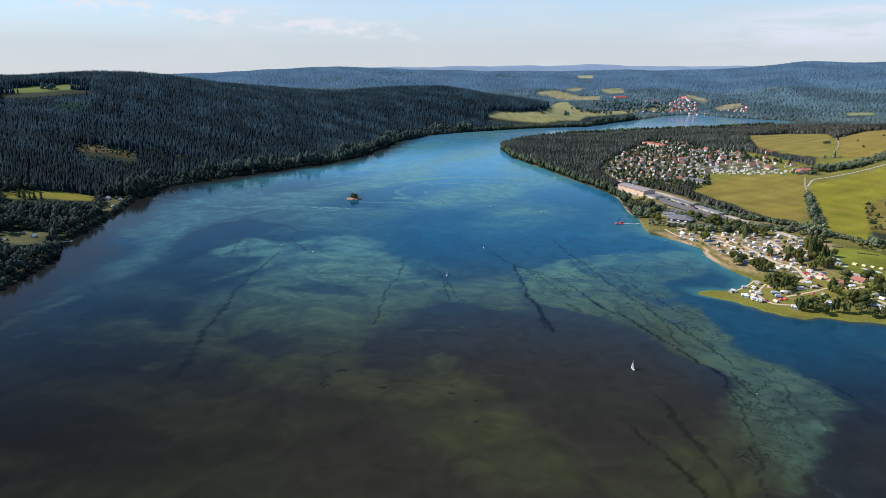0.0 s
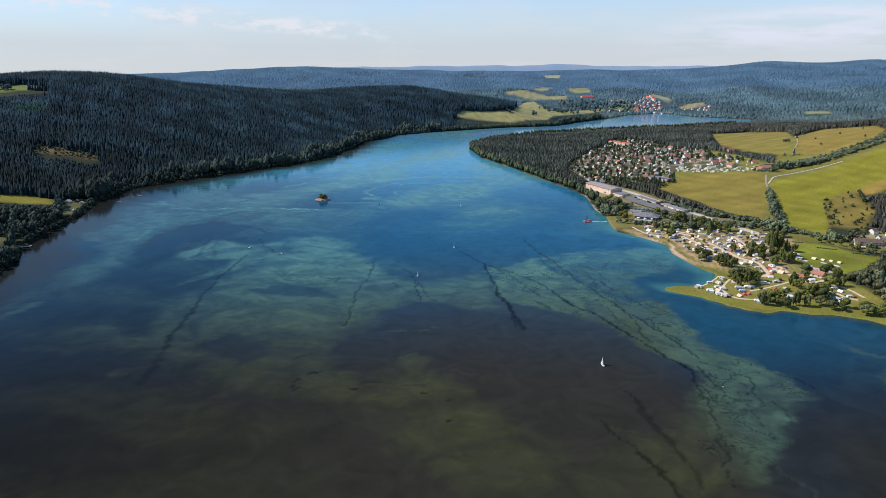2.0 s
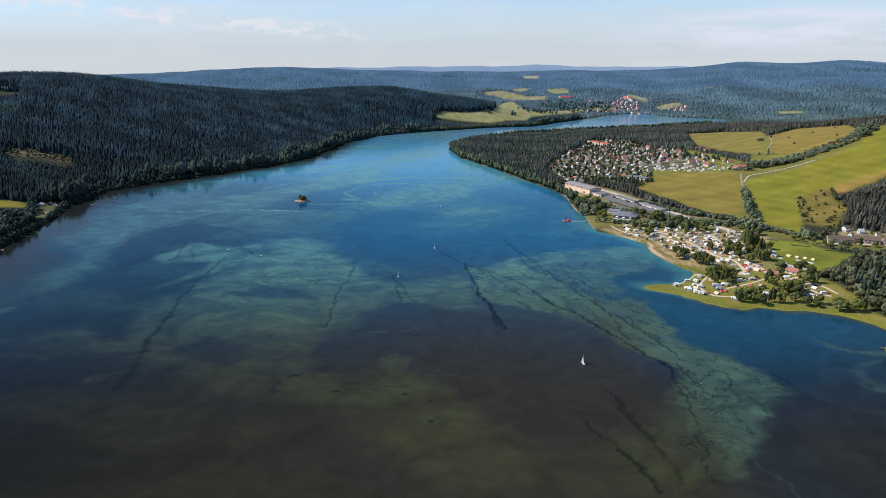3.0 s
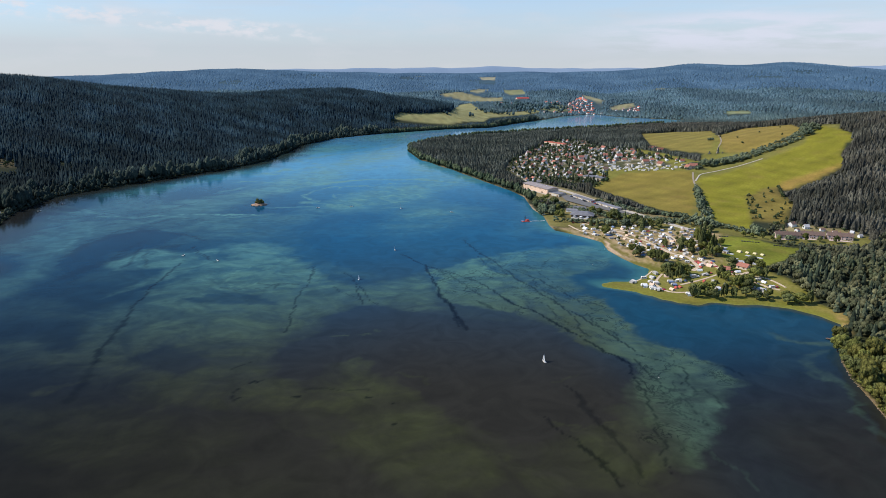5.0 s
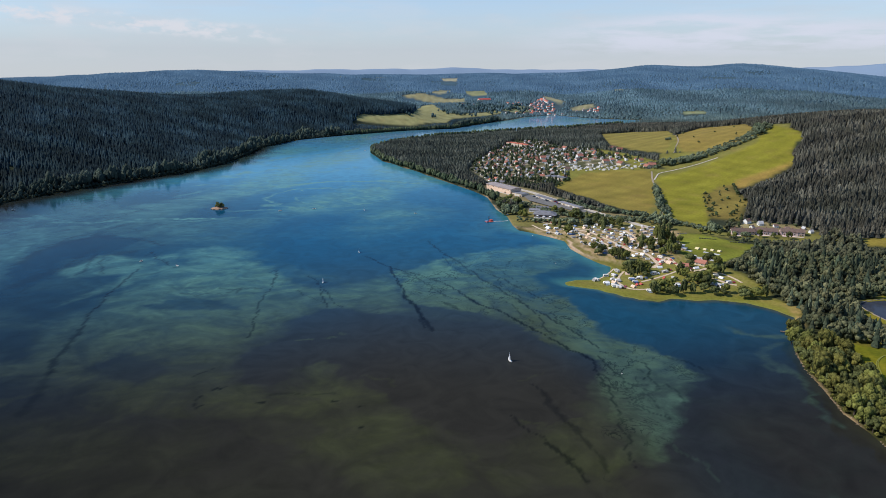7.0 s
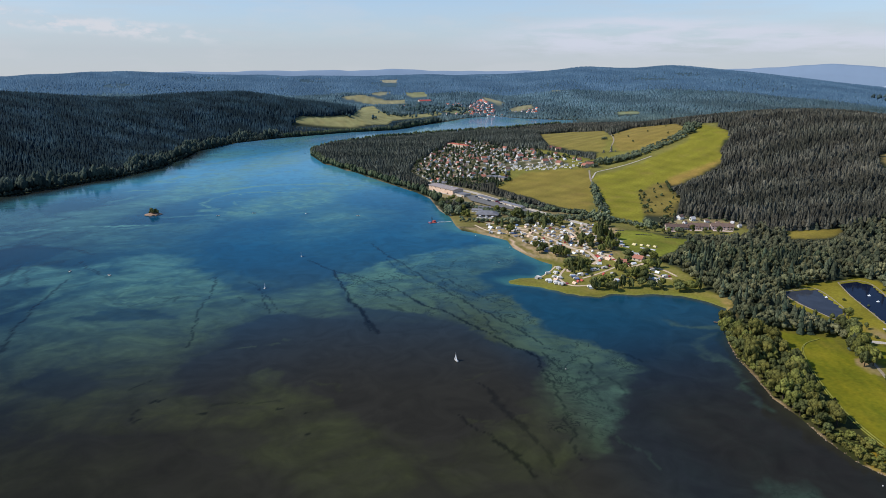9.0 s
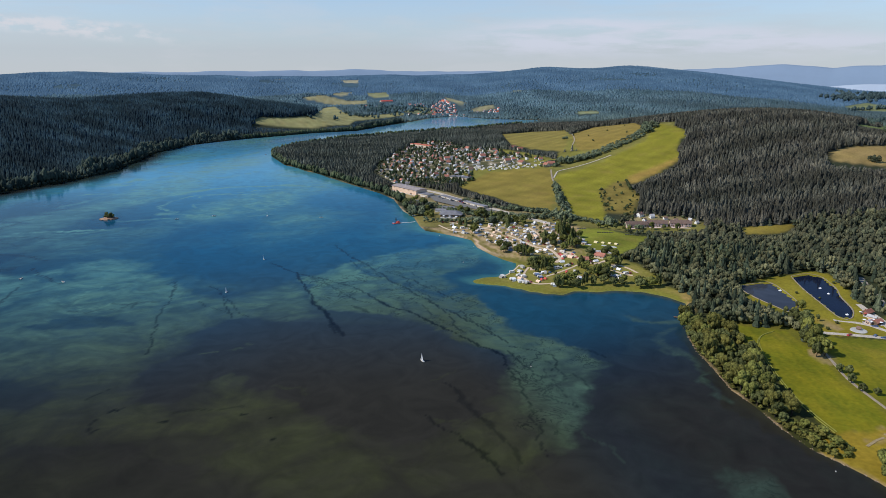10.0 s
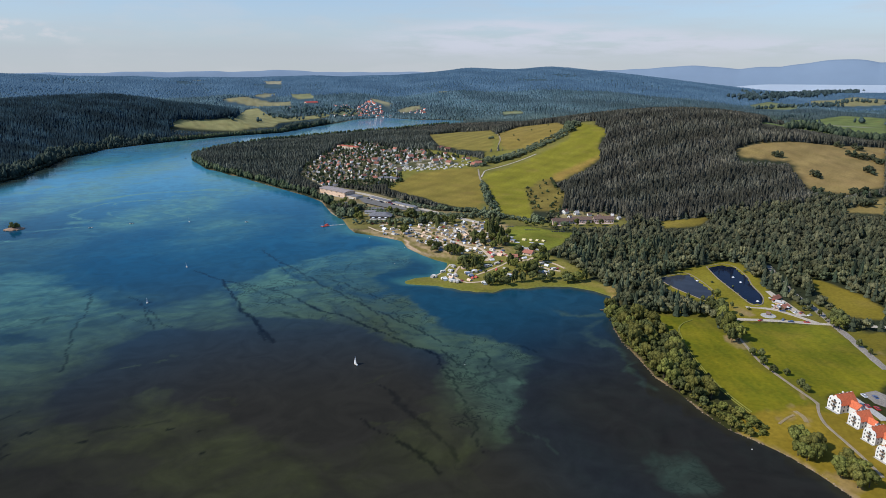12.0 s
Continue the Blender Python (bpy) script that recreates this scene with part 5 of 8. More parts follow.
# ---- the farthest ridges, pale blue behind everything ----
def ridge(name, left, right, dist, tops, depth, mat, label):
    """A long smooth range of hills across the distance; tops: (bearing, height, spread) of its summits."""
    az = np.linspace(left, right, 300)
    up = np.zeros(len(az))
    for b, h, s in tops:
        up = np.maximum(up, h * np.exp(-0.5 * ((az - b) / s) ** 2))
    up = up - 60 * smooth(-8, -18, az) + 3 * np.sin(az * 1.1) + 1.2 * np.sin(az * 2.7)
    vs = []
    for k, z in ((0.0, 0.0), (0.35, 0.62), (0.75, 0.93), (1.0, 1.0), (1.04, 0.985), (1.3, 0.6)):
        d = dist + depth * k
        vs.append(np.stack([d * np.sin(np.radians(az)), d * np.cos(np.radians(az)), 40 + (up + 140) * z], 1))
    n = len(az)
    f = [(j * n + i, j * n + i + 1, (j + 1) * n + i + 1, (j + 1) * n + i) for j in range(5) for i in range(n - 1)]
    return tagged(mesh_object(name, np.concatenate(vs), np.array(f)[:, ::-1], mat, soft=True), label, "hills", kind="structure")


# haze on ridges and gleam on water are put in as pale colour and glow
PALE_RIDGE = material("hazy_distance", (0.15, 0.19, 0.25), (0.13, 0.17, 0.23), 400, 1.0, 0.0, specular=0.0, emit=((0.36, 0.47, 0.62), 0.25), grit=0.03)
FAR_WATER = material("hazy_far_water", (0.3, 0.34, 0.4), (0.26, 0.3, 0.36), 300, 0.6, 0.0, emit=((0.55, 0.62, 0.7), 0.26), grit=0.05)
band = [(a, d) for d in (4560, 4640, 4720, 4790) for a in np.linspace(49, 78, 40)]
n = 40
pts = np.array([(d * math.sin(radians(a)), d * math.cos(radians(a)), 180 + d * math.tan(radians(-1.55 + 0.72 * (d - 4560) / 230 - 0.25 * smooth(53, 49, a)))) for a, d in band])
faces = np.array([(j * n + i, j * n + i + 1, (j + 1) * n + i + 1, (j + 1) * n + i) for j in range(3) for i in range(n - 1)])
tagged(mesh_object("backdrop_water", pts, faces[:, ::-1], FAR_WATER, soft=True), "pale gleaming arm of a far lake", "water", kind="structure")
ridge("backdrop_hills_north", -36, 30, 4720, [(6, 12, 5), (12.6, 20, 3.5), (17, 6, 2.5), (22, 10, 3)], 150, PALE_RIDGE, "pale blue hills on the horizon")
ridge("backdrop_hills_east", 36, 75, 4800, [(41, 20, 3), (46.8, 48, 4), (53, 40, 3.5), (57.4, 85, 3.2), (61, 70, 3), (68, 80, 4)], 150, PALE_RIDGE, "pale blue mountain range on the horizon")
# ---- builders for things ----
class Shape:
    """Gathers the corners and faces of one part."""
    def __init__(self):
        self.v, self.f = [], []

    def add(self, verts, faces):
        b = len(self.v)
        self.v += [tuple(p) for p in verts]
        self.f += [tuple(b + i for i in f) for f in faces]
        return self

    def box(self, cx, cy, z0, sx, sy, sz, turn=0.0, taper=1.0):
        c, s = math.cos(radians(turn)), math.sin(radians(turn))
        pts = []
        for z, k in ((z0, 1.0), (z0 + sz, taper)):
            for ux, uy in ((-1, -1), (1, -1), (1, 1), (-1, 1)):
                a, b = ux * sx / 2 * k, uy * sy / 2 * k
                pts.append((cx + a * c - b * s, cy + a * s + b * c, z))
        return self.add(pts, [(3, 2, 1, 0), (4, 5, 6, 7), (0, 1, 5, 4), (1, 2, 6, 5), (2, 3, 7, 6), (3, 0, 4, 7)])

    def tube(self, p, q, r0, r1, sides=8):
        p, q = Vector(p), Vector(q)
        turn = (q - p).to_track_quat("Z", "Y")
        ring = [Vector((math.cos(6.28319 * i / sides), math.sin(6.28319 * i / sides), 0)) for i in range(sides)]
        pts = [p + turn @ (u * r0) for u in ring] + [q + turn @ (u * r1) for u in ring]
        return self.add(pts, [(i, (i + 1) % sides, sides + (i + 1) % sides, sides + i) for i in range(sides)] + [tuple(range(sides - 1, -1, -1)), tuple(range(sides, 2 * sides))])

    def walls(self, w, l, h, rise, x=0.0, y=0.0):
        """House walls with two gables; the ridge runs along y."""
        a, b = w / 2, l / 2
        pts = [(x - a, y - b, 0), (x + a, y - b, 0), (x + a, y + b, 0), (x - a, y + b, 0), (x - a, y - b, h), (x + a, y - b, h), (x + a, y + b, h), (x - a, y + b, h), (x, y - b, h + rise), (x, y + b, h + rise)]
        return self.add(pts, [(0, 1, 5, 8, 4), (1, 2, 6, 5), (2, 3, 7, 9, 6), (3, 0, 4, 7)])

    def roof(self, w, l, h, rise, over=0.5, thick=0.25, x=0.0, y=0.0):
        """Two thick slopes over the walls, with eaves."""
        a, b = w / 2, l / 2 + over
        drop = rise * over / a
        for s in (-1, 1):
            low, top = (x + s * (a + over), h - drop), (x, h + rise)
            pts = [(low[0], y - b, low[1]), (top[0], y - b, top[1]), (top[0], y + b, top[1]), (low[0], y + b, low[1])]
            pts += [(px, py, pz + thick) for px, py, pz in pts]
            self.add(pts, [(0, 3, 2, 1) if s < 0 else (0, 1, 2, 3), (4, 5, 6, 7) if s < 0 else (7, 6, 5, 4), (0, 1, 5, 4), (1, 2, 6, 5), (2, 3, 7, 6), (3, 0, 4, 7)])
        return self

    def make(self, name, mat, parent=None, label="", at=None):
        data = bpy.data.meshes.new(name)
        data.from_pydata(self.v, [], self.f)
        data.update()
        data.materials.append(mat)
        ob = new(name, data)
        if parent:
            ob.parent = parent
        if at:
            ob.location = at
        return tagged(ob, label)


def thing(name, label, category, group="", m=None):
    """An Empty at a thing's base, for its parts."""
    ob = tagged(new(name), label, category, group)
    if m is not None:
        ob.matrix_world = m
    return ob


def stand(x, y, turn=0.0, size=1.0, sink=0.1, z=None):
    """A pose on the ground."""
    return Matrix.LocRotScale((x, y, (height(x, y) if z is None else z) - sink), Euler((0, 0, radians(turn))), (size, size, size) if isinstance(size, (int, float)) else size)


def ribbon(name, pts, width, mat, label, lift=0.18, category="lane", step=4.0):
    """A lane laid over the ground along a smooth line."""
    line = []
    p = [np.array(q, float) for q in pts]
    for i in range(len(p) - 1):
        a, b, c, d = p[max(i - 1, 0)], p[i], p[i + 1], p[min(i + 2, len(p) - 1)]
        n = max(2, int(np.hypot(*(c - b)) / step))
        for k in range(n):
            t = k / n
            line.append(0.5 * (2 * b + (c - a) * t + (2 * a - 5 * b + 4 * c - d) * t * t + (3 * b - a - 3 * c + d) * t ** 3))
    line = np.array(line + [p[-1]])
    way = np.gradient(line, axis=0)
    way /= np.maximum(np.hypot(way[:, 0], way[:, 1]), 1e-6)[:, None]
    side = np.stack([-way[:, 1], way[:, 0]], 1)
    wob = 1 + 0.12 * wave(line[:, 0], line[:, 1], 11, 8)
    vs = []
    for k, dz in ((-0.5, -0.5), (-0.46, 0.0), (0.0, 0.03), (0.46, 0.0), (0.5, -0.5)):
        q = line + side * (k * width * wob)[:, None]
        vs.append(np.stack([q[:, 0], q[:, 1], land_height(q[:, 0], q[:, 1]) + lift + dz], 1))
    n = len(line)
    f = [(j * n + i + 1, j * n + i, (j + 1) * n + i, (j + 1) * n + i + 1) for j in range(4) for i in range(n - 1)]
    ob = mesh_object(name, np.concatenate(vs), np.array(f)[:, ::-1], mat)
    return tagged(ob, label, category, kind="structure")


# ---- trees ----
def twenty_faces():
    """Corners and faces of a small round lump."""
    bm = bmesh.new()
    bmesh.ops.create_icosphere(bm, subdivisions=1, radius=1)
    v, f = np.array([tuple(u.co) for u in bm.verts]), np.array([[u.index for u in fc.verts] for fc in bm.faces])
    bm.free()
    return v, f


LUMP_ROUND, LUMP_ROUND_FACES = twenty_faces()


def leafy_crown(seed, lumps, leaves, size, spread=1.0, flat=0.62):
    """Corners and faces of a crown: uneven rounded lumps of foliage with leaf sprays on them. Unit spread, height 0 to 1."""
    r = np.random.RandomState(seed)
    v, f, base = [], [], 0
    for k in range(lumps):
        q = 0.0 if k == 0 else 0.4 + 0.2 * r.rand()
        a = 2.399 * k + r.rand()
        mid = np.array([q * math.cos(a), q * math.sin(a), 0.66 if k == 0 else 0.22 + 0.5 * r.rand()])
        rad = (0.48 if k == 0 else 0.32) * (0.8 + 0.4 * r.rand())
        shape = np.array([spread, spread, flat])
        v.append(mid + LUMP_ROUND * rad * (0.8 + 0.36 * r.rand(len(LUMP_ROUND), 1)) * shape)
        f.append(LUMP_ROUND_FACES + base)
        base += len(LUMP_ROUND)
        n = r.normal(size=(leaves, 3))
        n /= np.linalg.norm(n, axis=1)[:, None]
        n[:, 2] = np.abs(n[:, 2]) * 1.1 - 0.25
        c = mid + n * rad * (0.88 + 0.24 * r.rand(leaves, 1)) * shape
        tilt = n + 0.5 * r.normal(size=(leaves, 3))
        u = np.cross(tilt, r.normal(size=(leaves, 3)))
        u /= np.linalg.norm(u, axis=1)[:, None]
        w = np.cross(tilt, u)
        w /= np.linalg.norm(w, axis=1)[:, None]
        s = size * (0.5 + 0.5 * r.rand(leaves, 1))
        v.append(np.stack([c + u * s, c + w * s * 0.8, c - u * s, c - w * s * 0.8], 1).reshape(-1, 3))
        corner = base + 4 * np.arange(leaves)[:, None]
        f.append(np.concatenate([corner + np.array([[0, 1, 2]]), corner + np.array([[0, 2, 3]])]))
        base += 4 * leaves
    return np.concatenate(v), np.concatenate(f)


def leafy_tree(seed, tall, wide, mat, label, group, kind="tree"):
    """A broad-leaved tree or shrub: tapered trunk with limbs, crown of leaf sprays."""
    t = thing(kind, label, kind, group)
    r = random.Random(seed)
    wood = Shape().tube((0, 0, -0.5), (0.1, 0, tall * 0.45), 0.028 * tall, 0.016 * tall, 7)
    for k in range(5):
        a, h0 = 1.257 * k + r.random(), tall * r.uniform(0.22, 0.42)
        wood.tube((0, 0, h0), (wide * 0.6 * math.cos(a), wide * 0.6 * math.sin(a), h0 + tall * 0.28), 0.012 * tall, 0.004 * tall, 5)
    wood.make("trunk", BARK, t)
    v, f = leafy_crown(seed, 13, 36, 0.1)
    v = v * np.array([wide, wide, tall * 0.82]) + np.array([0, 0, tall * 0.16])
    mesh_object("crown", v, f, mat, t, soft=True)
    return t


def spruce_tree(seed, tall, wide, mat, label, group):
    t = thing("spruce_tree", label, "tree", group)
    Shape().tube((0, 0, -0.5), (0, 0, tall * 0.9), 0.018 * tall, 0.004 * tall, 6).make("trunk", BARK, t)
    v, f = spruce_shape(8, 10)
    mesh_object("crown", v * np.array([wide, wide, tall]), f, mat, t)
    return t


def poplar_tree(seed, tall, wide, mat, label, group):
    t = thing("tree", label, "tree", group)
    Shape().tube((0, 0, -0.5), (0, 0, tall * 0.6), 0.02 * tall, 0.01 * tall, 6).make("trunk", BARK, t)
    v, f = leafy_crown(seed, 9, 40, 0.15, 0.8, 1.0)
    mesh_object("crown", v * np.array([wide, wide, tall * 0.9]) + np.array([0, 0, tall * 0.08]), f, mat, t)
    return t


def plant(stock, places, group_seed, low=0.8, high=1.2):
    """Stands the stock's trees at places; each model is used itself first."""
    r = random.Random(group_seed)
    fresh = [s for s in stock]
    for x, y in places:
        m = stand(x, y, r.random() * 360, 1.0, 0.2)
        k = r.uniform(low, high)
        m = m @ Matrix.Diagonal((k * r.uniform(0.9, 1.1), k * r.uniform(0.9, 1.1), k * r.uniform(0.88, 1.12), 1))
        if fresh:
            fresh.pop(0).matrix_world = m
        else:
            copy_thing(stock[r.randrange(len(stock))], m)


def spread_places(poly, gap, seed, rim=0.0, tries=6000, most=999):
    """Places in an outline, none nearer to another than the gap."""
    r = random.Random(seed)
    xs, ys = [p[0] for p in poly], [p[1] for p in poly]
    out = []
    for _ in range(tries):
        x, y = r.uniform(min(xs), max(xs)), r.uniform(min(ys), max(ys))
        if len(out) >= most:
            break
        if all((x - a) ** 2 + (y - b) ** 2 > gap * gap for a, b in out) and float(edge(poly, np.array([x]), np.array([y]))[0]) < -rim:
            out.append((x, y))
    return out
# ---- single trees ----
STRIP_STOCK = [leafy_tree(1, 13, 4.8, LEAF, "broad-leaved tree with a rounded green crown on the shore", "trees along the shore"),
               leafy_tree(2, 12, 4.4, LEAF_DARK, "broad-leaved tree with a dense dark crown on the shore", "trees along the shore"),
               leafy_tree(3, 14, 5.2, LEAF_OLIVE, "tall broad-leaved tree with a sunlit olive crown", "trees along the shore"),
               leafy_tree(4, 11, 4.6, LEAF_DARK, "broad-leaved tree with a dark green crown on the shore", "trees along the shore")]
plant(STRIP_STOCK, spread_places(SHORE_WOOD, 5.0, 5, 0.2, 7000, 160), 6, 0.75, 1.14)
plant([leafy_tree(5, 2.3, 2.3, LEAF, "low green shrub on the lake bank", "shrubs on the bank", "shrub"), leafy_tree(6, 1.8, 2.0, LEAF, "very low green shrub on the lake bank", "shrubs on the bank", "shrub")], spread_places(BANK_SHRUBS, 2.7, 18, 0.2, 3000, 44), 19, 0.6, 1.25)
CLUMP_STOCK = [leafy_tree(11, 11, 4.6, LEAF, "broad-leaved tree in a clump near the bank", "clump near the bank"),
               leafy_tree(12, 10, 4.4, LEAF_OLIVE, "olive broad-leaved tree in a clump near the bank", "clump near the bank")]
plant(CLUMP_STOCK, spread_places(CLUMP, 4.6, 7, 0.0, 3000, 24) + spread_places(CLUMP_SOUTH, 4.6, 8, 0.0, 3000, 24), 8, 0.75, 1.02)
ROW_STOCK = [leafy_tree(21, 10, 3.6, LEAF_DARK, "dark green tree with a rounded crown beside a lane", "trees along field path and lanes"),
             leafy_tree(22, 8, 3.0, LEAF, "small green tree with a rounded crown beside a lane", "trees along field path and lanes")]
plant(ROW_STOCK, ROW_A + [(391, 322), (385, 309), (380, 302), (374, 297), (365, 284), (364, 274), (368, 281), (373, 290)], 9, 1.05, 1.4)
plant([leafy_tree(26, 5.5, 2.5, LEAF_DARK, "small round dark bush beside the field path", "round bushes along the field path", "bush")], [(352, 254), (355, 250), (346, 241), (342, 231), (346, 225), (339, 211), (337, 206)], 17, 0.8, 1.2)
plant([leafy_tree(25, 12, 6.2, LEAF_DARK, "large round tree at the crossing of the lanes", "large trees at the crossing")], [(459, 269), (456, 263), (447, 261), (452, 257)], 15, 0.8, 1.05)
plant(ROW_STOCK, [(452, 592), (459, 590), (470, 589), (482, 583), (494, 574), (441, 601), (434, 608), (427, 616), (421, 622), (446, 597)], 20, 0.75, 1.15)
plant(ROW_STOCK, [(352, 345), (358, 350), (366, 343), (372, 350), (380, 345), (386, 338), (378, 333), (390, 348), (362, 335), (395, 342), (371, 338)], 16, 0.6, 1.1)
plant([leafy_tree(23, 7, 2.7, LEAF_DARK, "small dark green tree beside the lane", "trees along the lanes"), leafy_tree(24, 10, 4.2, LEAF, "green tree beside the lane", "trees along the lanes")], PATH_TREES, 10, 0.7, 1.1)
CAMP_STOCK = [leafy_tree(31, 10.5, 6.0, LEAF, "green broad-leaved tree between caravans", "campsite trees"), leafy_tree(32, 9.5, 5.6, LEAF_DARK, "dark broad-leaved tree between caravans", "campsite trees"),
              poplar_tree(33, 12, 4.6, LEAF_DARK, "slender dark green tree on the campsite", "campsite trees")]
plant(CAMP_STOCK, CAMP_TREES_A + CAMP_TREES_B, 11, 0.75, 1.15)
CAMP_ROUND = [(282, 521), (289, 517), (295, 513), (288, 508), (296, 564), (295, 552), (281, 594), (285, 583), (350, 529), (277, 466), (283, 463), (292, 467), (316, 471), (322, 471), (330, 474), (326, 466), (332, 448), (344, 442), (368, 512), (364, 520),
              (366, 602), (351, 581), (353, 571), (354, 561), (378, 595), (397, 648), (340, 587), (339, 602), (333, 685), (287, 679), (321, 498), (321, 491), (381, 478)]
plant([leafy_tree(39, 12, 6.4, LEAF_DARK, "broad dark green tree with a round crown on the campsite", "round trees of the campsite"), leafy_tree(40, 12.5, 6.6, LEAF, "broad leafy green tree with a round crown on the campsite", "round trees of the campsite"),
       leafy_tree(41, 11, 6.6, LEAF, "broad green tree with a round crown on the campsite", "round trees of the campsite")], CAMP_ROUND, 14, 0.72, 1.1)
plant([spruce_tree(34, 17, 3.2, LEAF_DARK, "dark spruce on the campsite", "campsite spruces")], CAMP_SPRUCES, 12, 0.8, 1.2)
plant([poplar_tree(35, 20, 4.2, LEAF_DARK, "tall dark poplar beside the campsite", "tall trees by the campsite"), poplar_tree(36, 18, 4.0, LEAF, "tall green tree beside the campsite", "tall trees by the campsite")],
      [(360, 600), (355, 592), (351, 585), (362, 612), (357, 575), (366, 622), (368, 604), (349, 566)], 13, 0.85, 1.1)
CAMP_BUSH = [leafy_tree(37, 5, 2.6, LEAF, "small green tree between camp pitches", "small campsite trees"), leafy_tree(38, 6, 2.8, LEAF_DARK, "small dark tree between camp pitches", "small campsite trees")]
plant(CAMP_BUSH, spread_places([(262, 690), (380, 668), (388, 630), (350, 560), (300, 552), (282, 600)], 15, 45, 0, 3000, 26) + spread_places([(268, 512), (330, 520), (350, 470), (330, 452), (275, 470)], 17, 46, 0, 1500, 9), 47, 0.7, 1.2)
# trees round the pavilion and above the campsite
HALL_TREES = [(251, 839), (266, 852), (276, 866), (259, 821), (262, 803), (255, 759), (265, 768), (255, 832), (275, 838), (270, 800), (262, 838), (268, 826), (254, 812), (270, 815), (248, 826), (262, 782), (258, 750)]
CAMP_TOP = [(304, 768), (308, 752), (314, 738), (318, 722), (322, 706), (326, 694), (334, 688), (342, 678), (348, 670), (322, 742), (328, 713), (340, 695), (312, 728), (335, 706), (352, 680), (346, 690)]
plant([leafy_tree(43, 12, 5.6, LEAF_DARK, "dense dark tree near the lakeside pavilion", "trees round the pavilion"), leafy_tree(44, 11, 5.0, LEAF, "dense green tree near the lakeside pavilion", "trees round the pavilion")], HALL_TREES + CAMP_TOP, 17, 0.75, 1.1)
# bushes along the eastern water line
r = random.Random(48)
bank = [(280, 215), (281, 211), (280, 208), (279, 204), (280, 200), (279, 196), (279, 193), (277, 188), (282, 206), (283, 199)]
for (ax, ay), (bx, by) in zip(SHORE_EAST[2:13], SHORE_EAST[3:14]):
    n = max(1, int(math.hypot(bx - ax, by - ay) / 3.0))
    length = math.hypot(bx - ax, by - ay)
    bank += [(ax + (bx - ax) * k / n - (by - ay) / length * r.uniform(0.6, 3.2), ay + (by - ay) * k / n + (bx - ax) / length * r.uniform(0.6, 3.2)) for k in range(n) if r.random() < 0.85 and ay > 196]
plant([leafy_tree(51, 6.5, 3.2, LEAF, "low green bush tree leaning over the water line", "bushes on the water line"), leafy_tree(52, 8, 3.6, LEAF_OLIVE, "olive bush tree on the water line", "bushes on the water line")], bank, 49, 0.6, 1.2)
# tree belts between camp, fields and village
BELTS = [((258, 842), (282, 812), 26), ((285, 800), (310, 752), 20), ((308, 752), (360, 706), 20), ((360, 706), (402, 680), 20), ((402, 680), (432, 640), 12),
         ((336, 838), (362, 752), 10), ((362, 752), (408, 712), 12), ((487, 845), (455, 768), 8), ((455, 768), (424, 700), 12), ((570, 962), (607, 957), 16),
         ((600, 962), (680, 984), 30), ((680, 984), (768, 1016), 30), ((768, 1018), (836, 1070), 30), ((540, 960), (572, 985), 30), ((252, 800), (246, 772), 18),
         ((428, 640), (462, 592), 10), ((690, 1160), (702, 1180), 8), ((244, 736), (300, 702), 9), ((300, 702), (345, 690), 9)]
belt_x, belt_y = [], []
r = np.random.RandomState(44)
for (ax, ay), (bx, by), wide in BELTS:
    n = int(math.hypot(bx - ax, by - ay) * wide / 24) + 3
    k, side = r.rand(n), (r.rand(n) - 0.5) * wide
    length = math.hypot(bx - ax, by - ay)
    belt_x.append(ax + (bx - ax) * k - (by - ay) / length * side)
    belt_y.append(ay + (by - ay) * k + (bx - ax) / length * side)
belt_x, belt_y = np.concatenate(belt_x), np.concatenate(belt_y)
LEAN_CROWNS = [leafy_crown(80 + k, 6, 4, 0.2, 1.0, 0.5) for k in range(4)]
CROWNS = [leafy_crown(60 + k, 9, 7, 0.16, 1.0, 0.5) for k in range(5)]
n = len(belt_x)
grow("tree_belt", CROWNS[:2] + LEAN_CROWNS, belt_x, belt_y, np.maximum(young(belt_x, belt_y, 8 + 6 * r.rand(n)), 5.5), 4.0 + 1.8 * r.rand(n), wood_colours(r, n, (0.09, 0.115, 0.07), (0.19, 0.21, 0.11), 0.4), SPRUCE, "belts of dark green trees between fields and lanes", r)
# mixed dark trees on the western bank
x, y = WEST_BANK
n = len(x)
grow("west_bank_wood", LEAN_CROWNS, x, y, young(x, y, 11 + 8 * r.rand(n)), 4.4 + 2 * r.rand(n), wood_colours(r, n, (0.032, 0.046, 0.036), (0.085, 0.1, 0.066), 0.4), SPRUCE, "dark mixed trees on the western bank", r)
plant([spruce_tree(61, 15, 3.4, LEAF_DARK, "dark spruce standing in a green meadow", "spruces in the meadow")], [(-560, 832), (-553, 830), (-546, 832), (-541, 834), (-536, 840), (-557, 838)], 62, 0.8, 1.1)
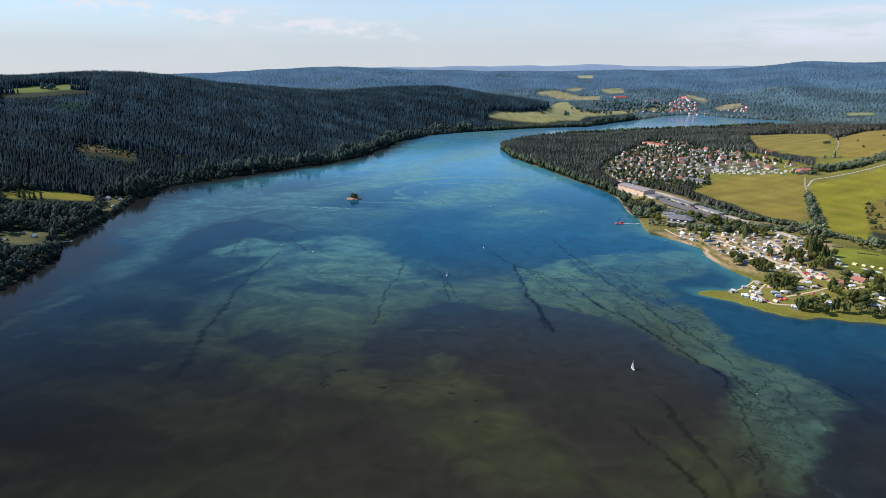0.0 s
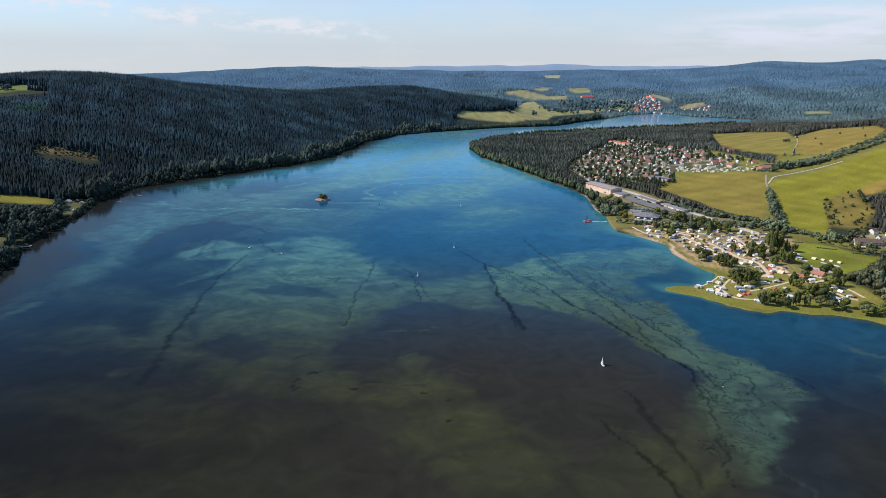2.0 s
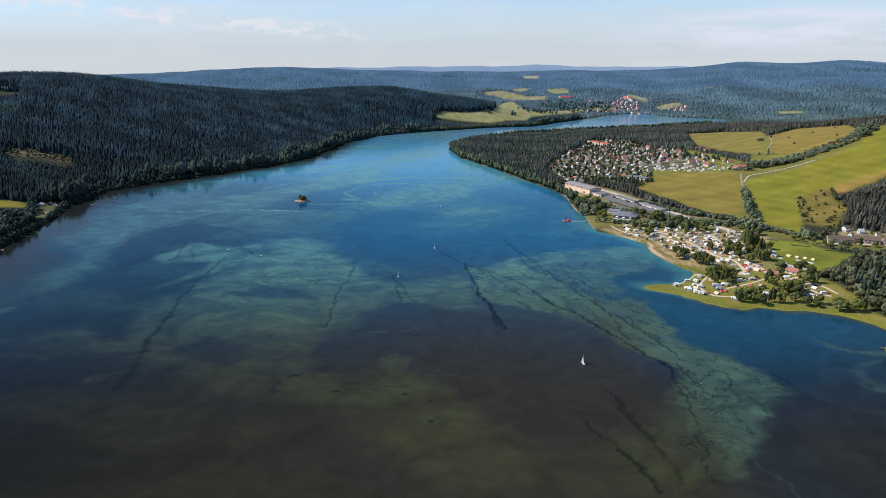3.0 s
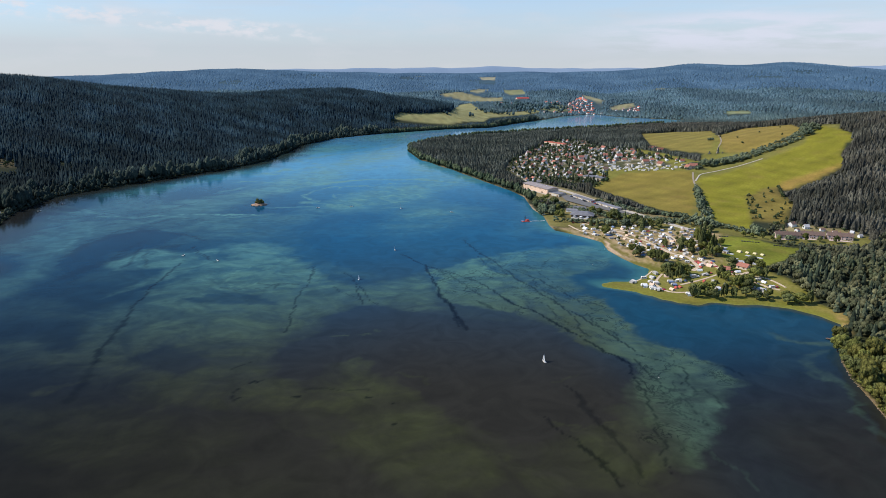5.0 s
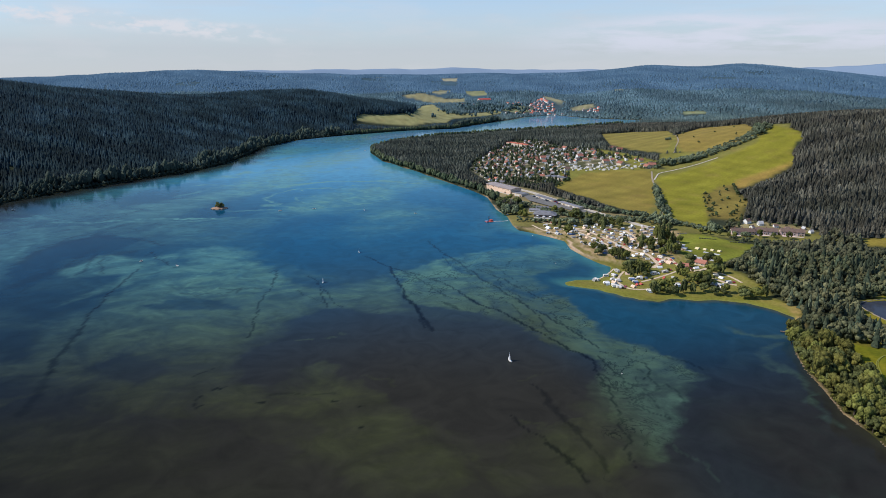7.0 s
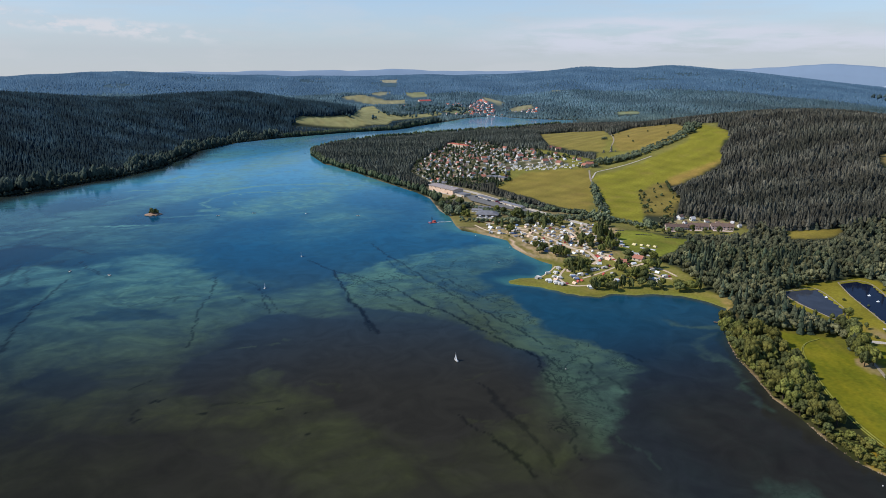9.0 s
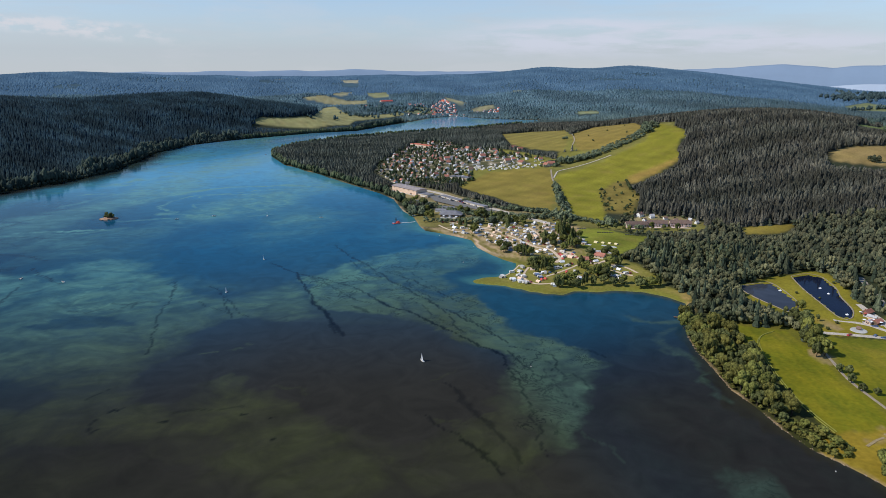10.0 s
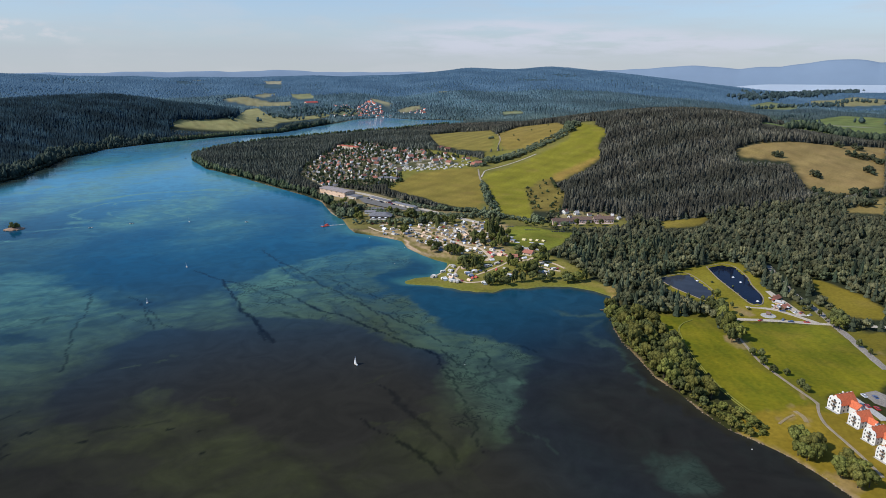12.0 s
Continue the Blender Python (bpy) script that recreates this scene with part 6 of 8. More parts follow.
# leafy woods on the low ground by the ponds
x, y, r = scatter(300, 1000, 230, 720, 6.8, 17)
keep = in_sweep(x, y, 300, 1000, 36, 66) & (edge(SHORE_WOOD, x, y) > 4)
keep[keep] &= may_grow(x[keep], y[keep], 5)
keep &= ((y < 556 + 14 * wave(x, y, 90, 6) - 0.12 * (x - 560)) | (x < 470)) & (y > 0.42 * x + 40)
x, y = x[keep], y[keep]
n = len(x)
tall, wide, shade = young(x, y, 8 + 7 * r.rand(n), 16), 4.2 + 1.8 * r.rand(n), wood_colours(r, n, (0.076, 0.09, 0.046), (0.18, 0.17, 0.08), 0.34) * (0.92 + 0.3 * np.clip(wave(x, y, 60, 47), -1, 1))[:, None]
near = np.hypot(x, y) < 690
needle = near & (r.rand(n) < 0.15 + 0.45 * (wave(x, y, 70, 53) > 0.1))
near &= ~needle
grow("leafy_wood", CROWNS, x[near], y[near], tall[near], wide[near], shade[near], SPRUCE, "dense mixed green wood round the ponds", r)
grow("pond_spruce_wood", SPRUCE_NEAR, x[needle], y[needle], tall[needle] * 1.2, wide[needle] * 0.62, shade[needle] * np.array([[0.62, 0.72, 0.85]]), SPRUCE, "dark spruces between the leafy trees round the ponds", r)
near |= needle
grow("upper_leafy_wood", LEAN_CROWNS + SPRUCE_NEAR, x[~near], y[~near], tall[~near], wide[~near] * 0.9, (shade[~near] * 0.72 + 0.01), SPRUCE, "dark mixed wood up the slope", r)
# bushes of the dry meadow and hedges of the far fields
MEADOW_CLUMPS = [((945, 687), 4, 6), ((916, 598), 5, 7), ((1108, 659), 8, 9), ((1116, 643), 8, 9), ((1121, 625), 8, 8), ((1024, 583), 8, 8), ((889, 523), 8, 7), ((912, 515), 6, 6), ((854, 484), 9, 8), ((841, 540), 9, 9), ((838, 521), 9, 8), ((1146, 716), 6, 4), ((1180, 700), 8, 5)]
spots = [(cx + r.randn() * wide * 0.7, cy + r.randn() * wide * 0.7) for (cx, cy), wide, k in MEADOW_CLUMPS for _ in range(k)]
x, y = np.array(spots).T
n = len(x)
grow("meadow_bushes", CROWNS, x, y, 7 + 6 * r.rand(n), 4.2 + 2.8 * r.rand(n), wood_colours(r, n, (0.05, 0.066, 0.036), (0.09, 0.088, 0.045)), SPRUCE, "dark bushes in clumps on a dry meadow", r)
FAR_HEDGES = [([(2493, 1968), (2624, 1955), (2734, 1877), (2833, 1878)], 30, 60), ([(2808, 1861), (3000, 1900), (3152, 1932), (3120, 1758)], 40, 60), ([(1500, 1130), (1978, 1440), (2406, 1610)], 14, 60),
              ([(1134, 813), (1398, 919), (1399, 854), (1387, 769)], 22, 90), ([(3049, 2463), (3312, 2478), (3638, 2511)], 50, 90), ([(2034, 1218), (2050, 1225)], 14, 8), ([(1250, 800), (1420, 790), (1600, 860)], 16, 60), ([(1650, 1080), (1800, 1240)], 12, 14)]
spots = []
for line, wide, k in FAR_HEDGES:
    for _ in range(k):
        i = r.randint(len(line) - 1)
        u = r.rand()
        spots.append((line[i][0] + (line[i + 1][0] - line[i][0]) * u + r.randn() * wide * 0.5, line[i][1] + (line[i + 1][1] - line[i][1]) * u + r.randn() * wide * 0.5))
x, y = np.array(spots).T
n = len(x)
# haze blended into the hedge trees' colour by distance
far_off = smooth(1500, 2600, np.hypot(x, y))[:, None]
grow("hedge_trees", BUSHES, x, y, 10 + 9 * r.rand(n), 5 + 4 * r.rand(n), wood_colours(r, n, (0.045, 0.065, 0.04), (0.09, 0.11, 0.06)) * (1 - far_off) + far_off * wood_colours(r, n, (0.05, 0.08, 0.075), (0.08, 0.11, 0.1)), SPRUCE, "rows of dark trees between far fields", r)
# trees inside the fields up the lake
along = r.rand(420)
x, y = np.interp(along, (0, 0.15, 0.4, 0.7, 1), (2815, 3043, 3484, 3909, 4451)) + 35 * r.randn(420), np.interp(along, (0, 0.15, 0.4, 0.7, 1), (2292, 2273, 2392, 2437, 2528)) + 45 * r.randn(420)
grow("far_tree_line", BUSHES, x, y, 14 + 9 * r.rand(420), 10 + 7 * r.rand(420), wood_colours(r, 420, (0.045, 0.07, 0.07), (0.065, 0.092, 0.088)), SPRUCE, "dark line of trees before a far lake", r)
FAR_CLUMPS = [((-965, 1600), 12, 6), ((330, 2200), 12, 4), ((420, 2280), 12, 4), ((560, 2480), 40, 26), ((700, 2640), 50, 40), ((760, 2760), 60, 50), ((860, 2700), 60, 50), ((640, 2700), 40, 20)]
spots = [(cx + r.randn() * wide, cy + r.randn() * wide) for (cx, cy), wide, k in FAR_CLUMPS for _ in range(k)]
x, y = np.array(spots).T
ok = water_free(x, y) > 12
x, y = x[ok], y[ok]
n = len(x)
grow("field_trees", BUSHES, x, y, 8 + 7 * r.rand(n), 5 + 4 * r.rand(n), wood_colours(r, n, (0.05, 0.085, 0.085), (0.09, 0.13, 0.115)), SPRUCE, "clumps of trees in fields up the lake", r)
# scrub and hedges
bush = np.array(spread_places(CLEARING, 6, 74, 0, 1500, 75) + spread_places(SCRUB, 10, 72, 2, 2000, 26) + [(529 - 2.9 * k + 5 * math.sin(3.1 * k * k), 781 - 5.2 * k + 4 * math.sin(1.7 * k)) for k in range(20) if k % 5 != 2] + [(795, 1310), (720, 1177), (828, 1380), (813, 1325), (640, 1050), (650, 1066)] + [(571 + 1.5 * k, 775 + 3 * k) for k in range(-6, 7)] + spread_places(FIELD_UPPER_EAST, 40, 73, 14, 400, 8) + spread_places([(455, 640), (560, 600), (640, 590), (650, 640), (560, 700)], 8, 74, 0, 4000, 150))
x, y = bush.T
n = len(x)
grow("scrub", CROWNS, x, y, 2 + 4.5 * r.rand(n), 1.6 + 2.2 * r.rand(n), wood_colours(r, n, (0.060, 0.083, 0.033), (0.120, 0.128, 0.053)), SPRUCE, "green scrub at the edge of the fields", r)
# trees among the village houses
vill = np.array(spread_places(VILLAGE, 7.6, 75, 2, 12000, 760) + spread_places(VILLAGE_SOUTH, 5.5, 76, 0, 4000, 120))
vill = vill[(line_distance(WHITE_ROWS, vill[:, 0], vill[:, 1], True) > 16) & ~inside(WHITE_ROWS, vill[:, 0], vill[:, 1])]
x, y = vill.T
clump = wave(x, y, 46, 36) + 0.5 * wave(x, y, 20, 37) > -0.12
x, y = x[clump], y[clump]
n = len(x)
half = r.rand(n) < 0.25
grow("village_spruces", SPRUCE_NEAR, x[half], y[half], 8 + 7 * r.rand(half.sum()), 2.3 + 1.2 * r.rand(half.sum()), wood_colours(r, half.sum(), (0.030, 0.042, 0.024), (0.053, 0.063, 0.030)), SPRUCE, "dark spruces among village cottages", r)
grow("village_trees", CROWNS, x[~half], y[~half], 5 + 5 * r.rand((~half).sum()), 2.8 + 1.6 * r.rand((~half).sum()), wood_colours(r, (~half).sum(), (0.045, 0.068, 0.030), (0.090, 0.105, 0.045)), SPRUCE, "green garden trees among village cottages", r)
# ---- materials of built things ----
WHITEWASH = material("white_plaster", (0.8, 0.78, 0.73), (0.72, 0.7, 0.64), 3, 0.9, 0.01, fine=10)
CREAM = material("cream_plaster", (0.66, 0.56, 0.42), (0.58, 0.48, 0.35), 4, 0.9, 0.01)
TAN_WALL = material("tan_wall", (0.78, 0.56, 0.4), (0.7, 0.5, 0.36), 8, 0.9, 0.01)
RED_TILE = material("red_roof_tiles", (0.6, 0.16, 0.085), (0.5, 0.125, 0.065), 2.5, 0.8, 0.04, vary=0.12, fine=6)
FADED_TILE = material("faded_red_roof", (0.42, 0.17, 0.11), (0.28, 0.12, 0.085), 2, 0.85, 0.03, vary=0.3)
BROWN_ROOF = material("brown_roof", (0.21, 0.135, 0.1), (0.14, 0.095, 0.075), 2, 0.85, 0.03, vary=0.35)
GREY_ROOF = material("grey_roof", (0.24, 0.23, 0.24), (0.17, 0.165, 0.175), 5, 0.8, 0.02, vary=0.25)
PALE_ROOF = material("pale_sheet_roof", (0.62, 0.6, 0.58), (0.52, 0.5, 0.48), 3, 0.6, 0.01, vary=0.2)
WOOD = material("weathered_wood", (0.2, 0.13, 0.08), (0.13, 0.085, 0.055), 1.2, 0.85, 0.02, vary=0.25)
CONCRETE = material("pale_concrete", (0.5, 0.48, 0.44), (0.42, 0.4, 0.37), 3, 0.9, 0.01)
WINDOW = material("dark_window_glass", (0.07, 0.075, 0.085), (0.05, 0.055, 0.06), 2, 0.12, 0.0, specular=0.6)
WHITE_SHELL = material("white_enamel", (0.76, 0.71, 0.63), (0.64, 0.59, 0.51), 1.5, 0.45, 0.0, vary=0.3, specular=0.5)
GREY_TENT = material("grey_awning", (0.4, 0.38, 0.35), (0.33, 0.31, 0.29), 1.0, 0.85, 0.01, vary=0.3)
RED_CLOTH = material("red_canvas", (0.5, 0.1, 0.08), (0.42, 0.08, 0.06), 1.0, 0.85, 0.01)
YELLOW_CLOTH = material("yellow_canvas", (0.75, 0.64, 0.36), (0.66, 0.56, 0.3), 1.0, 0.85, 0.01)
BLUE_CLOTH = material("blue_canvas", (0.17, 0.23, 0.36), (0.13, 0.18, 0.3), 1.0, 0.85, 0.01)
RUBBER = material("black_rubber", (0.02, 0.02, 0.02), (0.03, 0.03, 0.03), 0.3, 0.9)
DARK_PAINT = material("dark_paint", (0.03, 0.03, 0.035), (0.04, 0.04, 0.045), 0.8, 0.4, vary=0.3, specular=0.5)
CAR_PAINTS = [material("silver_paint", (0.5, 0.51, 0.52), (0.46, 0.47, 0.48), 1, 0.3, metal=0.4, specular=0.5), material("black_paint", (0.015, 0.015, 0.018), (0.02, 0.02, 0.022), 1, 0.25, specular=0.6),
              material("white_paint", (0.8, 0.8, 0.8), (0.76, 0.76, 0.76), 1, 0.3, specular=0.5), material("red_paint", (0.45, 0.03, 0.03), (0.4, 0.025, 0.025), 1, 0.3, specular=0.5),
              material("blue_paint", (0.04, 0.09, 0.25), (0.035, 0.08, 0.22), 1, 0.3, specular=0.5)]
ROCK = material("pale_rock", (0.42, 0.27, 0.17), (0.28, 0.18, 0.12), 2.5, 0.95, 0.1)
SAILCLOTH = material("white_sailcloth", (0.85, 0.85, 0.84), (0.8, 0.8, 0.79), 1.0, 0.7)
# ---- roads and lanes ----
ribbon("road", ROAD, 5.4, ASPHALT, "grey two-lane asphalt road past the fields", category="road")
ribbon("road", ROAD_CROSS, 4.6, GRAVEL, "pale gravel road between fields", category="road")
ribbon("road", ROAD_POND, 4.2, GRAVEL, "pale gravel drive to the ponds", category="road")
ribbon("road", ROAD_POND_N, 7.0, GRAVEL, "pale gravel yard beside the ponds", category="road")
ribbon("road", ROAD_MAIN, 8.0, GRAVEL, "pale main road along the parking rows", 0.3, category="road")
ribbon("road", HOUSE_ROAD, 5.0, CONCRETE, "pale access road behind the white houses", category="road")
ribbon("path", FIELD_PATH, 2.0, PATHWAY, "narrow grey path along the field", category="path")
ribbon("path", HOUSE_LANE, 1.6, PATHWAY, "narrow paved path in front of the white houses", category="path")
ribbon("path", LANE, 2.6, PATHWAY, "pale field lane lined with trees", 0.4, category="path")
for line, wide in ((LANE_SHORE, 2.6), (LANE_A, 4.2), (LANE_B, 3.6), (LANE_C, 4.0), (LANE_D, 3.6), (LANE_E, 5.0), (LANE_F, 3.6), (LANE_LOOP, 2.8), (LANE_K, 3.0), (LANE_G, 2.8), (LANE_SPIT, 2.0), (LANE_H, 4.5)):
    ribbon("path", line, wide * 0.8, DIRT, "pale gravel campsite lane", category="path", step=3)
TRACK = material("worn_grass", (0.26, 0.25, 0.045), (0.2, 0.2, 0.03), 3, 0.95, 0.02)
for shift in (-0.9, 0.9):
    ribbon("wheel_track", [(x + shift, y + shift * 0.3) for x, y in TRACK_A], 0.5, TRACK, "worn wheel track through green grass", 0.35, category="track")
TAN_EARTH = material("tan_bare_earth", (0.36, 0.265, 0.14), (0.26, 0.2, 0.085), 2, 0.95, 0.02)
ribbon("path", [(293, 190.5), (298, 191.5), (303, 192.5), (308, 192.5)], 1.5, TAN_EARTH, "narrow bare track across the mown grass", category="path", step=2)
ribbon("path", [(312, 195), (311.5, 191.5), (310, 188), (307, 184.5)], 2.4, TAN_EARTH, "bare trodden earth beside the footpath", category="path", step=2)
ribbon("path", TRACK_LONG, 2.4, GRAVEL, "pale lane along a tree row", 0.5, category="path")
flat_patch("parking_lot", PARKING, height(365, 183) + 0.35, ASPHALT, "pale paved parking lot beside the houses", "parking lot")
flat_patch("parking_lot", [(296, 846), (312, 800), (338, 760), (352, 748), (346, 790), (330, 836), (318, 880), (302, 900)], max(height(300, 895), height(350, 750), height(330, 836)) + 0.25, DARK_ASPHALT, "dark parking lot with parked cars", "parking lot")

# pale banks of the two ponds
for pond in (POND_WEST, POND_EAST):
    cx, cy = np.mean(np.array(pond, float), 0)
    bank_line = [(cx + (px - cx) * 1.07, cy + (py - cy) * 1.035) for px, py in pond + pond[:1]]
    bank_ring = ribbon("path", bank_line, 0.8, PATHWAY, "pale gravel bank round a pond", 0.45, category="path", step=3)
    level = float(np.mean(land_height(*np.array(pond, float).T)))
    rows_of = len(bank_ring.data.vertices) // 5
    for v in bank_ring.data.vertices:
        v.co.z = level + (0.38 if rows_of <= v.index < 4 * rows_of else -0.2)
ribbon("path", [(630, 1035), (659, 1079), (696, 1133), (751, 1234), (814, 1348)], 2.2, PATHWAY, "pale track between two hay fields", 0.4, category="path")
# ---- buildings ----
def windows(parent, spots, w=1.1, h=1.3, mat=None, sills=True):
    """A framed dark pane at each spot: x, y, z, facing (degrees)."""
    for x, y, z, face in spots:
        pane = Shape().box(0, 0, 0, 0.12, w, h, 0).make("window", WINDOW, parent)
        pane.location, pane.rotation_euler = (x, y, z), (0, 0, radians(face))
        if sills:
            Shape().box(0.03, 0, -0.14, 0.22, w + 0.3, 0.14).make("sill", mat or WHITEWASH, pane)


def cottage(w, l, h, rise, wall, roof, label, group, seed, porch=False, panes=4):
    """A small house: walls, gabled roof, windows, door, chimney, at times a porch."""
    t = thing("house", label, "house", group)
    Shape().walls(w, l, h, rise).make("wall", wall, t)
    Shape().roof(w, l, h, rise, 0.55, 0.22).make("roof", roof, t)
    Shape().box(w * 0.18, l * 0.2, h + rise * 0.4, 0.6, 0.6, rise * 0.85).make("chimney", FADED_TILE, t)
    windows(t, [(-w / 2 - 0.02, -l * 0.25, 1.0, 0), (-w / 2 - 0.02, l * 0.25, 1.0, 0), (-w * 0.2, -l / 2 - 0.02, 1.0, 90), (w * 0.2, -l / 2 - 0.02, 1.0, 90)][:panes], sills=False)
    Shape().box(0, -l / 2 - 0.05, 0.0, 0.95, 0.12, 2.05).make("door", WOOD, t)
    if porch:
        Shape().box(-w / 2 - 1.1, 0, 2.2, 2.4, l * 0.7, 0.14).make("porch_roof", roof, t)
        for s in (-1, 1):
            Shape().box(-w / 2 - 2.1, s * l * 0.32, 0, 0.14, 0.14, 2.2).make("post", WOOD, t)
    return t


SETTLED = []


def settle(stock, places, seed, low=0.85, high=1.2, turn=None):
    r = random.Random(seed)
    fresh = [ob for ob in stock if ob not in SETTLED]
    for x, y in places:
        m = stand(x, y, r.choice((0, 90, 180, 270)) + r.uniform(-25, 25) if turn is None else turn + r.uniform(-4, 4), r.uniform(low, high), 0.25)
        if fresh:
            SETTLED.append(fresh[0])
            fresh.pop(0).matrix_world = m
        else:
            copy_thing(stock[r.randrange(len(stock))], m)


VILLAGE_STOCK = [cottage(6.5, 8.5, 3.2, 3.2, WHITEWASH, FADED_TILE, "white cottage with a faded red gabled roof", "village cottages", 1, False, 2),
                 cottage(6.0, 7.5, 3.4, 2.6, WHITEWASH, BROWN_ROOF, "white cottage with a brown roof and porch", "village cottages", 2, True, 2),
                 cottage(7.0, 9.0, 3.4, 2.0, WHITEWASH, PALE_ROOF, "white cottage with a pale metal roof", "village cottages", 3, False, 2),
                 cottage(5.5, 7.0, 2.9, 2.6, CREAM, GREY_ROOF, "small cream cottage with a grey roof", "village cottages", 4, True, 2),
                 cottage(6.2, 7.4, 3.2, 1.8, WHITEWASH, PALE_ROOF, "white cottage with a light low roof", "village cottages", 5, False, 2),
                 cottage(6.8, 8.6, 3.6, 2.4, WHITEWASH, GREY_ROOF, "tall white cottage with a grey roof", "village cottages", 7, False, 2),
                 cottage(7.5, 10, 3.6, 3.0, WHITEWASH, FADED_TILE, "large white cottage with a dull red roof", "village cottages", 6, False, 2)]
RARE = VILLAGE_STOCK.pop()
homes = [p for p in spread_places(VILLAGE, 11.4, 81, 3, 14000, 290) if not inside(WHITE_ROWS, np.array([p[0]]), np.array([p[1]]))[0]]
VILLAGE_STOCK += VILLAGE_STOCK[2:3] + VILLAGE_STOCK[:1] * 2 + VILLAGE_STOCK[1:2]
settle(VILLAGE_STOCK[:6], homes[14:20], 79, 0.8, 1.2)
r = random.Random(82)
for x, y in homes[20:]:
    copy_thing(r.choice(VILLAGE_STOCK), stand(x, y, r.choice((0, 90, 180, 270)) + r.uniform(-25, 25), r.uniform(0.55, 0.9), 0.25))
settle([RARE], homes[:14], 80, 0.8, 1.1)
# row houses at the foot of the wood
ROSE_WALL = material("rose_plaster", (0.72, 0.56, 0.48), (0.62, 0.46, 0.39), 4, 0.9, 0.01)


def row_house(length, label):
    t = thing("row_house", label, "row house", "row houses below the wood")
    Shape().walls(9, length, 4.2, 2.6).make("wall", ROSE_WALL, t)
    Shape().roof(9, length, 4.2, 2.6, 0.6, 0.25).make("roof", BROWN_ROOF, t)
    Shape().box(-7.5, 0, -0.4, 5.0, length * 0.9, 0.55).make("terrace", ROSE_WALL, t)
    n = int(length / 4)
    windows(t, [(-4.55, -length / 2 + 2 + 4 * k, z, 0) for k in range(n) for z in (0.9, 2.9)], 1.4, 1.2)
    for k in range(n // 2):
        Shape().box(-4.6, -length / 2 + 4 + 8 * k, 0, 0.12, 1.0, 2.05).make("door", WOOD, t)
        Shape().box(1.2, -length / 2 + 4 + 8 * k, 5.6, 0.7, 0.7, 2.3).make("chimney", FADED_TILE, t)
    return t


long_house = row_house(24, "rose-plastered row house with a long brown roof")
long_house.matrix_world = stand(462, 607, 68, 1, 0.4)
copy_thing(long_house, stand(486, 600, 62, (1, 0.92, 1), 0.4))
copy_thing(long_house, stand(509, 588, 60, (1, 0.98, 1.05), 0.4))
settle([cottage(9, 11, 5.2, 3.4, WHITEWASH, BROWN_ROOF, "white family house with a brown gabled roof below the wood", "houses below the wood", 8),
        cottage(8, 9, 4.6, 4.0, WHITEWASH, PALE_ROOF, "white family house with a pale gabled roof below the wood", "houses below the wood", 9)], VILLAS, 83, 0.6, 0.78)
settle([cottage(9, 12, 4.4, 3.4, CREAM, FADED_TILE, "cream house with a faded red roof at the village edge", "houses at the village edge", 10)], VILLAGE_EAST, 84, 0.9, 1.1)


HALL_ROOF = material("grey_brown_sheet_roof", (0.36, 0.3, 0.27), (0.29, 0.24, 0.22), 8, 0.7, 0.02)


def hall():
    """A long hall by the shore with tan walls and a low grey-brown roof."""
    t = thing("hall", "long tan hall with a low grey-brown roof by the shore", "hall")
    Shape().walls(20, 62, 8.5, 1.6).make("wall", TAN_WALL, t)
    Shape().roof(20, 62, 8.5, 1.6, 0.9, 0.4).make("roof", HALL_ROOF, t)
    Shape().box(-10.1, 0, 0, 0.2, 62, 1.2).make("plinth", CONCRETE, t)
    windows(t, [(-10.05, -25 + 12.5 * k, 6.6, 0) for k in range(5)], 2.2, 0.7, TAN_WALL)
    for k in (-1, 1):
        Shape().box(-10.08, 18 * k, 0, 0.14, 3.4, 3.4).make("gate", WOOD, t)
    for k in range(5):
        Shape().box(2.5, -24 + 12 * k, 9.6, 1.4, 1.4, 0.9).make("roof_vent", PALE_ROOF, t)
    return t


hall().matrix_world = stand(284.5, 930.5, 19.5, 1, 0.4)


def long_shed(length, wide, tall, roof, label, group):
    t = thing("shed", label, "shed", group)
    Shape().box(0, 0, 0, wide, length, tall).make("wall", CREAM, t)
    Shape().box(0, 0, tall, wide + 1, length + 1, 0.35).make("roof", roof, t)
    n = int(length / 5)
    for k in range(n):
        Shape().box(-wide / 2 - 0.05, -length / 2 + 2.5 + 5 * k, 0.1, 0.12, 2.6, 2.2).make("garage_door", PALE_ROOF if k % 3 else WOOD, t)
    return t


shed = long_shed(46, 7, 3.2, GREY_ROOF, "long low cream garage row with a grey flat roof", "garage rows")
shed.matrix_world = stand(323, 850, 14, 1, 0.3)
copy_thing(shed, stand(338, 796, 16, 1, 0.3))
low_house = long_shed(24, 14, 4.2, GREY_ROOF, "low building with a grey roof beside the hall", "annexes of the hall")
low_house.matrix_world = stand(298, 893, 24, 1, 0.3)
copy_thing(low_house, stand(391, 985, 40, (1.1, 1.4, 1.3), 0.3))
copy_thing(low_house, stand(275, 838, 20, (0.9, 1.1, 0.9), 0.3))


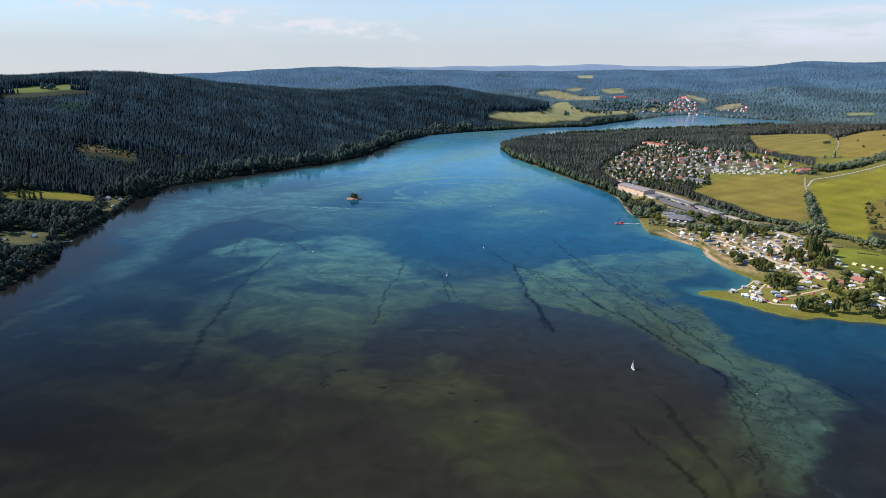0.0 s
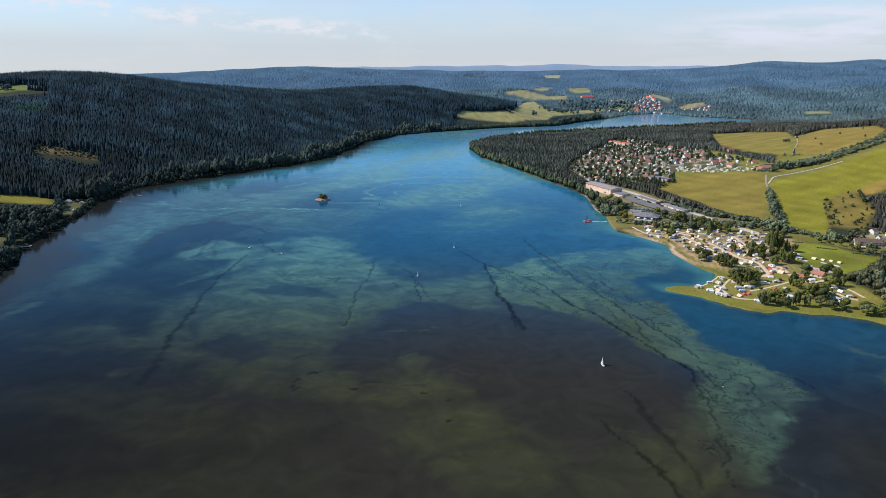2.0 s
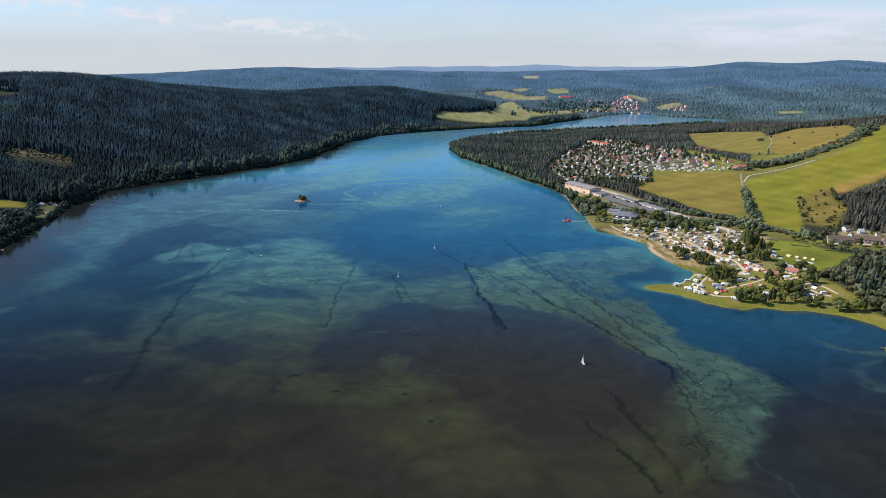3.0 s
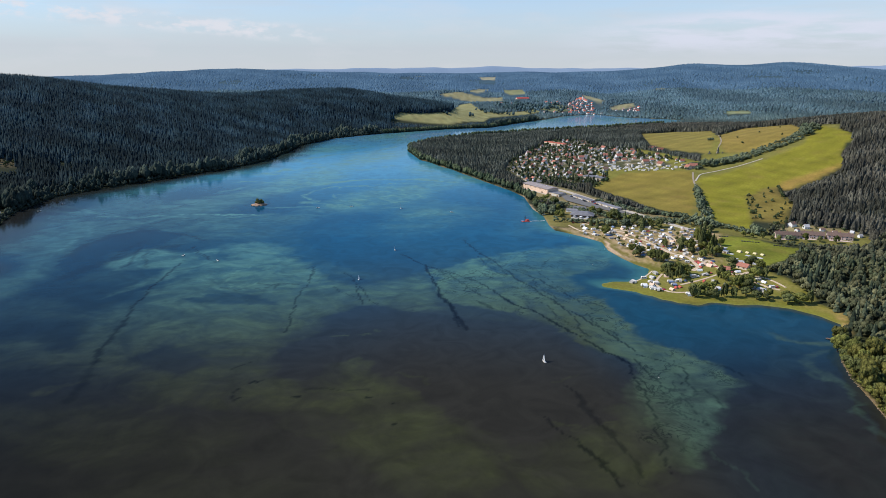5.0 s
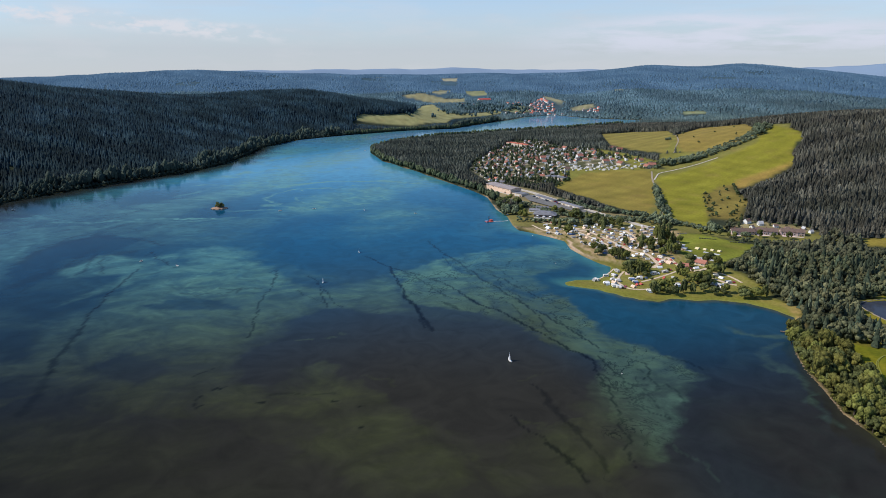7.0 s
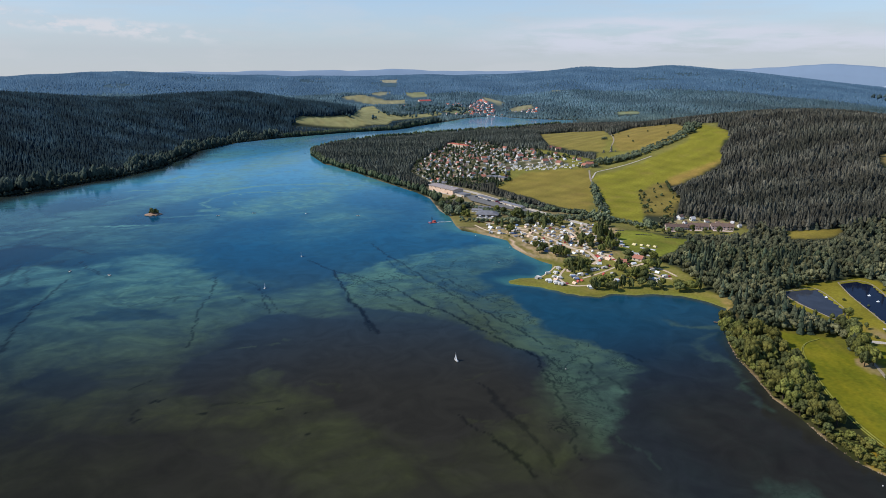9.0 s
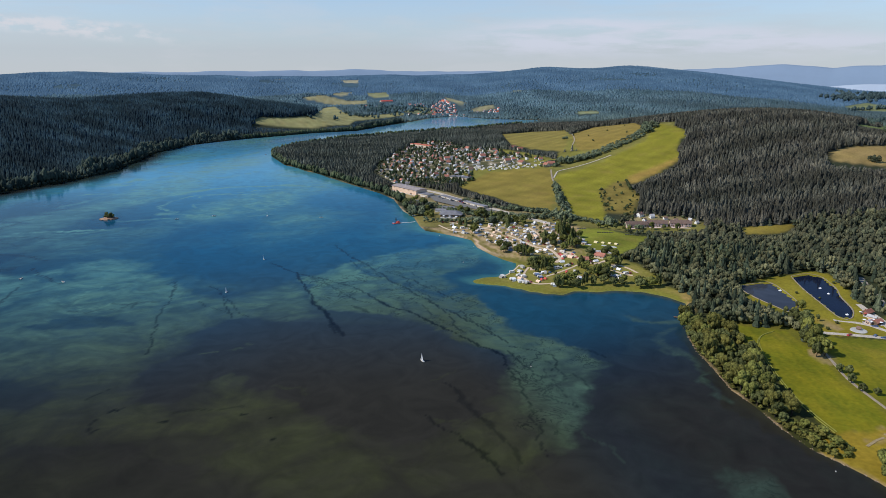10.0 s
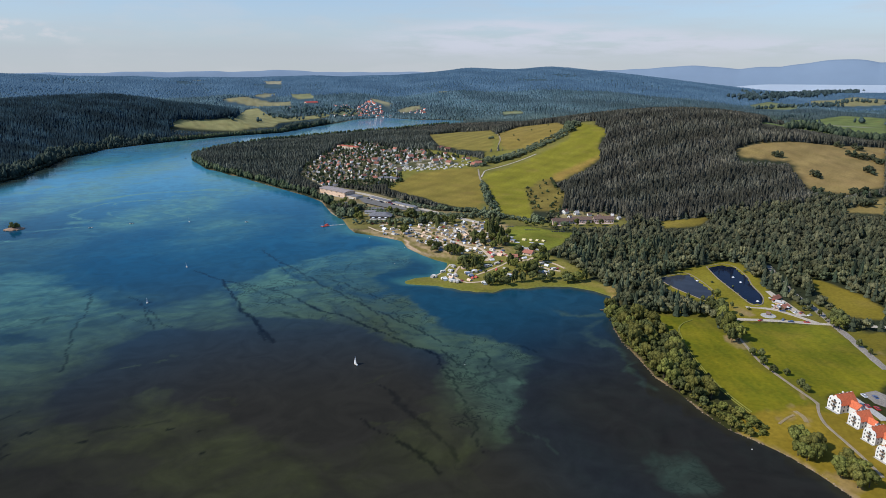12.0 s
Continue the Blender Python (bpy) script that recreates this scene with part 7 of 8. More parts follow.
def pavilion():
    """A shore restaurant: broad grey hipped roof over glass and timber."""
    t = thing("restaurant", "shore restaurant with a broad grey hipped roof and terrace", "restaurant")
    Shape().box(0, 0, 0, 14, 26, 3.4).make("wall", WOOD, t)
    Shape().box(0, 0, 3.4, 18, 30, 3.2, 0, 0.45).make("roof", GREY_ROOF, t)
    windows(t, [(-7.05, -10 + 4 * k, 0.8, 0) for k in range(6)], 2.6, 2.0)
    Shape().box(-11, 0, -0.1, 8, 24, 0.4).make("terrace", CONCRETE, t)
    for k in range(3):
        Shape().tube((-11, -8 + 8 * k, 0.3), (-11, -8 + 8 * k, 2.6), 0.06, 0.06, 6).make("parasol_pole", DARK_PAINT, t)
        Shape().tube((-11, -8 + 8 * k, 2.3), (-11, -8 + 8 * k, 3.0), 2.0, 0.1, 8).make("parasol", SAILCLOTH, t)
    return t


pavilion().matrix_world = stand(286, 752, 60, 1, 0.2)
settle([cottage(10, 18, 3.2, 2.2, WHITEWASH, GREY_ROOF, "low white annex with a grey roof beside the pavilion", "annexes of the pavilion", 26)], [(296, 790), (283, 782)], 93, 0.8, 1.0, 60)


# the white holiday houses with red roofs
def gable_front(parent, w, h, top, wall):
    """A white front wall whose head rises in two rounded gables."""
    rim = [(-w / 2, 0.0), (w / 2, 0.0), (w / 2, h - 0.6)]
    for mid in (w / 4, -w / 4):
        rim += [(mid + w / 4.4 * math.cos(a), h - 0.4 + (top - h + 0.4) * math.sin(a)) for a in np.linspace(0.1, math.pi - 0.1, 8)]
    rim += [(-w / 2, h - 0.6)]
    n = len(rim)
    pts = [(-7.75, a, z) for a, z in rim] + [(-7.3, a, z) for a, z in rim]
    Shape().add(pts, [tuple(range(n - 1, -1, -1)), tuple(range(n, 2 * n))] + [(i, (i + 1) % n, n + (i + 1) % n, n + i) for i in range(n)]).make("gable_wall", wall, parent, "white front wall with two rounded gables")


def holiday_house():
    t = thing("holiday_house", "white holiday house with rounded gables and red tiled roof", "house", "white houses with red roofs")
    w, l, h, rise = 9.6, 15.0, 6.0, 4.9
    turn = Matrix.Rotation(radians(90), 4, "Z")
    for name, shape, mat, text in (("wall", Shape().walls(w, l, h, rise), WHITEWASH, ""), ("roof", Shape().roof(w, l - 0.8, h, rise, 0.6, 0.28), ORANGE_TILE, "bright red tiled roof")):
        shape.make(name, mat, t, text).matrix_local = turn
    gable_front(t, w, 6.2, 9.3, WHITEWASH)
    for s in (-1, 1):
        windows(t, [(-7.8, s * 3.4, z, 0) for z in (0.9, 3.5, 6.2)], 0.8, 1.1)
        windows(t, [(-4.5 + 3.4 * k, s * (w / 2 + 0.02), z, 90) for k in range(4) for z in (0.9, 3.6)], 1.1, 1.4)
    for z in (2.9, 5.5):
        slab = Shape().box(-8.3, 0, z, 1.5, 3.0, 0.2).make("balcony", CONCRETE, t)
        Shape().box(-9.0, 0, z + 0.2, 0.08, 3.0, 0.95).make("railing", WOOD, slab)
        for s in (-1, 1):
            Shape().box(-8.3, s * 1.48, z + 0.2, 1.5, 0.06, 0.95).make("railing", WOOD, slab)
    windows(t, [(-7.8, 0, z, 0) for z in (0.2, 3.1, 5.7)], 1.4, 1.9)
    for k in range(8):
        Shape().box(-6.2 + 1.75 * k, 0, 11.05, 0.8, 0.5, 0.28).make("ridge_cap", WHITEWASH if k % 2 else BROWN_ROOF, t)
    Shape().box(1.5, 2.2, 8.2, 0.9, 0.9, 2.6).make("chimney", WHITEWASH, t)
    wing = Shape().walls(7.5, 6.5, 5.0, 2.6, 3.2, -7.4).make("wing", WHITEWASH, t)
    Shape().roof(7.5, 6.5, 5.0, 2.6, 0.5, 0.26, 3.2, -7.4).make("wing_roof", ORANGE_TILE, wing)
    Shape().box(-8.6, 0, -0.3, 2.2, 9.6, 0.35).make("terrace", CONCRETE, t)
    return t


ORANGE_TILE = material("orange_red_roof_tiles", (0.66, 0.175, 0.075), (0.55, 0.135, 0.055), 2.5, 0.8, 0.04, vary=0.1, fine=6)
model = holiday_house()
ROW_AT = [(337, 185), (329.5, 170.5), (321.5, 158), (311, 145.5), (302, 133)]
for k, (x, y) in enumerate(ROW_AT):
    m = stand(x, y, -10, (0.76, 0.86, 0.87), 0.3, z=height(x, y) + 0.3)
    if k == 0:
        model.matrix_world = m
    else:
        copy_thing(model, m)

# huts by the ponds, cabins on the west shore, huts on the cape
settle([cottage(5, 9, 2.6, 1.6, WOOD, FADED_TILE, "low wooden hut with a red roof by the pond", "huts by the ponds", 20), cottage(4.5, 7, 2.5, 1.2, TAN_WALL, PALE_ROOF, "tan flat hut by the pond", "huts by the ponds", 21)], POND_HUTS, 85, 0.8, 1.0)
settle([cottage(7, 9, 3, 2.4, CREAM, PALE_ROOF, "cream cabin with a pale roof among shore trees", "cabins on the west shore", 22), cottage(6, 8, 2.8, 2.4, WOOD, GREY_ROOF, "wooden cabin with a grey roof among shore trees", "cabins on the west shore", 23)], CABINS_WEST, 86, 0.6, 0.85)
settle([cottage(5, 6, 2.6, 2, WHITEWASH, BROWN_ROOF, "small white boathouse on the wooded cape", "boathouses on the cape", 24)], [(148, 1374), (172, 1319)], 87)

# the far town
TOWN_STOCK = [cottage(10, 14, 5.5, 4.5, WHITEWASH, RED_TILE, "far white town house with a red roof", "houses of the far town", 30, False, 0), cottage(11, 16, 6, 4.0, WHITEWASH, RED_TILE, "large far white town house with a red roof", "houses of the far town", 31, False, 0),
              cottage(9, 12, 5, 4, WHITEWASH, FADED_TILE, "far white town house with a faded red roof", "houses of the far town", 32, False, 0)]
settle(TOWN_STOCK, spread_places(TOWN, 18, 88, 0, 4000, 55) + spread_places(TOWN_E, 20, 89, 0, 3000, 22) + spread_places([(630, 2770), (720, 2760), (720, 2840), (640, 2840)], 26, 90, 0, 2000, 7) + spread_places([(870, 2820), (930, 2800), (950, 2880), (880, 2880)], 22, 95, 0, 2000, 9) + spread_places([(790, 2592), (940, 2600), (1045, 2560), (1050, 2590), (940, 2630), (800, 2622)], 26, 91, 0, 2000, 10), 92, 0.65, 0.95)
barn = thing("school", "long far building with a bright red roof", "building")
Shape().walls(24, 66, 9, 6).make("wall", CREAM, barn)
Shape().roof(24, 66, 9, 6, 1.0, 0.5).make("roof", RED_CLOTH, barn)
barn.matrix_world = stand(802, 2966, 100, (0.9, 0.9, 0.9), 0.5)
church = thing("church", "far white church with a pointed dark spire", "church")
Shape().walls(12, 24, 9, 7).make("nave_wall", WHITEWASH, church)
Shape().roof(12, 24, 9, 7, 0.6, 0.4).make("nave_roof", RED_TILE, church)
Shape().box(0, -14, 0, 7, 7, 22).make("tower", WHITEWASH, church)
Shape().tube((0, -14, 22), (0, -14, 36), 4.6, 0.2, 8).make("spire", BROWN_ROOF, church)
church.matrix_world = stand(1046, 2860, 40, 0.7, 0.5)
hotel = long_shed(70, 14, 7, RED_TILE, "long hotel with a flat red roof at the wood's edge", "hotel")
hotel.matrix_world = stand(468, 1425, 20, 1, 0.5)
# ---- campsite: caravans, tents, cars ----
def caravan(label, awning, group):
    """A white caravan: rounded shell, windows, wheels, drawbar, and an awning."""
    t = thing("caravan", label, "caravan", group)
    side = [(-2.6, 0.5), (2.4, 0.5), (2.75, 1.2), (2.5, 2.35), (2.1, 2.6), (-2.2, 2.6), (-2.6, 2.3), (-2.75, 1.2)]
    n = len(side)
    pts = [(a, -1.12, z) for a, z in side] + [(a, 1.12, z) for a, z in side]
    Shape().add(pts, [tuple(range(n)), tuple(range(2 * n - 1, n - 1, -1))] + [((i + 1) % n, i, n + i, n + (i + 1) % n) for i in range(n)]).make("body", WHITE_SHELL, t)
    for s in (-1, 1):
        for a in (-1.4, 0.6):
            Shape().box(a, s * 1.13, 1.45, 1.1, 0.06, 0.65).make("window", WINDOW, t)
        Shape().tube((0, s * 0.95, 0.32), (0, s * 1.12, 0.32), 0.32, 0.32, 10).make("wheel", RUBBER, t)
    Shape().tube((2.5, 0, 0.45), (3.9, 0, 0.45), 0.07, 0.05, 6).make("drawbar", DARK_PAINT, t)
    if awning:
        pts = [(-1.9, 1.15, 2.4), (1.9, 1.15, 2.4), (1.9, 3.5, 1.95), (-1.9, 3.5, 1.95)]
        Shape().add(pts + [(a, b, z - 0.08) for a, b, z in pts], [(0, 1, 2, 3), (7, 6, 5, 4), (0, 4, 5, 1), (1, 5, 6, 2), (2, 6, 7, 3), (3, 7, 4, 0)]).make("awning", awning, t)
        Shape().box(0, 3.46, 0, 3.7, 0.06, 1.92).make("awning_front", awning, t)
    return t


def tent(w, l, h, mat, label, group):
    """A ridge tent with drooping sides, door flap and poles."""
    t = thing("tent", label, "tent", group)
    a, b = w / 2, l / 2
    pts = [(-a, -b, 0), (a, -b, 0), (a, b, 0), (-a, b, 0), (-a * 0.82, -b, h * 0.45), (a * 0.82, -b, h * 0.45), (a * 0.82, b, h * 0.45), (-a * 0.82, b, h * 0.45), (0, -b, h), (0, b, h * 0.96), (0, 0, h * 0.93)]
    Shape().add(pts, [(0, 1, 5, 8, 4), (2, 3, 7, 9, 6), (1, 2, 6, 5), (3, 0, 4, 7), (5, 6, 9, 10, 8), (7, 4, 8, 10, 9)]).make("canvas", mat, t)
    Shape().box(0, -b - 0.04, 0, w * 0.3, 0.05, h * 0.7).make("door_flap", GREY_TENT, t)
    for s in (-1, 1):
        Shape().tube((0, s * b, 0), (0, s * b, h + 0.15), 0.04, 0.04, 5).make("pole", DARK_PAINT, t)
    return t


def car(paint, label, group):
    """A small car: body, cabin, glass, four wheels."""
    t = thing("car", label, "car", group)
    side = [(-2.1, 0.35), (2.1, 0.35), (2.15, 0.75), (1.2, 0.95), (-1.9, 0.98), (-2.15, 0.8)]
    n = len(side)
    pts = [(a, -0.86, z) for a, z in side] + [(a, 0.86, z) for a, z in side]
    Shape().add(pts, [tuple(range(n)), tuple(range(2 * n - 1, n - 1, -1))] + [((i + 1) % n, i, n + i, n + (i + 1) % n) for i in range(n)]).make("body", paint, t)
    Shape().box(-0.45, 0, 0.95, 2.5, 1.5, 0.5, 0, 0.72).make("glass", WINDOW, t)
    Shape().box(-0.45, 0, 1.44, 1.72, 1.06, 0.06).make("roof", paint, t)
    for a in (-1.35, 1.35):
        for s in (-1, 1):
            Shape().tube((a, s * 0.7, 0.31), (a, s * 0.9, 0.31), 0.31, 0.31, 10).make("wheel", RUBBER, t)
    return t


CARAVANS = [caravan("white caravan with a grey awning on the grass", GREY_TENT, "caravans on the campsite"), caravan("white caravan with a white awning on the grass", SAILCLOTH, "caravans on the campsite"),
            caravan("plain white caravan on the grass", None, "caravans on the campsite"), caravan("white caravan with a blue awning on the grass", BLUE_CLOTH, "caravans on the campsite")]
settle(CARAVANS, SPIT_CARAVANS, 101, 0.9, 1.1)
CAMP_NORTH = [(242, 712), (300, 694), (330, 690), (388, 668), (392, 640), (362, 612), (352, 570), (330, 545), (312, 545), (296, 552), (285, 575), (278, 606), (280, 640), (262, 664)]
pitches = spread_places(CAMP_NORTH, 9.0, 102, 1.0, 6000, 190)
lanes = [LANE_A, LANE_B, LANE_C, LANE_D, LANE_H, LANE_SHORE]
pitches = [p for p in pitches if min(float(line_distance(l, np.array([p[0]]), np.array([p[1]]))[0]) for l in lanes) > 4.5]
settle(CARAVANS, pitches[:50], 103, 0.72, 0.98)
CARS = [car(p, l, "cars on the campsite") for p, l in zip(CAR_PAINTS, ("silver car parked beside a caravan", "black car parked beside a caravan", "white car parked beside a caravan", "red car parked beside a caravan", "blue car parked beside a caravan"))]
settle(CARS, [(x + 4.4, y - 2.2) for x, y in pitches[:60:2]], 104, 1, 1)
settle([tent(3.2, 4.2, 2.0, RED_CLOTH, "red ridge tent on the campsite", "red tents")], RED_TENTS, 105, 0.8, 1.2)
settle([tent(5.0, 5.0, 2.6, YELLOW_CLOTH, "pale yellow tent on a mown field", "yellow tents")], YELLOW_TENTS, 106, 0.7, 0.85, 20)
settle([tent(3.4, 4.6, 2.0, GREY_TENT, "grey tent on the campsite", "tents on the campsite"), tent(3, 4, 1.9, BLUE_CLOTH, "blue tent on the campsite", "tents on the campsite"), tent(4, 5, 2.3, SAILCLOTH, "white tent on the campsite", "tents on the campsite")], pitches[50:], 107, 0.8, 1.2)
settle(CARAVANS, [(248, 482), (255, 511), (258, 494), (300, 520), (312, 508)], 118, 0.8, 1.0)
more = spread_places(CAMP_NORTH, 6.2, 119, 1.0, 5000, 150)
more = [p for p in more if min(math.hypot(p[0] - q[0], p[1] - q[1]) for q in pitches) > 5.2][:26]
settle([tent(2.6, 3.4, 1.7, GREY_TENT, "small grey tent among caravans", "small tents on the campsite"), tent(2.4, 3.2, 1.6, SAILCLOTH, "small pale tent among caravans", "small tents on the campsite"), tent(3.0, 3.8, 1.9, TAN_WALL, "tan tent among caravans", "small tents on the campsite")], more, 120, 0.8, 1.15)
settle(CARS, [(x + 5.5, y + 1.5) for x, y in SPIT_CARAVANS[4::2]], 108, 1, 1)
settle(CARS, PARKED, 109, 1, 1, 140)
lot = [(304 + 8.2 * i, 880 - 23 * i + 5.2 * k, 14) for i in range(5) for k in range(4)]
lot_level = max(height(300, 895), height(350, 750), height(330, 836)) + 0.25
r = random.Random(110)
for x, y, turn in lot:
    if r.random() < 0.85:
        copy_thing(r.choice(CARS), pose(x + r.uniform(-0.6, 0.6), y, lot_level, 0, 0, turn + r.choice((0, 180))))
settle(CARS, [(362, 188), (366, 184), (352, 180), (354, 176)], 111, 1, 1, 60)
# more tents, caravans and cars along the lanes
ALONG = []
r = random.Random(121)
for line in (LANE_A, LANE_B, LANE_C, LANE_D, LANE_H, LANE_E, LANE_F, LANE_G, LANE_LOOP):
    for (ax, ay), (bx, by) in zip(line, line[1:]):
        length = math.hypot(bx - ax, by - ay)
        for k in range(int(length / 6.5)):
            side, u = r.choice((-1, 1)) * r.uniform(4.0, 6.5), (k + r.random()) * 6.5 / length
            ALONG.append((ax + (bx - ax) * u - (by - ay) / length * side, ay + (by - ay) * u + (bx - ax) / length * side))
taken = list(pitches) + list(more) + list(SPIT_CARAVANS)
fresh_places = []
for p in ALONG:
    if float(water_free(np.array([p[0]]), np.array([p[1]]))[0]) > 4 and min(math.hypot(p[0] - q[0], p[1] - q[1]) for q in taken + fresh_places) > 4.6:
        fresh_places.append(p)
settle(CARAVANS, fresh_places[::4], 122, 0.75, 1.0)
settle([tent(2.8, 3.6, 1.8, SAILCLOTH, "pale ridge tent beside a camp lane", "tents beside the lanes"), tent(3.2, 4.0, 2.0, TAN_WALL, "tan ridge tent beside a camp lane", "tents beside the lanes"),
        tent(2.8, 3.4, 1.8, RED_CLOTH, "red ridge tent beside a camp lane", "tents beside the lanes")], fresh_places[1::2], 123, 0.8, 1.2)
settle(CARS, fresh_places[2::4], 124, 1, 1)
# white caravans in rows behind the village
rows = []
for k in range(4):
    for i in range(15):
        u, v = i / 14, k / 3
        rows.append((432 + 112 * u + 10 * v, 1080 - 95 * u - 42 * v + 6 * math.sin(i * 2.1) + 4 * math.sin(i * 5.3 + k * 2)))
rows = [p for p in rows if edge(WHITE_ROWS, np.array([p[0]]), np.array([p[1]]))[0] < 12]
settle(CARAVANS, rows[::2], 112, 0.7, 0.95, 35)
def mobile_home(l, label):
    """A long low white home on wheels, with a shallow roof."""
    t = thing("mobile_home", label, "mobile home", "mobile homes behind the village")
    Shape().walls(3.2, l, 2.5, 0.5).make("wall", WHITE_SHELL, t)
    Shape().roof(3.2, l, 2.5, 0.5, 0.15, 0.12).make("roof", PALE_ROOF, t)
    Shape().box(-1.63, l * 0.2, 1.0, 0.06, l * 0.35, 0.8).make("window", WINDOW, t)
    Shape().box(-1.63, -l * 0.25, 0.2, 0.06, 0.8, 2.0).make("door", WOOD, t)
    return t


HOMES_STOCK = [mobile_home(7.5, "white mobile home with a pale flat roof"), mobile_home(9.5, "long white mobile home with a pale roof")]
settle(HOMES_STOCK, rows[1::2], 115, 0.7, 0.95, 35)
MORE = [p for p in spread_places([(400, 1010), (432, 1045), (500, 1030), (545, 985), (566, 1000), (560, 1090), (510, 1130), (440, 1140), (380, 1060)], 10.5, 116, 2, 4000, 40) if min(math.hypot(p[0] - q[0], p[1] - q[1]) for q in rows + homes) > 6.5]
settle(HOMES_STOCK, MORE, 117, 0.75, 1.1)
# cabins, pads and tables on the mown field
for (x, y), k in zip(WHITE_CABINS, (1.0, 0.8)):
    hut = long_shed(9, 5, 2.8, PALE_ROOF, "white cabin with a flat pale roof on the mown field", "cabins on the mown field")
    hut.matrix_world = stand(x, y, 35, k, 0.1)


def bench_row(n, label):
    t = thing("picnic_tables", label, "picnic tables", "dark tables on the mown field")
    for k in range(n):
        Shape().box(0, 2.6 * k, 0.7, 1.6, 1.9, 0.08).make("tabletop", DARK_PAINT, t)
        for s in (-1, 1):
            Shape().box(s * 1.1, 2.6 * k, 0.42, 0.35, 1.9, 0.06).make("bench", DARK_PAINT, t)
            Shape().box(s * 0.6, 2.6 * k, 0, 0.12, 1.5, 0.7).make("leg", DARK_PAINT, t)
    return t


bench_row(7, "row of dark picnic tables on a mown field").matrix_world = stand(409, 605, -122, 1, 0.05)
bench_row(6, "row of dark picnic tables near the field's edge").matrix_world = stand(431, 583, -122, 1, 0.05)
bench_row(4, "short row of dark picnic tables at the hedge").matrix_world = stand(397, 628, -110, 1, 0.05)
for x, y in PADS:
    pad = thing("tent_platform", "pale wooden tent platform on the grass", "platform", "tent platforms")
    for k in range(6):
        Shape().box(0, -2.5 + k, 0, 3.6, 0.94, 0.25).make("plank", PALE_ROOF, pad)
    pad.matrix_world = stand(x, y, 32, 1, 0.02)
court = thing("sports_court", "long pale sports court beside the campsite", "court")
Shape().box(0, 0, 0, 24, 9, 0.3).make("surface", CONCRETE, court)
court.matrix_world = stand(371, 536, -38, 1, 0.02)
red_house = cottage(7, 10, 3.0, 2.4, CREAM, FADED_TILE, "faded red-roofed service house of the campsite", "service houses", 40)
red_house.matrix_world = stand(356, 520, 30, 1, 0.2)
copy_thing(red_house, stand(336, 517, 60, 0.8, 0.2))

# beside the ponds: sand pit with a play hut, terraces, floats on the water
pit = thing("sand_pit", "round pale sand pit with a small play hut on grass", "sand pit")
Shape().tube((0, 0, 0), (0, 0, 0.3), 5.2, 5.0, 18).make("sand", SAND, pit)
Shape().tube((0, 0, 0), (0, 0, 0.42), 5.5, 5.3, 18).make("rim", CONCRETE, pit)
Shape().walls(2.2, 2.6, 1.6, 1.2, 1.5, 0.5).make("hut_wall", WOOD, pit)
Shape().roof(2.2, 2.6, 1.6, 1.2, 0.3, 0.12, 1.5, 0.5).make("hut_roof", BROWN_ROOF, pit)
pit.matrix_world = stand(424, 297, 20, 1, 0.1)
for x, y, turn, w, l in ((455, 316, 30, 6, 9), (449, 302, 20, 5, 8), (443, 305, 40, 4, 6)):
    deck = thing("terrace", "pale wooden terrace with tables beside the pond huts", "terrace", "terraces by the ponds")
    for k in range(6):
        Shape().box(0, -l / 2 + (k + 0.5) * l / 6, 0, w, l / 6 - 0.05, 0.3).make("plank", CONCRETE if k % 2 else PALE_ROOF, deck)
    for k in range(3):
        Shape().box(-w / 4 + k * w / 4, -l / 3 + k * l / 3, 0.3, 1.2, 0.8, 0.75).make("table", WOOD, deck)
        Shape().tube((-w / 4 + k * w / 4, -l / 3 + k * l / 3, 1.05), (-w / 4 + k * w / 4, -l / 3 + k * l / 3, 2.4), 0.04, 0.04, 5).make("pole", DARK_PAINT, deck)
        Shape().tube((-w / 4 + k * w / 4, -l / 3 + k * l / 3, 2.2), (-w / 4 + k * w / 4, -l / 3 + k * l / 3, 2.7), 1.4, 0.05, 8).make("parasol", RED_CLOTH if k == 1 else SAILCLOTH, deck)
    deck.matrix_world = stand(x, y, turn, 1, 0.1)
for (x, y), pond in (((479, 375), POND_EAST), ((473, 362), POND_EAST), ((444, 322), POND_EAST), ((443, 383), POND_WEST)):
    level = float(np.mean(land_height(*np.array(pond, float).T)))
    raft = thing("float", "small white float on the dark pond", "float", "floats on the ponds")
    Shape().tube((0, 0, -0.2), (0, 0, 0.35), 1.3, 1.2, 10).make("hull", SAILCLOTH, raft)
    Shape().tube((0, 0, 0.35), (0, 0, 1.1), 0.35, 0.2, 8).make("post", SAILCLOTH, raft)
    raft.matrix_world = pose(x, y, level - 0.15)
settle(CARS, [(448, 292), (451, 289), (426, 286), (410, 293), (452, 283)], 113, 1, 1)
settle([leafy_tree(42, 3.2, 1.9, LEAF_DARK, "small round bush on pond grass", "bushes by the ponds")], [(421, 312), (456, 356), (500, 380), (405, 306), (449, 372)], 114, 0.7, 1.1)
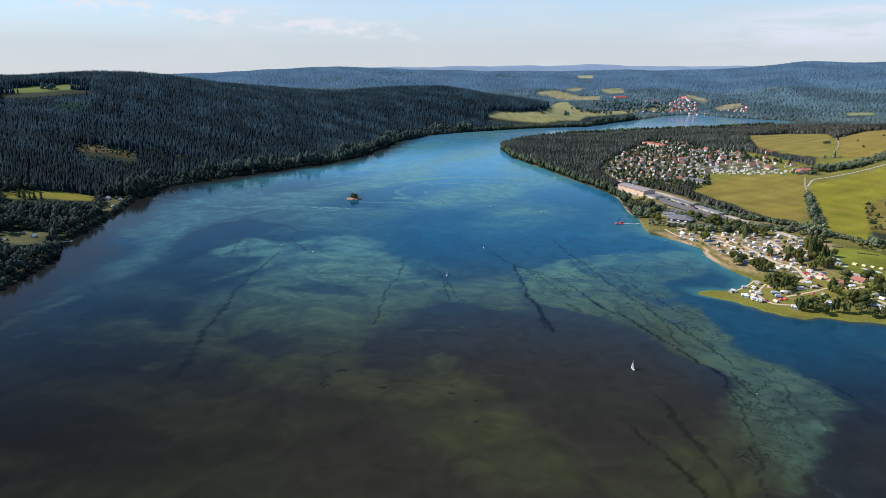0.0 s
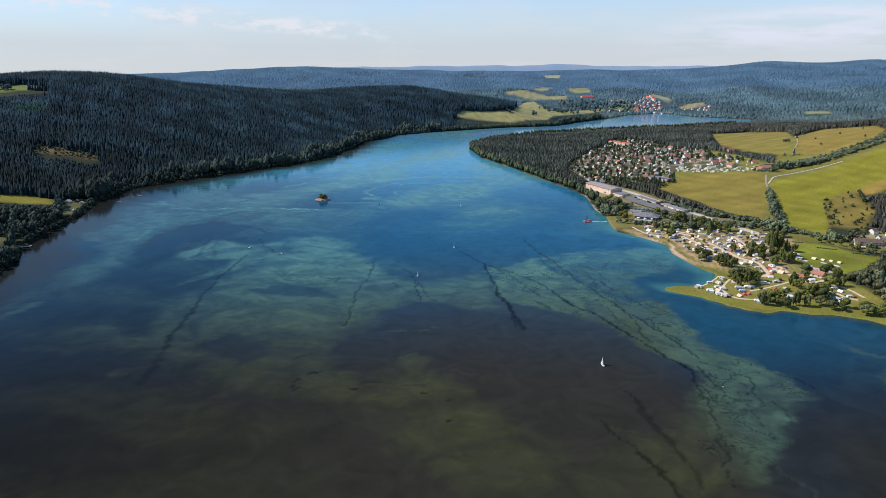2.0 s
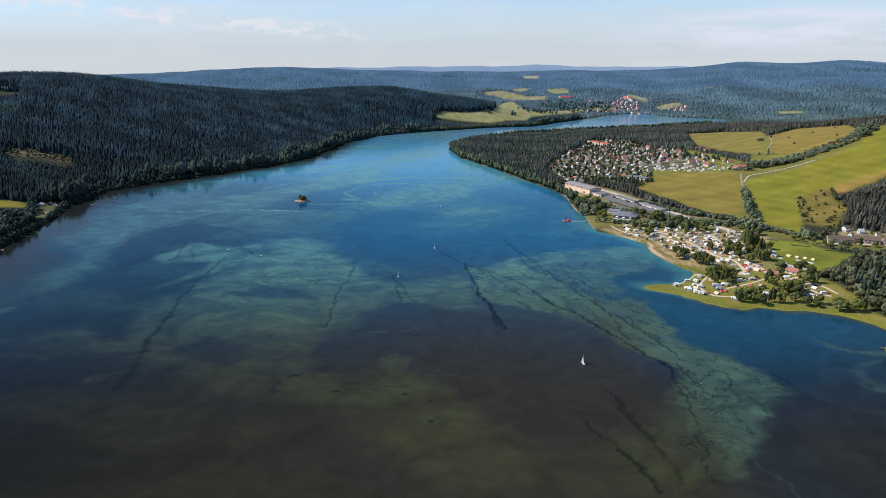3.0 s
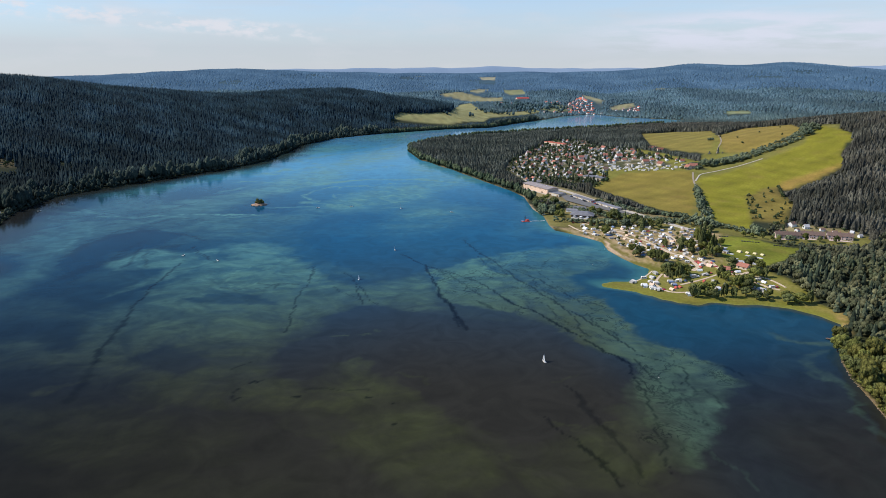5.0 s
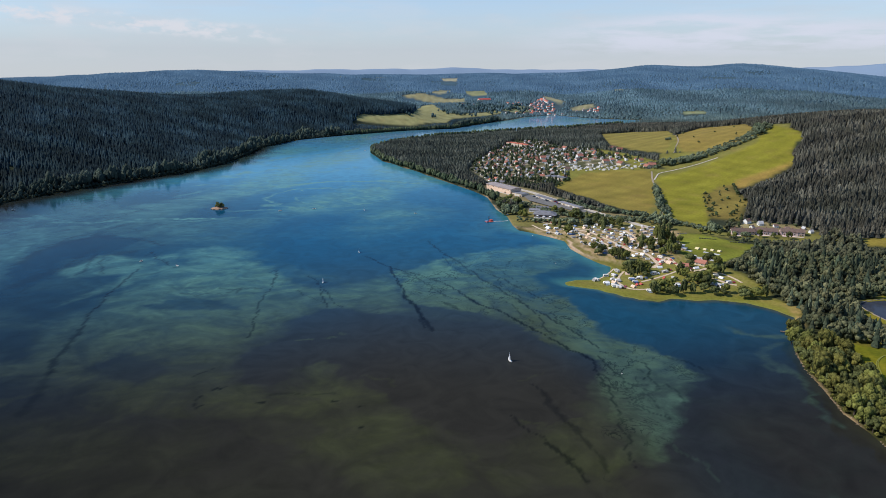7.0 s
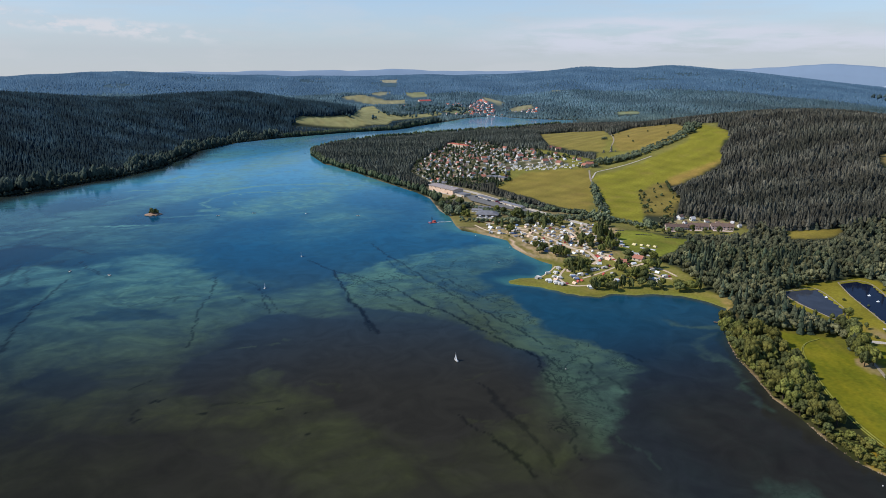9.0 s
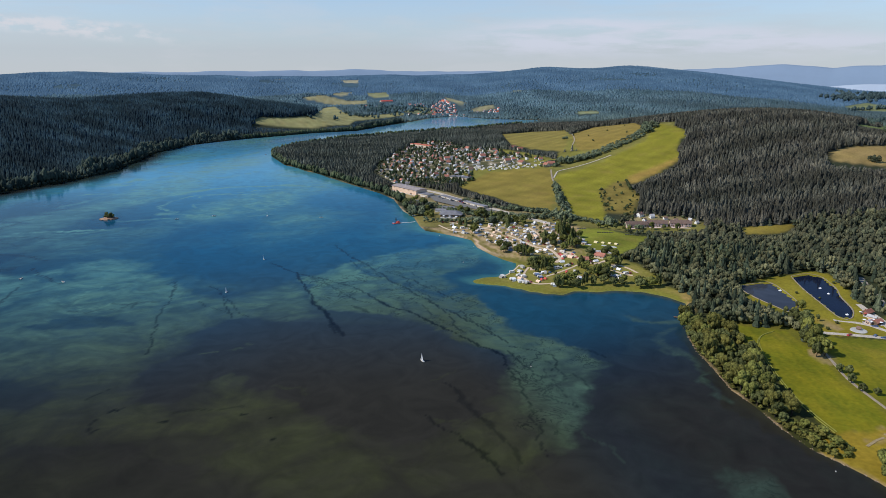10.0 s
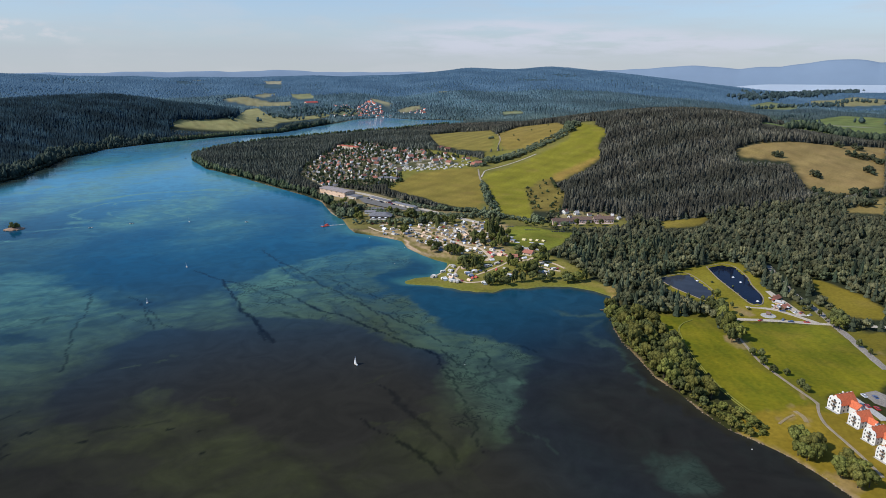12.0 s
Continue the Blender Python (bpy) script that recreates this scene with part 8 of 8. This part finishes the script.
# ---- boats, dock, island ----
def hull(l, w, h, mat, parent, name="hull"):
    v, f, n = [], [], 7
    for i in range(n):
        u = i / (n - 1)
        b = w / 2 * (1 - (2 * u - 0.75) ** 2 * 0.55) * (1 if i < n - 1 else 0.06)
        x = -l / 2 + l * u
        v += [(x, -b, h), (x, -b * 0.6, -0.25), (x, b * 0.6, -0.25), (x, b, h)]
    for i in range(n - 1):
        f += [(4 * i + j, 4 * i + 4 + j, 4 * i + 5 + j, 4 * i + 1 + j) for j in range(3)]
        f.append((4 * i + 3, 4 * i + 7, 4 * i + 4, 4 * i))
    f += [(0, 1, 2, 3), (4 * n - 1, 4 * n - 2, 4 * n - 3, 4 * n - 4)]
    return Shape().add(v, f).make(name, mat, parent)


def sail_boat(label, group):
    t = thing("sailboat", label, "sailboat", group)
    hull(6.4, 2.3, 0.75, WHITE_SHELL, t)
    Shape().box(0.2, 0, 0.7, 2.4, 1.4, 0.45, 0, 0.8).make("cabin", WHITE_SHELL, t)
    Shape().tube((0.6, 0, 0.7), (0.6, 0, 9.0), 0.06, 0.04, 6).make("mast", DARK_PAINT, t)
    Shape().tube((0.6, 0, 1.5), (-2.3, 0.5, 1.5), 0.05, 0.05, 6).make("boom", DARK_PAINT, t)
    main = [(0.5, 0.03, 1.6), (-2.3, 0.5, 1.6), (-1.4, 0.6, 4.4), (-0.4, 0.42, 6.6), (0.5, 0.06, 8.8)]
    Shape().add(main + [(x, y + 0.04, z) for x, y, z in main], [(0, 1, 2, 3, 4), (9, 8, 7, 6, 5), (0, 5, 6, 1), (1, 6, 7, 2), (2, 7, 8, 3), (3, 8, 9, 4)]).make("mainsail", SAILCLOTH, t)
    fore = [(0.75, 0, 7.2), (3.0, 0, 0.9), (0.9, 0.5, 1.2)]
    Shape().add(fore + [(x, y + 0.04, z) for x, y, z in fore], [(0, 1, 2), (5, 4, 3), (0, 3, 4, 1), (1, 4, 5, 2)]).make("foresail", SAILCLOTH, t)
    return t


yacht = sail_boat("small white sailing boat with raised sails on calm water", "sailing boats on the lake")
for k, ((x, y), turn) in enumerate(zip(SAIL_BOATS, (100, 70, 100, 95))):
    m = stand(x, y, turn, 0.68 + 0.1 * k, 0, z=0)
    if k == 0:
        yacht.matrix_world = m
    else:
        copy_thing(yacht, m)


def row_boat(label, group):
    t = thing("boat", label, "boat", group)
    hull(5.0, 1.9, 0.6, WHITE_SHELL, t)
    Shape().box(0.1, 0, 0.55, 1.2, 1.3, 0.7, 0, 0.7).make("windscreen", WINDOW, t)
    Shape().box(-2.4, 0, 0.2, 0.35, 0.4, 0.9).make("engine", DARK_PAINT, t)
    return t


dinghy = row_boat("small white motor boat on calm water", "motor boats on the lake")
for k, (x, y) in enumerate(SMALL_BOATS):
    m = stand(x, y, 40 * k, 1.0, 0, z=0)
    if k == 0:
        dinghy.matrix_world = m
    else:
        copy_thing(dinghy, m)
marina = row_boat("far white boat moored off the town", "boats off the far town")
for k in range(14):
    m = stand(1010 + 14 * k + 3 * math.sin(k * 5.0), 2560 - 19 * k + 5 * math.sin(k * 3.3), 30 * k, 1.6, 0, z=0)
    if k == 0:
        marina.matrix_world = m
    else:
        copy_thing(marina, m)
for x, y in ((258, 610), (226, 560), (240, 668), (262, 182), (180, 330)):
    buoy = thing("buoy", "small white buoy on the water", "buoy", "buoys off the shore")
    Shape().tube((0, 0, -0.3), (0, 0, 0.35), 0.42, 0.3, 10).make("float", WHITE_SHELL, buoy)
    Shape().tube((0, 0, 0.3), (0, 0, 0.8), 0.07, 0.05, 6).make("staff", DARK_PAINT, buoy)
    buoy.location = (x, y, 0)


def water_park():
    """A floating red jumping platform with a tower, and a jetty of floats to the beach."""
    t = thing("floating_platform", "floating red swimming platform with a dark tower", "platform")
    Shape().box(0, 0, -0.2, 9, 6, 0.8).make("deck", RED_CLOTH, t)
    Shape().box(3.4, 2.0, 0.6, 3.2, 3.2, 1.3, 12).make("cushion", RED_CLOTH, t)
    Shape().box(-3.0, 0.5, 0.6, 2.6, 3.4, 0.9, 20).make("cushion", BLUE_CLOTH, t)
    for dx, dy in ((-1, -1), (1, -1), (1, 1), (-1, 1)):
        Shape().tube((dx * 0.7, 1 + dy * 0.7, 0.5), (dx * 0.5, 1 + dy * 0.5, 7.0), 0.1, 0.08, 6).make("tower_post", DARK_PAINT, t)
    Shape().box(0, 1, 4.6, 1.6, 1.6, 0.15).make("tower_deck", DARK_PAINT, t)
    return t


water_park().matrix_world = stand(210.5, 745, 10, 1, 0, z=0)
jetty = thing("jetty", "line of pale floats leading to the beach", "jetty")
for k in range(8):
    Shape().box(k * 2.4, 0.7 * math.sin(k), -0.15, 2.1, 1.6, 0.5).make("float", PALE_ROOF, jetty)
jetty.location = (217, 744, 0)
slide = thing("water_slide", "white water slide tower at the beach", "slide")
Shape().box(0, 0, 0, 2.2, 2.2, 7.5, 0, 0.85).make("tower", WHITE_SHELL, slide)
for k in range(10):
    a, b = 0.55 * k, 0.55 * (k + 1)
    Shape().tube((3.2 * math.cos(a), 3.2 * math.sin(a), 7.2 - 0.7 * k), (3.2 * math.cos(b), 3.2 * math.sin(b), 6.5 - 0.7 * k), 0.6, 0.6, 7).make("chute", WHITE_SHELL, slide)
slide.matrix_world = stand(243, 778, 0, 1, 0.2)


def island():
    """A little rocky island: a heap of boulders and a mound of earth."""
    t = thing("island", "small rocky island with bare tan banks", "island")
    r = random.Random(5)
    bm = bmesh.new()
    bmesh.ops.create_icosphere(bm, subdivisions=3, radius=1)
    for v in bm.verts:
        k = 1 + 0.18 * noise.noise(v.co * 2.3) + 0.07 * noise.noise(v.co * 7)
        v.co = Vector((v.co.x * 10.5 * k, v.co.y * 7.5 * k, v.co.z * 2.3 * k + 0.2))
    data = bpy.data.meshes.new("mound")
    bm.to_mesh(data)
    bm.free()
    data.materials.append(ROCK)
    new("mound", data).parent = t
    for k in range(16):
        a = 0.393 * k
        q = Shape().box(0, 0, -0.5, r.uniform(1, 2.4), r.uniform(1, 2), r.uniform(0.8, 1.5), r.random() * 90, 0.6).make("boulder", ROCK, t)
        q.location = (10 * math.cos(a), 7.2 * math.sin(a), 0.1)
    return t


island().location = (-127, 893, 0)
islet_tree = leafy_tree(91, 9, 4.2, LEAF_DARK, "dark tree on the little island", "trees on the island")
for k, (dx, dy, s) in enumerate(((-1, 0, 1.0), (3.5, 1, 0.85), (1.5, -2.5, 0.7), (5.5, -0.5, 0.6), (-3.5, 1.5, 0.6))):
    m = stand(-127 + dx, 893 + dy, 70 * k, s, 0, z=1.4)
    if k == 0:
        islet_tree.matrix_world = m
    else:
        copy_thing(islet_tree, m)

# an old wooden landing stage on the western bank
stage = thing("landing_stage", "pale weathered wooden landing stage at the western bank", "jetty")
for k in range(8):
    Shape().box(0, -7 + 2 * k, 0.55, 2.6, 1.9, 0.12).make("plank", CONCRETE, stage)
for k in range(4):
    for s in (-1, 1):
        Shape().tube((s * 1.1, -6 + 4 * k, -1.5), (s * 1.1, -6 + 4 * k, 1.0), 0.14, 0.12, 6).make("post", WOOD, stage)
stage.matrix_world = pose(-405, 660, 0, 0, 0, -60)
pier = thing("landing_stage", "small dark wooden landing stage at the corner of the bay", "jetty")
for k in range(6):
    Shape().box(0, -3.5 + 1.4 * k, 0.5, 1.8, 1.32, 0.1).make("plank", WOOD, pier)
for k in range(3):
    for side in (-1, 1):
        Shape().tube((side * 0.75, -3 + 3 * k, -1.5), (side * 0.75, -3 + 3 * k, 0.95), 0.11, 0.1, 6).make("post", WOOD, pier)
pier.matrix_world = pose(325, 366, 0, 0, 0, 55)
